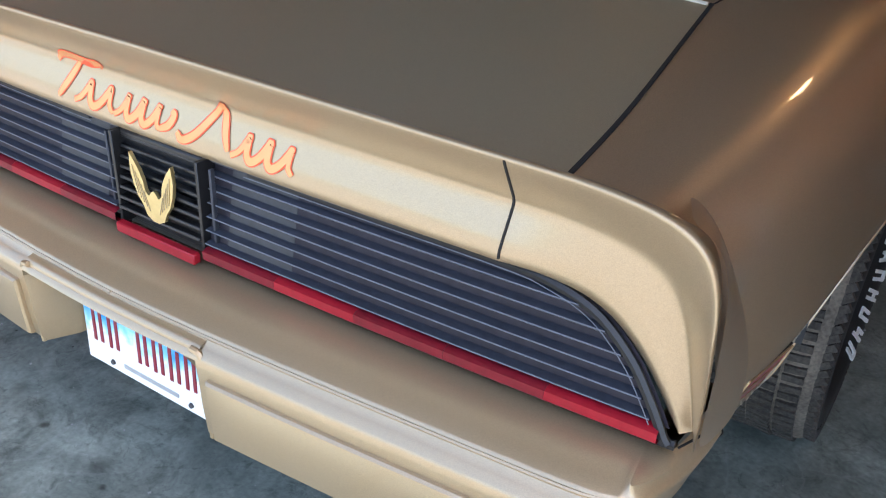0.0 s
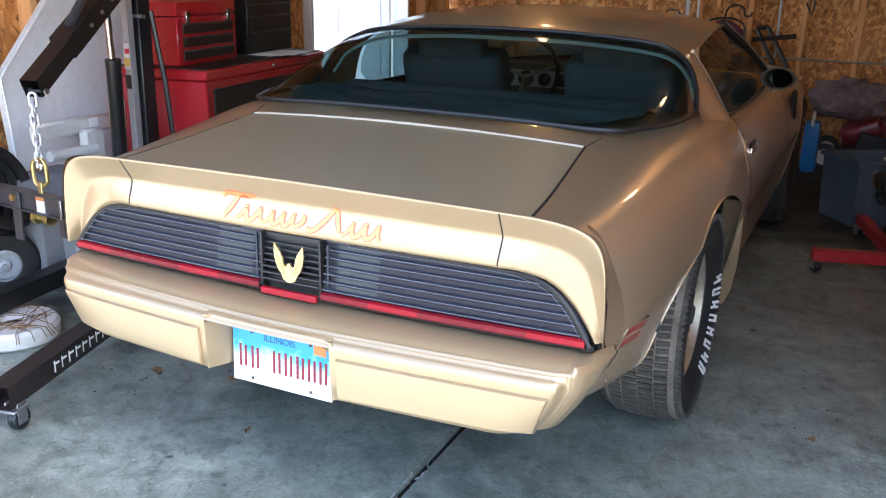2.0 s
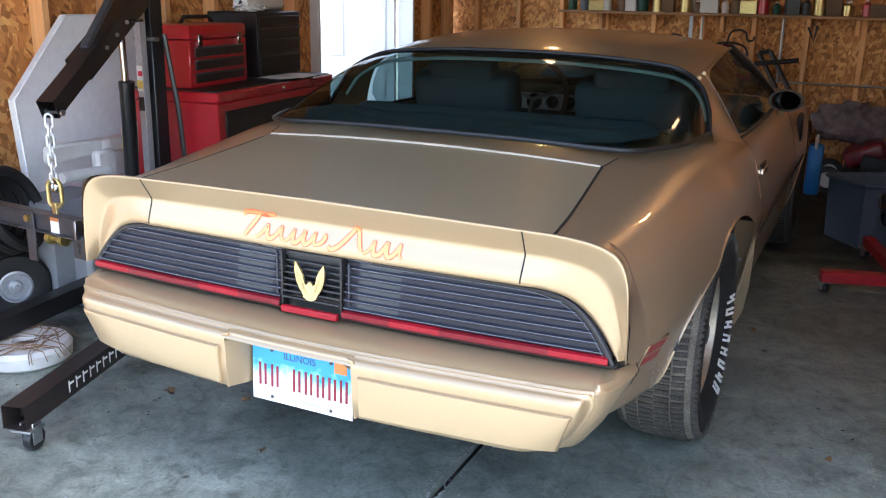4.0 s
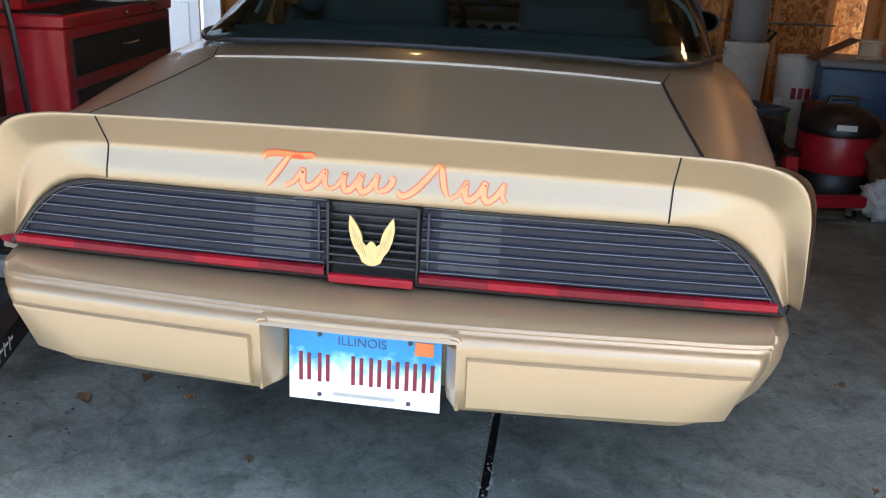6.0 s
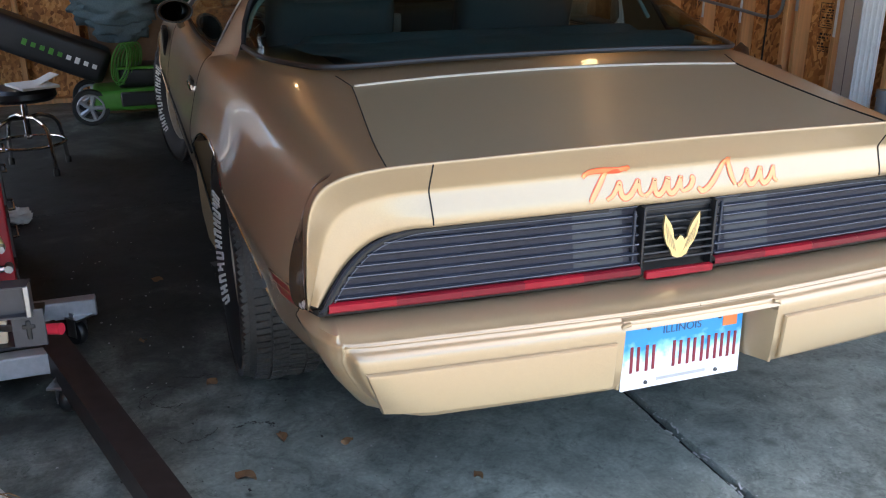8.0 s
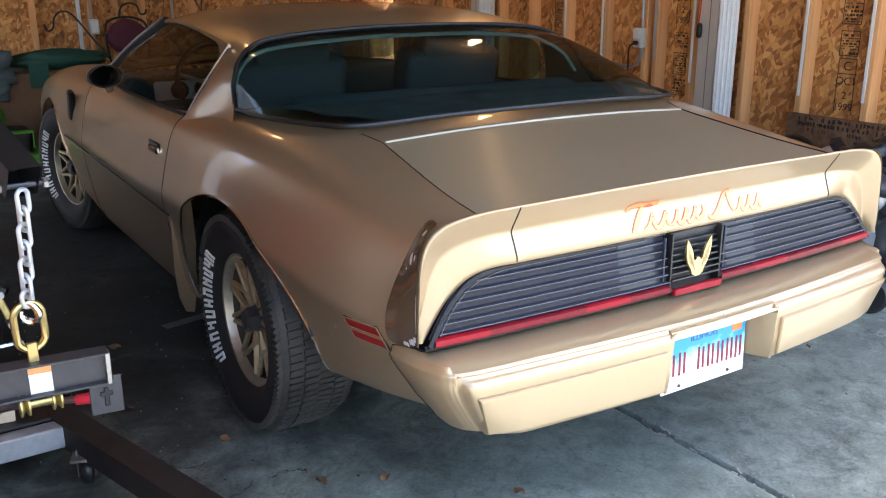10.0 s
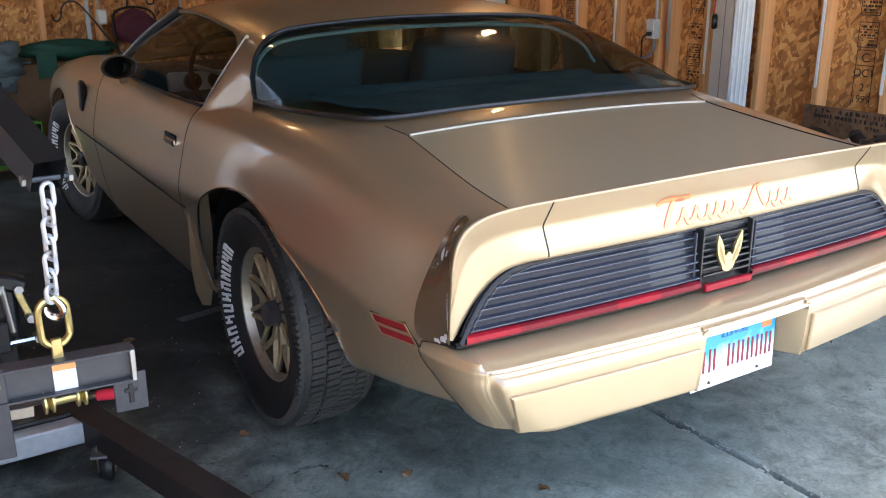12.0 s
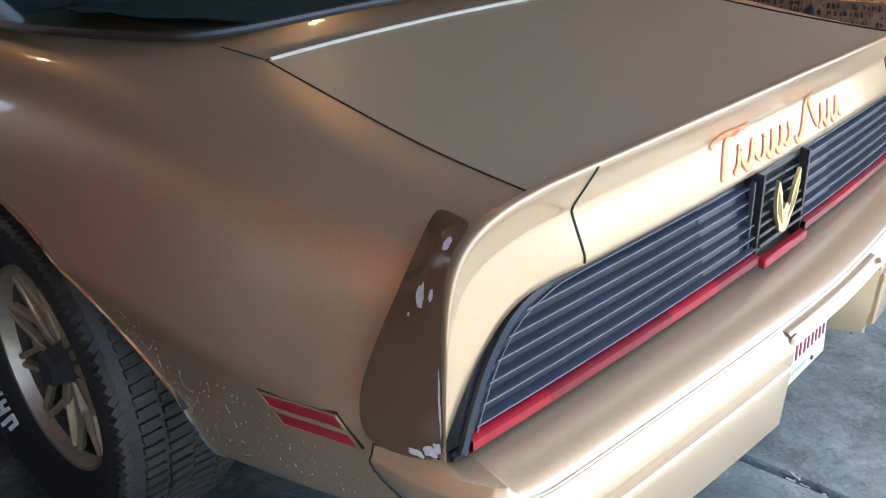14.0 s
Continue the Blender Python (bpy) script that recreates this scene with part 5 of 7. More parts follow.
for sgn in (-1, 1):
    pil = part("windscreen_pillar", Tb(curve_pts([(sgn * .606, 2.37, 1.19), (sgn * .69, 2.58, 1.08), (sgn * .785, 2.80, .93)], 14), .0165, 8), BLACK, car, "windscreen pillar behind black rubber and a bright strip")
    part("bright_strip", Tb(curve_pts([(sgn * .616, 2.378, 1.199), (sgn * .704, 2.588, 1.088), (sgn * .799, 2.804, .936)], 14), .0052, 6), STEEL, pil)
    rows = [[(sgn * x, y, z) for x, y, z in r] for r in ([(.782, 1.62, .908), (.79, 2.0, .908), (.79, 2.4, .918), (.785, 2.76, .945)], [(.722, 1.54, 1.03), (.722, 2.0, 1.06), (.70, 2.35, 1.07), (.70, 2.56, 1.08)], [(.652, 1.49, 1.142), (.636, 1.95, 1.19), (.612, 2.28, 1.19), (.604, 2.38, 1.18)])]
    dg_ = part("side_window", finish(smooth_sheet(rows if sgn > 0 else [r[::-1] for r in rows], "side_window", 1), SIDE_GLASS, 80), None, car, "door glass, dark inside")
    dg_.visible_shadow = False
    part("window_trim", Tb(curve_pts([(sgn * .658, 1.478, 1.147), (sgn * .727, 1.528, 1.032), (sgn * .787, 1.588, .912)], 16), .0032, 6), STEEL, dg_, "bright trim")
    part("window_trim", Tb(curve_pts([(sgn * .788, 1.60, .908), (sgn * .797, 2.0, .907), (sgn * .797, 2.4, .915), (sgn * .79, 2.76, .94)], 20), .007, 6), BLACK, dg_)
    # door handle and lock
    dh = part("door_handle", B((sgn * .868, 1.745, .775), (.016, .105, .026), .005), CHROME, car, "chrome pull-up door handle")
    part("handle_recess", B((sgn * .862, 1.755, .780), (.010, .125, .042), .004), BLACK, dh)
    part("lock", lathe(bmesh.new(), [(0, .006), (.012, .006), (.013, 0)], pose(sgn * .868, 1.735, .715, 0, sgn * 90, 0), 14), CHROME, dh)
    # door mirror
    mm = part("door_mirror", lathe(bmesh.new(), [(0, -.09), (.03, -.085), (.055, -.05), (.066, 0), (.066, .028)], pose(sgn * .855, 2.47, .968, 90, 0, 0) @ Matrix.Diagonal((1.12, .72, .9, 1)), 24), GOLD, car, "sport mirror in a gold painted shell")
    part("mirror_glass", lathe(bmesh.new(), [(0, 0), (.0575, 0)], pose(sgn * .855, 2.458, .968, 90, 0, -sgn * 22) @ Matrix.Diagonal((1.10, .70, 1, 1)), 24), MIRROR, mm)
    part("mirror_rim", lathe(bmesh.new(), [(.0662, .026), (.0665, .032), (.0640, .035), (.0610, .035), (.0595, .030), (.0595, .010)], pose(sgn * .855, 2.47, .968, 90, 0, 0) @ Matrix.Diagonal((1.12, .72, .9, 1)), 24), BLACK, mm)
    part("mirror_arm", Tb([(sgn * .83, 2.50, .90), (sgn * .85, 2.49, .945)], .016, 8), GOLD, mm)
    # swage line along the doors and the fender vent
    part("side_crease_trim", Tb([(sgn * .899, y, .585 + .02 * (y - 1.5) / 2) for y in np.linspace(1.52, 3.32, 16)], .004, 5), SEAM, car)
    vt = part("fender_vent", B((sgn * .872, 3.19, .765), (.03, .06, .145), .008, Matrix.Rotation(radians(16), 4, 'X')), BLACK, car, "black slotted fender vent")
    part("vent_frame", B((sgn * .868, 3.225, .765), (.03, .012, .15), .004, Matrix.Rotation(radians(16), 4, 'X')), GOLD, vt)

# ---- cabin
def seat(x, y):
    s = part("seat", B((x, y, .62), (.50, .52, .18), .05, seg=3), VINYL, car, "dark vinyl bucket seat")
    part("backrest", B((x, y - .27, .88), (.46, .14, .42), .05, Matrix.Rotation(radians(14), 4, 'X'), 3), VINYL, s)
    part("headrest", B((x, y - .335, 1.075), (.30, .09, .12), .03, Matrix.Rotation(radians(14), 4, 'X'), 3), VINYL, s)


seat(-.36, 2.02)
seat(.36, 2.02)
rs = part("rear_seat", B((0, 1.36, .66), (1.16, .40, .2), .06, seg=3), CLOTH_BLUE, car, "blue-grey cloth rear seat")
part("backrest", B((0, 1.19, .84), (1.16, .14, .30), .05, Matrix.Rotation(radians(16), 4, 'X'), 3), CLOTH_BLUE, rs)
rows = []
for i in range(13):
    y = .74 + .034 * i
    wide = .50 + .13 * min(1, i / 5)
    rows.append([(x, y, .972 + .012 * math.sin(math.pi * i / 12) + .014 * noise.noise(Vector((x * 7, y * 11, 3))) + .007 * noise.noise(Vector((x * 19, y * 23, 8)))) for x in np.linspace(-wide, wide, 49)])
part("shelf_cloth", smooth_sheet(rows, "shelf_cloth"), None, rs, "wrinkled blue-grey cloth over the parcel shelf").data.materials.append(CLOTH_BLUE)
part("cabin_floor", B((0, 2.0, .50), (1.44, 1.9, .04)), CLOTH_DARK, car)
dash = part("dashboard", B((0, 2.78, .84), (1.42, .26, .20), .05, seg=3), VINYL, car, "dashboard with a silver gauge panel")
part("gauge_panel", B((-.21, 2.645, .868), (.80, .012, .085), .008), DASH, dash)
part("radio_panel", B((.06, 2.645, .800), (.20, .012, .055), .006), DASH, dash)
for x, z, r in ((-.50, .868, .040), (-.39, .868, .040), (-.29, .868, .032), (-.20, .868, .032), (-.105, .872, .025), (-.035, .872, .025), (.037, .872, .025), (.11, .872, .025), (.037, .806, .018)):
    g = part("gauge", lathe(bmesh.new(), [(0, 0), (r * .8, 0), (r, .012), (r, -.01)], pose(x, 2.636, z, 90, 0, 0), 24), BLACK, dash)
    part("needle", B((x + r * .2, 2.634, z + r * .2), (r * .7, .001, .002), 0, Matrix.Rotation(radians(-40), 4, 'Y')), WHITE, g)
part("radio_face", B((.105, 2.637, .806), (.06, .006, .026), .003), PAPER, dash)
sw = part("steering_wheel", Tb([(-.36 + .185 * math.cos(a), 2.50 + .06 * math.sin(a), .90 + .175 * math.sin(a)) for a in np.linspace(0, 2 * math.pi, 37)[:-1]], .013, 8, True), BLACK, car, "dark steering wheel")
for a in (0.3, math.pi - .3, -math.pi / 2):
    part("spoke", Tb([(-.36, 2.52, .89), (-.36 + .18 * math.cos(a), 2.50 + .06 * math.sin(a), .90 + .17 * math.sin(a))], .010, 6), STEEL, sw)
part("headliner", B((0, 1.95, 1.17), (1.10, .8, .03), .012), CLOTH_DARK, car)
part("rear_header_trim", Tb(curve_pts([(p[0] * .985, p[1] + .03, p[2] - .035) for p in both(G3)], 50), .007, 8), HEADLINER, car, "pale trim inside the window's upper edge")

# pale paint chips and road dirt thrown up behind the wheels
rnd = random.Random(9)
bm = bmesh.new()
for sgn, count in ((-1, 330), (1, 900)):
    for k in range(count):
        a = radians(rnd.uniform(-2, 38))
        d = abs(rnd.gauss(0, .034)) + .006
        y, z = 1.03 - (.475 + d) * math.cos(a), .345 + (.395 + d) * math.sin(a)
        if rnd.random() < (.6 if sgn < 0 else .3):
            y, z = rnd.uniform(.12, .58), rnd.uniform(.40, .56)
        if z < tab(ZBOT, y) + .02 or z > .72:
            continue
        p = on_side(sgn, y, z)[0]
        if p is None or abs(p.x) < .6:
            continue
        s = rnd.uniform(.0006, .0018) * (.6 if sgn < 0 else 1)
        box(bm, p, (.0012, s, s * rnd.uniform(1, 6)), 0, Matrix.Rotation(radians(rnd.gauss(18, 16)), 4, 'X'))
chips = part("chipped_paint", bm, plain("pale_chip", (.33, .29, .23), .8), body, "pale chips and dried dirt behind the wheels")
tagged(chips, kind="stuff")

# ---------------------------------------------------------------- lamps under the ceiling
def ceiling_bulb(x, y, power):
    t = thing("ceiling_bulb", "bare warm bulb in a white holder on the ceiling", "lamp", "ceiling bulbs", m=pose(x, y, ZC))
    part("holder", lathe(bmesh.new(), [(.06, 0), (.055, -.02), (.03, -.035), (.028, -.05)], None, 20), WHITE_PLASTIC, t)
    part("bulb", lathe(bmesh.new(), [(.014, -.05), (.018, -.065), (.032, -.09), (.033, -.105), (.022, -.128), (0, -.135)], None, 20), BULB, t)
    bulb_light((x, y, ZC - .17), power)


ceiling_bulb(1.55, 2.75, .65)
ceiling_bulb(-.55, 3.3, .05)


def lump(bm, c, s, seed, rough=.22, sub=4, sharp=2.2):
    """A crumpled heap: a ball pushed in and out by noise."""
    got = bmesh.ops.create_icosphere(bm, subdivisions=sub, radius=1)["verts"]
    for v in got:
        p = v.co.copy()
        k = 1 + rough * noise.noise(p * sharp + Vector((seed, seed * .7, 0))) + rough * .6 * noise.noise(p * sharp * 2.7 + Vector((0, seed, seed)))
        v.co = Vector((p.x * s[0] * k + c[0], p.y * s[1] * k + c[1], max(c[2] - s[2] * .92, p.z * s[2] * k + c[2])))
    return bm


def castor(parent, x, y, z_top, r=.045, turn=0):
    """A swivel castor hanging from z_top to the floor."""
    m = pose(x, y, 0, 0, 0, turn)
    bm = bmesh.new()
    box(bm, m @ Vector((0, 0, z_top - .006)), (.07, .07, .008), .001, m.to_3x3().to_4x4())
    for sx in (-.022, .022):
        box(bm, m @ Vector((sx, .012, (z_top + r) / 2)), (.004, .04, z_top - r + .02), .001, m.to_3x3().to_4x4())
    ca = part("castor", bm, STEEL, parent, "zinc swivel castor")
    part("wheel", lathe(bmesh.new(), [(.008, .016), (r * .6, .016), (r * .9, .014), (r, .008), (r, -.008), (r * .9, -.014), (r * .6, -.016), (.008, -.016)], m @ pose(0, .02, r, 0, 90, 0), 24), BLACK, ca)


# ---------------------------------------------------------------- left side: tool chest and boxes
chest = thing("tool_chest", "large red steel tool chest with black drawers, on castors", "tool chest", m=pose(-1.457, 1.475, 0, 0, 0, 6.9) @ Matrix.Diagonal((1, 1.11, .988, 1)))
part("cabinet", B((-.24, .54, .50), (.48, 1.08, .80), .006), RED_PAINT, chest)
part("lid_rim", B((-.24, .54, .925), (.50, 1.10, .05), .008), RED_PAINT, chest)
part("liner", B((-.24, .54, .952), (.46, 1.06, .008), .002), BLACK, chest, "black ribbed mat")
for zc, h, y0, y1 in ((.79, .16, .05, 1.03), (.57, .22, .05, .70), (.57, .22, .74, 1.03), (.36, .16, .05, .70), (.36, .16, .74, 1.03), (.20, .12, .05, 1.03)):
    d = part("drawer", B((.003, (y0 + y1) / 2, zc), (.012, y1 - y0, h - .02), .003), BLACK, chest, "black drawer front")
    part("handle", Tb([(.012, (y0 + y1) / 2 - .06, zc + .01), (.03, (y0 + y1) / 2 - .055, zc + .01), (.03, (y0 + y1) / 2 + .055, zc + .01), (.012, (y0 + y1) / 2 + .06, zc + .01)], .005, 6), CHROME, d)
part("lock", lathe(bmesh.new(), [(0, .004), (.009, .004), (.010, 0)], pose(.01, .55, .925, 0, 90, 0), 12), CHROME, chest)
part("badge_bar", B((.012, .88, .925), (.003, .16, .018)), DARK_RED_INK, chest)
for x in (-.42, -.06):
    for y in (.08, 1.0):
        castor(chest, x, y, .105, .04)

tbox = thing("toolbox", "red portable toolbox with three black drawers, on the tool chest", "toolbox", m=pose(-1.620, 1.462, .9455, 0, 0, 8))
part("case", B((-.12, .30, .11), (.24, .52, .22), .006), RED_PAINT, tbox)
part("lid", B((-.12, .30, .255), (.245, .525, .07), .02, seg=2), RED_PAINT, tbox)
for k, z in enumerate((.045, .105, .165)):
    d = part("drawer", B((.002, .30, z), (.008, .44, .045), .002), BLACK, tbox)
    part("drawer_pull", B((.010, .30, z + .02), (.012, .44, .009), .002), GREY_STEEL, d)
for y in (.12, .48):
    part("latch", B((.006, y, .215), (.012, .03, .06), .004), CHROME, tbox)
part("carry_handle", Tb([(-.12, .16, .29), (-.12, .19, .32), (-.12, .41, .32), (-.12, .44, .29)], .010, 8), BLACK, tbox)

bbox = thing("drawer_box", "black steel drawer box standing on the tool chest", "toolbox", m=pose(-1.745, 2.15, .9455, 0, 0, 8))
part("case", B((-.13, .25, .17), (.30, .50, .34), .006), BLACK_STEEL, bbox)
for k, (z, h) in enumerate(((.07, .10), (.165, .07), (.235, .05), (.295, .05))):
    d = part("drawer", B((.022, .25, z), (.008, .46, h), .002), BLACK_STEEL, bbox)
    part("drawer_pull", B((.030, .25, z + h * .4), (.014, .46, .008), .002), GREY_STEEL, d)
roll = thing("paper_roll", "white paper roll lying on the black drawer box", "paper roll", m=pose(-1.86, 2.28, 1.33))
part("roll", lathe(bmesh.new(), [(.012, -.22), (.042, -.22), (.044, -.21), (.044, .21), (.042, .22), (.012, .22)], pose(0, .08, 0, 90, 0, 10), 24), PAPER, roll)
rag = thing("work_glove", "pale crumpled cloth on the black drawer box", "cloth")
part("cloth", lump(bmesh.new(), (-1.82, 2.22, 1.305), (.07, .10, .022), 4.0, .5), PAPER, rag, angle=80)
papers = thing("papers", "loose white papers on the tool chest", "paper")
for k in range(3):
    part("sheet", B((-1.660 + .02 * k, 2.28 + .03 * k, .9480 + .0018 * k), (.20, .27, .0015), 0, Matrix.Rotation(radians(-8 + 9 * k), 4, 'Z')), PAPER, papers)

# ---------------------------------------------------------------- side door, pale door leaf
cas = thing("door_casing", "white casing round the side doorway", "trim")
tagged(cas, kind="structure")
part("jamb", B((XL - .05, DY0 + .01, DZ / 2), (.14, .03, DZ), .003), WHITE, cas)
part("jamb", B((XL - .05, DY1 - .01, DZ / 2), (.14, .03, DZ), .003), WHITE, cas)
part("head", B((XL - .05, (DY0 + DY1) / 2, DZ + .005), (.14, DY1 - DY0, .03), .003), WHITE, cas)
leaf = thing("door_1", "white panelled side door, standing open to the outside", "door", m=pose(XL - .13, DY1 - .035, 0, 0, 0, -86))
tagged(leaf, kind="structure")
part("slab", B((0, -.42, 1.0), (.04, .82, 1.99), .003), WHITE, leaf)
for y in (-.62, -.22):
    for z, h in ((.45, .62), (1.18, .62), (1.75, .30)):
        part("panel", B((.022, y, z), (.010, .27, h), .006), WHITE, leaf)
part("knob", lathe(bmesh.new(), [(0, .05), (.022, .045), (.026, .03), (.012, .012), (.03, 0)], pose(.022, -.77, .95, 0, 90, 0), 18), BRASS, leaf)

# ---------------------------------------------------------------- engine hoist
hoist = thing("engine_hoist", "black folding engine hoist with a hydraulic ram, on castors", "engine hoist")


def beam(p0, p1, w, h, bevel=.004):
    """A square tube between two points."""
    p0, p1 = Vector(p0), Vector(p1)
    d = p1 - p0
    m = d.to_track_quat('Y', 'Z').to_matrix().to_4x4()
    return box(bmesh.new(), (p0 + p1) / 2, (w, d.length, h), bevel, m)


def pipe_end(p0, p1, w, h, t=.006):
    """A square tube with hollow ends between two points."""
    bm = beam(p0, p1, w, h, 0)
    d = (Vector(p1) - Vector(p0)).normalized()
    ends = [f for f in bm.faces if abs(f.normal.dot(d)) > .95]
    bmesh.ops.inset_individual(bm, faces=ends, thickness=t)
    for f in ends:
        n = f.normal.copy()
        for v in f.verts:
            v.co -= n * .08
    return bm


leg = part("leg", pipe_end((-1.0, -.11, .125), (-1.385, 1.25, .125), .075, .075), BROWN_STEEL, hoist, "scuffed dark square tube leg")
for k in range(10):
    p = Vector((-1.075 - .0098 * k * 2.8, .28 + .0345 * k * 2.8 - .14, .13))
    q = Vector((-1.0, -.11, .125)).lerp(Vector((-1.385, 1.25, .125)), .17 + .03 * k)
    for dz, h in ((0, .040), (.011, .010)):
        part("white_bar", B(q + Vector((.0363, .0103, 0)) + Vector((.0, .012 if dz else 0, dz)), (.002, .006 if not dz else .02, h if not dz else .007), 0, Matrix.Rotation(radians(15.8), 4, 'Z')), WHITE_RUBBER, leg)
part("leg", pipe_end((-1.62, -.15, .125), (-1.80, 1.25, .125), .075, .075), BLACK_STEEL, hoist)
part("cross_channel", B((-1.50, 1.055, .125), (.30, .055, .065), .004), SILVER, hoist, "bright steel base channel")
part("cross_channel", B((-1.45, 1.420, .130), (.44, .050, .060), .004), SILVER, hoist, "bright steel base channel")
part("base_plate", B((-1.58, 1.24, .165), (.40, .32, .012), .003), BLACK_STEEL, hoist)
castor(hoist, -.985, -.075, .088, .038, 10)
castor(hoist, -1.60, -.12, .088, .038, 30)
castor(hoist, -1.325, .95, .10, .042, -20)
castor(hoist, -1.29, 1.40, .112, .045, 40)
castor(hoist, -1.80, 1.36, .112, .045, 10)
part("mast", B((-1.655, 1.29, .80), (.075, .075, 1.28), .004), BLACK_STEEL, hoist)
mp = part("mast_channel", B((-1.665, 1.235, .80), (.058, .012, 1.10), .003), SILVER, hoist, "bright steel channel with a warning label")
part("channel_lip", B((-1.637, 1.222, .80), (.004, .035, 1.10), .001), SILVER, mp)
part("warning_label", B((-1.668, 1.227, 1.01), (.046, .003, .11)), PAPER, mp)
part("warning_label", B((-1.668, 1.2265, .985), (.046, .004, .035)), YELLOW_LABEL, mp)
part("warning_label", B((-1.668, 1.2265, 1.032), (.030, .004, .022)), PINK, mp)
part("warning_label", B((-1.668, 1.2265, .90), (.046, .004, .06)), BLACK, mp)
bm = bmesh.new()
boom_a, boom_b, boom_t = Vector((-1.68, 1.30, 1.395)), Vector((-1.515, .74, 1.085)), Vector((-1.44, .515, .962))
boom = part("boom", pipe_end(boom_a, boom_b, .08, .085), BLACK_STEEL, hoist)
part("boom_extension", pipe_end(boom_a.lerp(boom_t, .5), boom_t, .066, .07), BLACK_STEEL, hoist)
for u in (.45, .6, .75):
    q = boom_a.lerp(boom_b, u)
    part("pin_hole", lathe(bmesh.new(), [(0, .002), (.008, .002), (.009, 0)], Matrix.Translation(q + Vector((.043, .012, 0))) @ pose(0, 0, 0, 0, 90, -16), 10), STEEL, boom)
part("boom_brace", Tb([boom_a + Vector((0, 0, .06)), boom_a.lerp(boom_b, .25) + Vector((0, 0, .16)), boom_a.lerp(boom_b, .55) + Vector((0, 0, .11)), boom_a.lerp(boom_b, .9) + Vector((0, 0, .05))], .018, 6), GREY_STEEL, hoist)
part("tip_bolt", Tb([boom_t + Vector((-.046, .022, -.01)), boom_t + Vector((.046, .030, -.01))], .006, 8), GREY_STEEL, hoist)
for sx in (-.044, .044):
    part("bolt_head", Tb([boom_t + Vector((sx - .004, .026, -.01)), boom_t + Vector((sx + .004, .027, -.01))], .012, 6), STEEL, hoist)
part("lock_pin", Tb([boom_a.lerp(boom_b, .42) + Vector((-.05, 0, -.02)), boom_a.lerp(boom_b, .42) + Vector((.10, .03, .0))], .008, 6), CHROME, hoist)
ram = part("ram", lathe(bmesh.new(), [(.0, 0), (.030, 0), (.032, .01), (.032, .52), (.034, .53), (.034, .56), (.016, .565)], Matrix.Translation((-1.70, 1.16, .45)) @ pose(0, 0, 0, 4, 5, 0), 20), BLACK_STEEL, hoist, "hydraulic ram with a chromed rod")
part("rod", Tb([(-1.655, 1.12, 1.0), (-1.64, 1.10, 1.19)], .015, 12), CHROME, ram)
part("ram_foot", B((-1.70, 1.17, .42), (.05, .05, .10), .006), BLACK_STEEL, ram)
part("ram_label", Tb([(-1.684, 1.148, .70), (-1.676, 1.142, .80)], .0335, 20), YELLOW_LABEL, ram)
part("ram_label", Tb([(-1.677, 1.143, .79), (-1.673, 1.140, .83)], .0337, 20), PAPER, ram)
part("mast_brace", Tb([(-1.60, 1.31, 1.20), (-1.56, 1.325, .9), (-1.50, 1.335, .18)], .011, 6), BLACK_STEEL, hoist)
part("pivot_bolt", Tb([(-1.72, 1.26, 1.18), (-1.58, 1.25, 1.18)], .009, 8), STEEL, hoist)
ph = part("pump_handle", Tb([(-1.62, 1.02, .26), (-1.45, .92, .30), (-1.315, .82, .32)], .010, 8), STEEL, hoist)
part("grip", Tb([(-1.345, .84, .315), (-1.295, .81, .322)], [.014, .016], 10), PINK, ph, "pink-red rubber grip")

# chain, hook and leveller hanging from the boom
chain = thing("chain", "bright zinc lifting chain hanging from the hoist boom", "chain")


def link(bm, c, h, w, r, turn):
    pts = []
    for k in range(20):
        a = 2 * math.pi * k / 20
        p = Vector((w * math.cos(a), 0, (h - w) * (1 if math.sin(a) > 0 else -1) + w * math.sin(a)))
        pts.append(Vector(c) + Matrix.Rotation(turn, 3, 'Z') @ p)
    return tube(bm, pts, r, 8, True)


for k in range(6):
    part("link", link(bmesh.new(), (-1.445 - .003 * k, .52 + .002 * k, .922 - k * .0365), .0255, .0130, .0050, (k % 2) * math.pi / 2 + .5), BRIGHT_ZINC, chain)
part("hook_eye", link(bmesh.new(), (-1.463, .531, .712), .018, .012, .0052, .5), BRIGHT_ZINC, chain)
part("hook", Tb(curve_pts([(-1.463, .531, .705), (-1.452, .528, .692), (-1.446, .526, .676), (-1.454, .528, .662), (-1.468, .532, .662), (-1.477, .535, .674), (-1.476, .535, .686)], 26), [.006 + .003 * math.sin(math.pi * k / 25) for k in range(26)], 8), CHROME, chain)

lev = thing("load_leveler", "dark grey engine load leveller hanging on a chain", "load leveller")
part("ring", link(bmesh.new(), (-1.466, .532, .650), .052, .030, .0080, .15), BRASS, lev, "yellow zinc ring")
bar = part("bar", B((-1.60, .545, .535), (.56, .030, .072), .003, Matrix.Rotation(radians(-6), 4, 'Z')), GREY_STEEL, lev)
part("bar_flange", B((-1.60, .535, .570), (.56, .05, .005), .001, Matrix.Rotation(radians(-6), 4, 'Z')), GREY_STEEL, bar)
part("bar_flange", B((-1.60, .535, .500), (.56, .05, .005), .001, Matrix.Rotation(radians(-6), 4, 'Z')), GREY_STEEL, bar)
part("warning_label", B((-1.462, .513, .533), (.046, .003, .062), 0, Matrix.Rotation(radians(-6), 4, 'Z')), PAPER, bar)
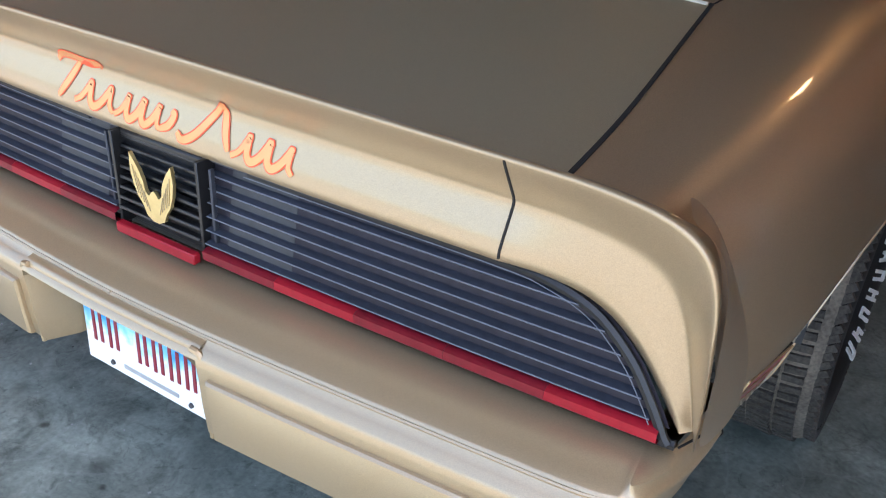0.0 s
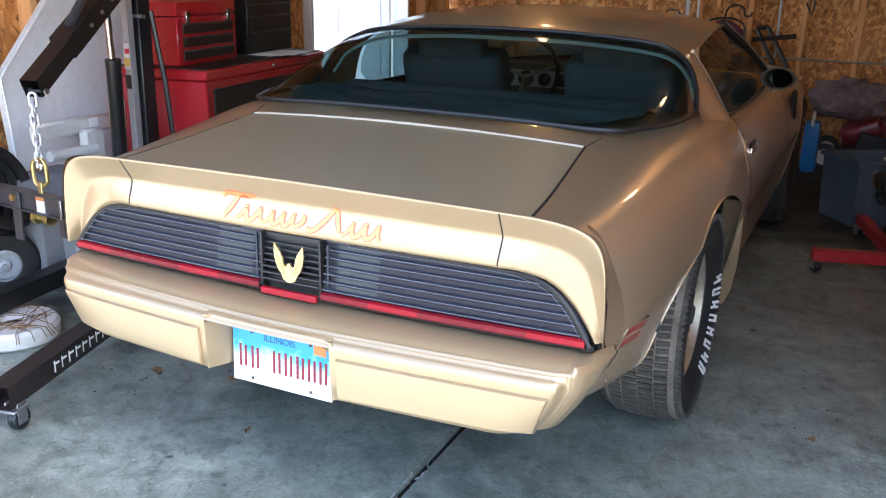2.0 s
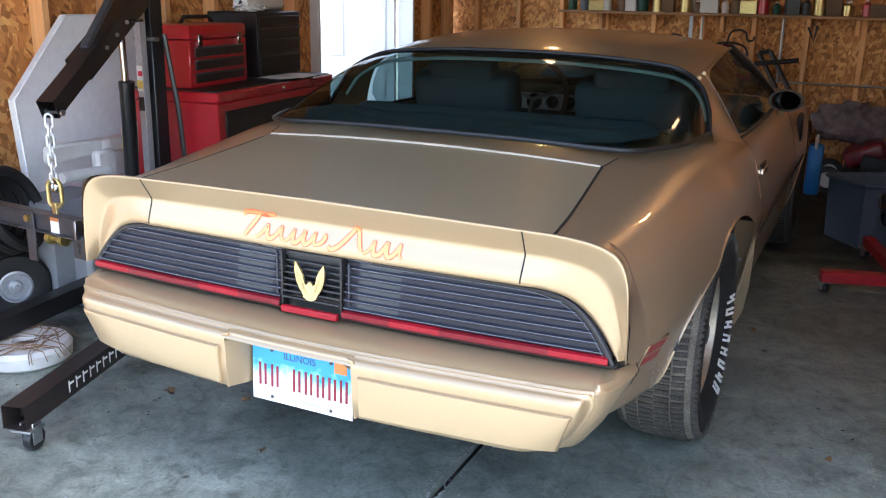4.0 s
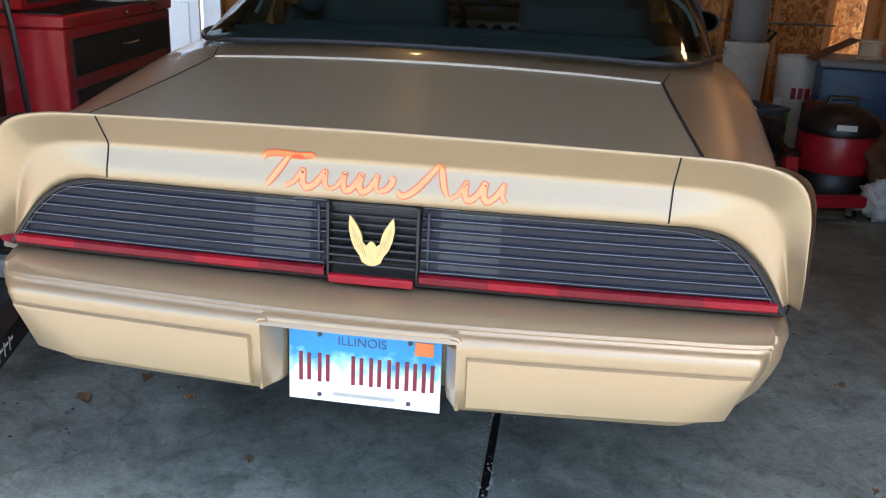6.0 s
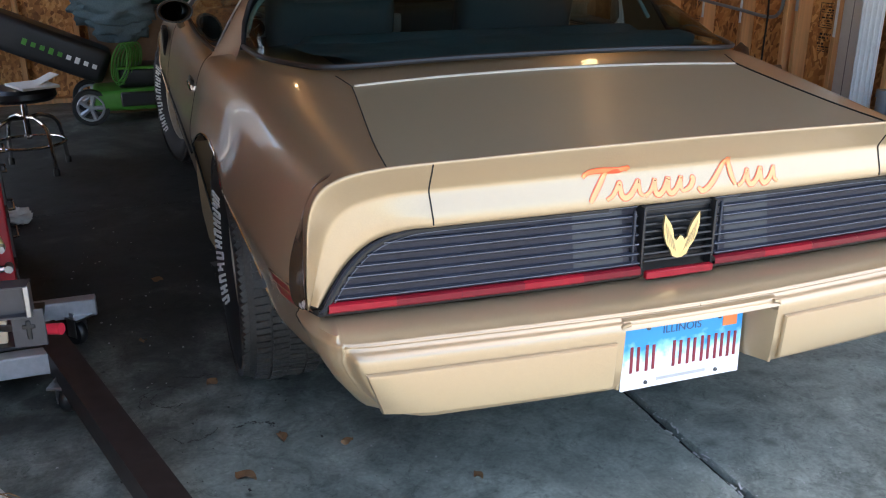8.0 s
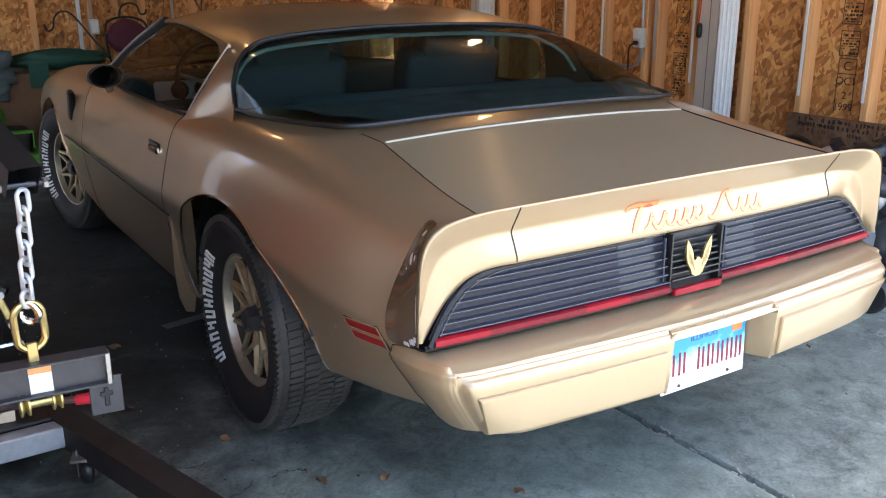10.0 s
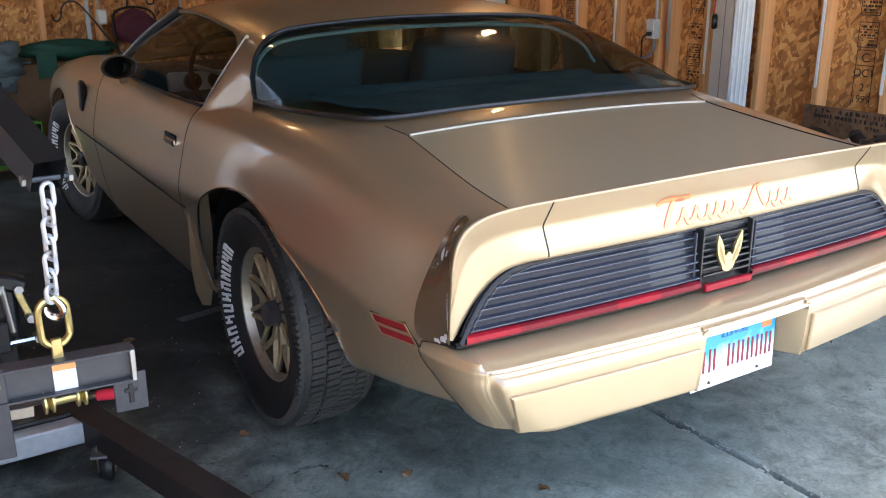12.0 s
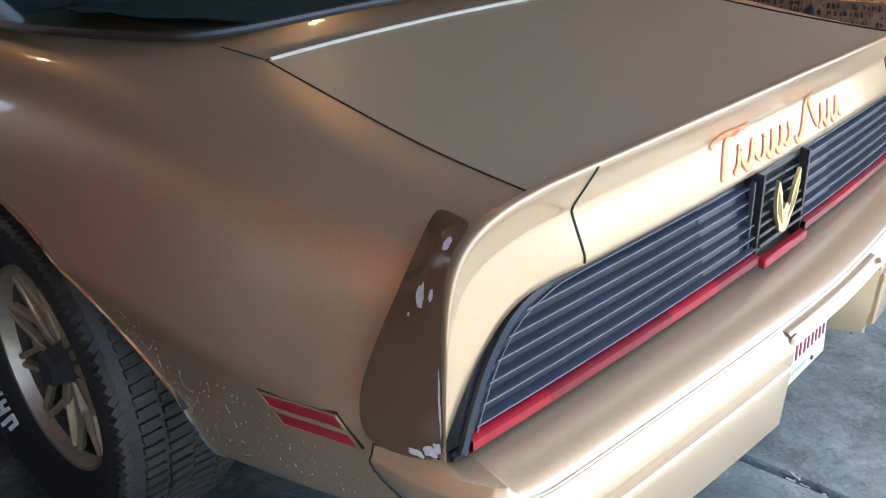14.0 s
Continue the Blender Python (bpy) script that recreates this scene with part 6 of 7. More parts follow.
part("warning_label", B((-1.462, .512, .556), (.046, .003, .016), 0, Matrix.Rotation(radians(-6), 4, 'Z')), ORANGE, bar)
part("end_plate", B((-1.335, .505, .465), (.07, .006, .09), .002, Matrix.Rotation(radians(-6), 4, 'Z')), GREY_STEEL, lev)
part("end_plate_slot", B((-1.335, .501, .462), (.011, .004, .046), .002, Matrix.Rotation(radians(-6), 4, 'Z')), BLACK, lev)
part("end_plate_slot", B((-1.335, .5008, .470), (.028, .004, .011), .002, Matrix.Rotation(radians(-6), 4, 'Z')), BLACK, lev)
part("weld_edge", B((-1.326, .498, .535), (.012, .034, .074), .002, Matrix.Rotation(radians(-6), 4, 'Z')), STEEL, lev, "bright ground weld at the end of the bar")
part("side_bracket", B((-1.600, .520, .475), (.050, .008, .20), .002, Matrix.Rotation(radians(-6), 4, 'Z')), GREY_STEEL, lev)
part("bracket_bolt", Tb([(-1.598, .522, .545), (-1.600, .500, .545)], .013, 12), BRASS, lev)
part("spool_pin", Tb([(-1.510, .527, .478), (-1.425, .523, .478)], .012, 12), BRASS, lev)
part("hanger", B((-1.468, .528, .55), (.022, .012, .13), .002), BRASS, lev)
for x in (-1.50, -1.435):
    part("roller", lathe(bmesh.new(), [(0, -.01), (.026, -.01), (.026, -.006), (.014, 0), (.026, .006), (.026, .01), (0, .01)], pose(x, .525, .478, 0, 90, 0), 20), BRASS, lev)

block = thing("wooden_block", "short pale wooden board standing on the hoist base", "board")
part("board", B((-1.50, 1.12, .240), (.078, .020, .136), .003, Matrix.Rotation(radians(5), 4, 'Y')), PALE_WOOD, block)
crank = thing("hydraulic_pump", "black hand pump with links and bright bolts on the hoist base", "pump")
bm = B((-1.50, 1.165, .47), (.075, .080, .17), .012)
box(bm, (-1.475, 1.135, .56), (.085, .055, .045), .010, Matrix.Rotation(radians(24), 4, 'Y'))
box(bm, (-1.52, 1.12, .42), (.055, .05, .09), .008)
part("pump_body", bm, BLACK_STEEL, crank)
part("pump_stand", B((-1.50, 1.19, .280), (.05, .05, .222), .004), BLACK_STEEL, crank)
part("link_plate", B((-1.452, 1.118, .505), (.020, .008, .105), .003, Matrix.Rotation(radians(-16), 4, 'Y')), BRASS, crank, "yellow zinc link")
part("link_rod", Tb([(-1.498, 1.112, .56), (-1.487, 1.105, .43)], .008, 8), STEEL, crank)
part("cross_pin", Tb([(-1.545, 1.11, .398), (-1.425, 1.10, .402)], .010, 8), CHROME, crank)
for x, z in ((-1.462, .548), (-1.442, .462), (-1.512, .552), (-1.430, .402)):
    part("bolt", Tb([(x, 1.125, z), (x + .002, 1.088, z)], .012, 6), STEEL, crank)

# ---------------------------------------------------------------- left corner things
octo = thing("octagonal_tabletop", "pale grey eight-sided table top leaning on the wall", "table top")
bm = bmesh.new()
prism(bm, [(0, .66 * math.cos(radians(22.5 + 45 * k)), .66 * math.sin(radians(22.5 + 45 * k))) for k in range(8)], (.03, 0, 0))
part("top", bm, GREY_PANEL, octo, m=pose(-2.14, 1.55, .66, 0, -6, 0))
rimpts = [Vector((.032, .652 * math.cos(radians(22.5 + 45 * k)), .652 * math.sin(radians(22.5 + 45 * k)))) for k in range(8)]
part("edge_band", Tb(rimpts, .005, 6, True), GREY_PANEL, octo, m=pose(-2.14, 1.55, .66, 0, -6, 0))

bracket = thing("moulded_stand", "pale grey moulded plastic frame with a pipe", "stand")
bm = B((-1.90, 1.10, .70), (.035, .46, .075), .012)
box(bm, (-1.86, 1.16, .52), (.05, .12, .34), .015)
part("frame", bm, WHITE_PLASTIC, bracket)
part("pipe", Tb([(-1.86, .92, .60), (-1.84, 1.16, .60)], .024, 14), WHITE_PLASTIC, bracket)
part("strut", Tb([(-1.85, 1.10, .58), (-1.83, 1.14, .25)], .018, 10), WHITE_PLASTIC, bracket)
part("foot", B((-1.86, 1.10, .15), (.16, .30, .30), .02), GREY_PLASTIC, bracket)
part("badge", B((-1.880, 1.20, .705), (.006, .05, .05), .003), WHITE, bracket)

tub = thing("grey_bin", "grey plastic bin against the wall", "bin")
part("bin", B((-2.02, 1.02, .25), (.30, .34, .50), .03, seg=2), GREY_PLASTIC, tub)

coil = thing("hose_coil", "black ribbed hose in a thick coil", "hose")
bm = bmesh.new()
for k in range(7):
    lathe_m = pose(-2.12 + .02 * k, .62 + .012 * k, .47, 0, 70, 20)
    pts = [lathe_m @ Vector(((.20 - .006 * k) * math.cos(a), (.20 - .006 * k) * math.sin(a), .03 * k - .09)) for a in np.linspace(0, 2 * math.pi, 41)[:-1]]
    part("loop", Tb(pts, .022, 8, True), RUBBER, coil)
stand = part("stand", B((-2.12, .68, .16), (.10, .30, .32), .01), GREY_PLASTIC, coil)

dolly = thing("hand_truck_wheel", "small black rubber wheel with a silver hub", "wheel")
part("tyre", lathe(bmesh.new(), [(.07, -.035), (.10, -.045), (.135, -.04), (.15, -.02), (.15, .02), (.135, .04), (.10, .045), (.07, .035)], pose(-2.0, .735, .15, 90, 0, 60), 32), RUBBER, dolly)
part("hub", lathe(bmesh.new(), [(0, -.03), (.02, -.045), (.03, -.03), (.068, -.036), (.072, 0), (.070, .038), (.062, .040), (.056, .028), (.030, .026), (.024, .040), (.012, .042), (.010, .052), (0, .052)], pose(-2.0, .735, .15, 90, 0, 60), 24), SILVER, dolly)
part("axle", Tb([(-2.0, .735, .15), (-1.955, .709, .15)], .010, 8), STEEL, dolly)

wr = thing("rope_roll", "flat white roll with loose dry strands, on the floor", "roll")
part("roll", lathe(bmesh.new(), [(.05, .005), (.15, 0), (.165, .012), (.168, .055), (.155, .072), (.05, .075), (.04, .06)], pose(-1.60, .44, 0, 0, 0, 0), 36), WHITE_PLASTIC, wr)
rnd = random.Random(5)
bm = bmesh.new()
for k in range(26):
    a, b = rnd.uniform(0, 6.3), rnd.uniform(0, 6.3)
    p, q = Vector((-1.60 + .17 * math.cos(a), .44 + .17 * math.sin(a), .076)), Vector((-1.60 + .12 * math.cos(b), .44 + .12 * math.sin(b), .080))
    part("strand", Tb([p + Vector((.03 * math.cos(a), .03 * math.sin(a), -.03)), p, (p + q) / 2 + Vector((0, 0, .012)), q], .0016, 4), LEAF, wr)

# ---------------------------------------------------------------- back left: stool, mower, bench things
stool = thing("stool", "round black shop stool with chromed legs", "stool", m=pose(-1.56, 3.88, 0))
part("seat", lathe(bmesh.new(), [(0, .47), (.15, .47), (.175, .45), (.178, .42), (.16, .40), (0, .40)], None, 32), BLACK, stool)
part("post", Tb([(0, 0, .18), (0, 0, .40)], .018, 12), CHROME, stool)
for k in range(4):
    a = radians(35 + 90 * k)
    part("leg", Tb(curve_pts([(.02 * math.cos(a), .02 * math.sin(a), .30), (.10 * math.cos(a), .10 * math.sin(a), .30), (.19 * math.cos(a), .19 * math.sin(a), .24), (.22 * math.cos(a), .22 * math.sin(a), .03)], 16), .011, 8), CHROME, stool)
    part("foot", lathe(bmesh.new(), [(.016, 0), (.017, .03), (.012, .04)], pose(.22 * math.cos(a), .22 * math.sin(a), 0), 10), BLACK, stool)
part("foot_ring", Tb([(.19 * math.cos(a), .19 * math.sin(a), .16) for a in np.linspace(0, 2 * math.pi, 33)[:-1]], .008, 8, True), CHROME, stool)
pp = thing("magazine", "folded white and purple magazine on the stool", "magazine")
part("pages", B((-1.50, 3.86, .478), (.20, .26, .014), .002, Matrix.Rotation(radians(24), 4, 'Z')), PAPER, pp)
part("cover_fold", B((-1.45, 3.88, .50), (.16, .12, .004), .001, Matrix.Rotation(radians(24), 4, 'Z') @ Matrix.Rotation(radians(-22), 4, 'Y')), PAPER, pp)

mower = thing("lawn_mower", "green and black battery lawn mower with a folded black bag", "lawn mower", m=pose(-.94, 5.22, 0))
part("deck", B((0, 0, .16), (.56, .46, .14), .04, seg=3), GREEN, mower)
part("grille", B((.02, -.225, .17), (.24, .03, .10), .01), BLACK, mower)
part("motor_cover", B((.06, .02, .30), (.34, .30, .16), .05, seg=3), BLACK, mower)
part("cover_band", Tb([(-.10, -.14, .26), (-.10, -.14, .37), (.22, -.14, .37), (.22, -.14, .26)], .012, 6), GREEN, mower)
bag = part("grass_bag", B((-.52, .06, .52), (.78, .34, .24), .05, Matrix.Rotation(radians(24), 4, 'Y'), 3), BLACK, mower, "black folded handle and bag")
for k in range(9):
    part("pale_bar", B((-.66 + .052 * k, -.118, .575 - .0235 * k), (.030, .004, .030 if k % 3 else .042), 0, Matrix.Rotation(radians(24), 4, 'Y')), GREEN if k < 5 else PAPER, bag)
for x, y, r in ((-.30, -.20, .125), (.30, -.22, .10), (-.30, .26, .125), (.30, .26, .10)):
    w = part("wheel", lathe(bmesh.new(), [(r * .62, -.028), (r * .95, -.028), (r, -.015), (r, .015), (r * .95, .028), (r * .62, .028)], pose(x, y, r, 90, 0, 0), 32), BLACK, mower)
    part("hub", lathe(bmesh.new(), [(0, .034), (.022, .034), (.024, .02)], pose(x, y, r, 90, 0, 0), 16), SILVER, w)
    for k in range(5):
        a = 2 * math.pi * k / 5
        part("spoke", Tb([(x + .01 * math.cos(a), y - .024, r + .01 * math.sin(a)), (x + r * .64 * math.cos(a), y - .022, r + r * .64 * math.sin(a))], [.012, .020], 6), SILVER, w)
    part("rim", Tb([(x + r * .68 * math.cos(a), y - .024, r + r * .68 * math.sin(a)) for a in np.linspace(0, 2 * math.pi, 33)[:-1]], .010, 6, True), SILVER, w)
cord = thing("cord_bundle", "green extension cord looped in a bundle on the mower", "cord")
bm = bmesh.new()
for k in range(9):
    part("loop", Tb([Vector((-1.02 + .012 * k + .05 * math.cos(a) + .03 * math.sin(a), 5.06 + .012 * k, .40 + .012 * math.cos(3 * k) + .13 * math.sin(a))) for a in np.linspace(0, 2 * math.pi, 25)[:-1]], .006, 6, True), GREEN, cord)

crate = thing("cardboard_sheet", "large brown cardboard box by the back wall", "box")
part("box", B((-.55, 5.62, .36), (1.30, .40, .72), .008, Matrix.Rotation(radians(2), 4, 'Z')), CARD, crate)
tarp = thing("green_tarp", "rolled dark green plastic sheet on the cardboard box", "tarp")
part("roll", lump(bmesh.new(), (-.42, 5.52, .80), (.34, .10, .075), 2.0, .2), DARK_GREEN, tarp, angle=80)
part("hanging_flap", B((-.58, 5.405, .70), (.13, .006, .16), .002), DARK_GREEN, tarp)
jean = thing("cloth_heap", "grey-blue cloth hanging over the cardboard box", "cloth")
part("cloth", lump(bmesh.new(), (-1.00, 5.50, .74), (.30, .20, .14), 7.0, .35), CLOTH_BLUE, jean, angle=80)
part("drape", lump(bmesh.new(), (-.98, 5.40, .64), (.20, .05, .14), 9.0, .4), CLOTH_BLUE, jean, angle=80)
blue_rag = thing("blue_rag", "blue rag hanging on the box edge", "rag")
part("rag", lump(bmesh.new(), (-.20, 5.40, .66), (.06, .03, .09), 3.0, .4), BRIGHT_BLUE, blue_rag, angle=80)
chairb = thing("folding_chair", "dark red folded chair with a bent tube frame against the wall", "chair")
part("frame", Tb(curve_pts([(.02, 5.82, .70), (.0, 5.84, .98), (.08, 5.86, 1.06), (.24, 5.86, 1.06), (.32, 5.84, .98), (.30, 5.82, .70)], 30), .009, 8), BLACK, chairb)
part("back", lump(bmesh.new(), (.16, 5.84, .92), (.15, .025, .13), 5.0, .15), plain("maroon_cloth", (.09, .015, .03), .8), chairb, angle=80)
part("legs", Tb([(.02, 5.82, .70), (.0, 5.70, .0)], .011, 8), SILVER, chairb)
part("legs", Tb([(.30, 5.82, .70), (.32, 5.70, .0)], .011, 8), SILVER, chairb)

# ---------------------------------------------------------------- back wall shelf and hangings
shelf = thing("wall_shelf", "rough plank shelf across the back wall studs", "shelf")
part("plank", B((.55, 5.86, 1.285), (3.6, .20, .022), .004), PLANK, shelf)
for x in (-.9, .1, 1.1, 2.1):
    part("bracket", B((x, 5.90, 1.21), (.03, .12, .12), .003), STUD, shelf)
rnd = random.Random(11)
for k in range(33):
    x = -1.15 + k * .104 + rnd.uniform(-.02, .02)
    r, h = rnd.uniform(.028, .045), rnd.uniform(.09, .19)
    mt = rnd.choice((WHITE_PLASTIC, RED_PAINT, BLACK, BLACK, BRASS, CARD, CARD, DARK_GREEN, BLUEGREY, BAG_BROWN))
    if k % 3 == 2:
        bx = thing("carton", "small carton on the plank shelf", "carton", "shelf things")
        part("box", B((x, 5.85, 1.2965 + h * .4), (r * 3.2, .10, h * .8), .003), mt, bx)
    else:
        bt = thing("bottle", "small bottle on the plank shelf", "bottle", "shelf things")
        part("body", lathe(bmesh.new(), [(0, 0), (r, 0), (r, h * .7), (r * .45, h * .85), (r * .45, h * .93)], pose(x, 5.84, 1.2965), 16), mt, bt)
        part("cap", lathe(bmesh.new(), [(r * .5, h * .9), (r * .5, h), (0, h)], pose(x, 5.84, 1.2965), 12), rnd.choice((WHITE_PLASTIC, RED_PAINT, BLACK)), bt)
rod = thing("curtain_rod", "thin steel rod fixed across the studs", "rod")
part("rod", Tb([(.35, 5.935, .775), (2.4, 5.935, .765)], .008, 8), STEEL, rod)
for x in (.42, 1.22, 1.98):
    part("clip", B((x, 5.945, .772), (.02, .02, .03), .002), STEEL, rod)
for x in (.56, 1.37):
    cd = thing("conduit", "bare steel conduit running up the wall", "conduit", "conduits")
    part("pipe", Tb([(x, 5.94, .78), (x, 5.94, 2.4)], .010, 8), SILVER, cd)
hook = thing("bent_rod", "black bent rod hooked on the wall", "hook")
part("rod", Tb(curve_pts([(.14, 5.95, 1.06), (.16, 5.94, 1.14), (.22, 5.93, 1.17), (.28, 5.93, 1.15), (.30, 5.93, 1.09), (.34, 5.93, 1.09), (.35, 5.93, 1.12)], 30), .008, 6), BLACK, hook)
vm = thing("folded_strap", "black strap folded to a point on the wall", "strap")
part("strap", Tb([(.745, 5.94, 1.205), (.795, 5.935, 1.10), (.81, 5.935, 1.22)], .010, 6), BLACK, vm)
hr = thing("bent_rod", "long black bent rod leaning on the back wall", "hook")
part("rod", Tb(curve_pts([(-.42, 5.90, 1.03), (-.40, 5.90, .98), (-.36, 5.90, 1.0), (-.34, 5.90, 1.08), (-.28, 5.90, 1.12), (-.20, 5.90, 1.08), (-.05, 5.88, .86), (.05, 5.86, .72)], 36), .007, 6), BLACK, hr)
ob_ = thing("outlet_box", "pale outlet box on the back wall", "outlet")
part("box", B((-.06, 5.93, 1.0), (.07, .05, .11), .004), WHITE_PLASTIC, ob_)
part("face", B((-.06, 5.902, 1.0), (.05, .006, .085), .002), WHITE, ob_)
part("conduit", Tb([(-.07, 5.94, 1.05), (-.07, 5.94, 2.4)], .009, 8), SILVER, ob_)
metal = thing("perforated_strip", "punched pale steel strip nailed to a stud", "strip")
part("strip", B((-.16, 5.94, 1.2), (.03, .012, 1.1), .001), SILVER, metal)

# ---------------------------------------------------------------- right wall
def wall_board(y0, y1, lab):
    t = thing("white_board", lab, "board", "white boards")
    w = y1 - y0
    lean = Matrix.Translation((XR - .09, y0 + w * .56, 1.15)) @ Matrix.Rotation(radians(-19), 4, 'Z')
    part("flat", B((0, 0, 0), (.018, w * .64, 2.2), .002), WHITE, t, m=lean)
    part("groove", B((-.0085, -w * .05, 0), (.004, .006, 2.2)), GREY_PLASTIC, t, m=lean)
    turn = Matrix.Translation((XR - .160, y0 + w * .15, 1.15)) @ Matrix.Rotation(radians(48), 4, 'Z')
    part("casing", B((0, -w * .16, 0), (.022, w * .34, 2.2), .004), WHITE, t, m=turn)
    for k in range(4):
        part("flute", B((-.013, -w * (.045 + .078 * k), 0), (.010, w * .036, 2.2), .003), WHITE, t, m=turn)


wall_board(1.97, 2.28, "tall white door trim boards standing against the studs")
wall_board(4.27, 4.62, "tall white fluted boards near the corner")
for y in (1.172, 1.545, 2.305, 3.085, 3.46):
    st = thing("white_edge_strip", "thin white strip along a stud", "strip", "white strips")
    part("strip", B((XR - .0425, y, 1.57), (.006, .016, 1.66), .001), WHITE, st)
ot = thing("outlet_box", "grey outlet box with a plugged black cord on a stud", "outlet")
part("box", B((XR - .06, 2.72, .985), (.05, .07, .12), .005), WHITE_PLASTIC, ot)
part("cover", B((XR - .088, 2.72, 1.01), (.008, .06, .06), .002), WHITE, ot)
part("plug", B((XR - .10, 2.715, .955), (.03, .03, .025), .005), BLACK, ot)
part("cord", Tb(curve_pts([(XR - .115, 2.715, .955), (XR - .13, 2.74, .92), (XR - .11, 2.76, .8), (XR - .10, 2.78, .55), (XR - .09, 2.78, .2)], 24), .006, 6), BLACK, ot)
part("conduit", Tb([(XR - .06, 2.70, 1.04), (XR - .06, 2.70, 2.4)], .010, 8), SILVER, ot)
part("conduit", Tb(curve_pts([(XR - .06, 2.70, .93), (XR - .06, 2.72, .84), (XR - .05, 2.82, .80), (XR - .05, 3.1, .82), (XR - .05, 3.6, .86)], 24), .010, 8), GREY_PLASTIC, ot)
cdp = thing("hanging_cord", "orange cord with a black socket end hanging down", "cord")
part("cord", Tb(curve_pts([(XR - .12, 2.20, 2.4), (XR - .12, 2.21, 1.8), (XR - .12, 2.19, 1.3), (XR - .12, 2.20, 1.09)], 20), .005, 6), ORANGE_EDGE, cdp)
part("socket", B((XR - .12, 2.19, 1.055), (.035, .03, .085), .010), BLACK, cdp)
pf = thing("perforated_strip", "punched pale steel strip nailed to a stud", "strip")
part("strip", B((XR - .043, 2.610, 1.35), (.004, .022, 1.0), .001), SILVER, pf)
pp2 = thing("pvc_pipe", "short grey pipe with a cap standing by the wall", "pipe")
part("pipe", lathe(bmesh.new(), [(0, 0), (.03, 0), (.03, .50), (.036, .50), (.036, .535), (0, .54)], pose(XR - .10, 1.86, 0), 18), GREY_PLASTIC, pp2)


def stamp(wall_x, y, z, rows):
    """Printed grade stamps on the board, read from inside."""
    for text, dz, size in rows:
        cu = bpy.data.curves.new("stamp", 'FONT')
        cu.body, cu.size, cu.align_x, cu.extrude = text, size, 'CENTER', .0005
        me = bpy.data.meshes.new_from_object(bpy.data.objects.new("tmp", cu))
        finish(me, INK)
        part("grade_stamp", me, None, wall_right, m=pose(wall_x, y, z + dz, 90, 0, -90))


WX = XR + .0485


def print_block(y, z0, z1, wide, seed, framed):
    """A block of unreadable printed lines, with or without a frame."""
    rnd = random.Random(seed)
    bm = bmesh.new()
    z = z0 + .012
    while z < z1 - .010:
        h = rnd.choice((.005, .005, .008, .012))
        u = -wide * .42
        while u < wide * .42:
            w = rnd.uniform(.004, .020)
            if rnd.random() < .8:
                box(bm, (WX, y + u, z), (.001, min(w, wide * .42 - u + .004), h))
            u += w + .005
        z += h + rnd.uniform(.005, .010)
    if framed:
        for zz in (z0, z1):
            box(bm, (WX, y, zz), (.001, wide, .004))
        for u in (-wide / 2, wide / 2):
            box(bm, (WX, y + u, (z0 + z1) / 2), (.001, .004, z1 - z0))
    tagged(part("stamp_print", bm, INK, wall_right), kind="stuff")


def date_stamp(y, z):
    stamp(WX, y, z, (("C", 0, .066), ("OC1", -.075, .058), ("2", -.148, .056), ("1999", -.208, .054)))
    bm = bmesh.new()
    for zz in (.060, -.018):
        box(bm, (WX, y, z + zz), (.001, .10, .004))
    for yy in (-.05, .05):
        box(bm, (WX, y + yy, z - .085), (.001, .004, .29))
    part("stamp_frame", bm, INK, wall_right)


# between the studs: date, maker's block, warning block
for y, z in ((1.335, .885), (2.47, 1.29), (3.62, 1.0), (.58, .95)):
    date_stamp(y, z)
    print_block(y + .003, z + .075, z + .20, .105, int(y * 100), True)
    print_block(y + .006, z + .235, z + .36, .105, int(y * 100) + 7, True)
    print_block(y, z - .36, z - .25, .11, int(y * 100) + 9, False)
    print_block(y + .002, z - .52, z - .39, .10, int(y * 100) + 11, True)
    print_block(y, z - .66, z - .54, .11, int(y * 100) + 13, False)
old = thing("stained_panel", "dark weathered board with black print, low on the wall", "board")
part("board", B((XR - .05, .98, .40), (.014, 1.22, .50), .003), plain("weathered_board", (.20, .105, .055), .8, 0, 30, .6, .3, 0, 7), old)
rnd = random.Random(8)
bm = bmesh.new()
for k in range(240):
    row = rnd.choice((0, 0, 1, 1, 2))
    box(bm, (XR - .0578, .42 + 1.1 * rnd.random(), .628 - .030 * row + rnd.uniform(-.004, .004)), (.001, rnd.uniform(.002, .010), rnd.uniform(.010, .024)))
tagged(part("print", bm, INK, old), kind="stuff")

# ---------------------------------------------------------------- right side things
tote = thing("storage_tote", "open dark blue-grey plastic tote with odds and ends", "tote", m=pose(1.385, 4.07, 0, 0, 0, 34))
bm = B((0, 0, .187), (.46, .35, .37), 0)
top = [f for f in bm.faces if f.normal.z > .9]
for v in top[0].verts:
    v.co.x *= 1.05
    v.co.y *= 1.05
got = bmesh.ops.inset_individual(bm, faces=top, thickness=.012)
for v in top[0].verts:
    v.co.x *= .95
    v.co.y *= .95
    v.co.z -= .34
part("tub", bm, BLUEGREY, tote)
part("rim", Tb([(-.25, -.19, .375), (.25, -.19, .375), (.25, .19, .375), (-.25, .19, .375)], .014, 6, True), BLUEGREY, tote)
for y in (-.182,):
    for x in (-.14, 0, .14):
        part("rib", B((x, y, .18), (.02, .012, .33), .003), BLUEGREY, tote)
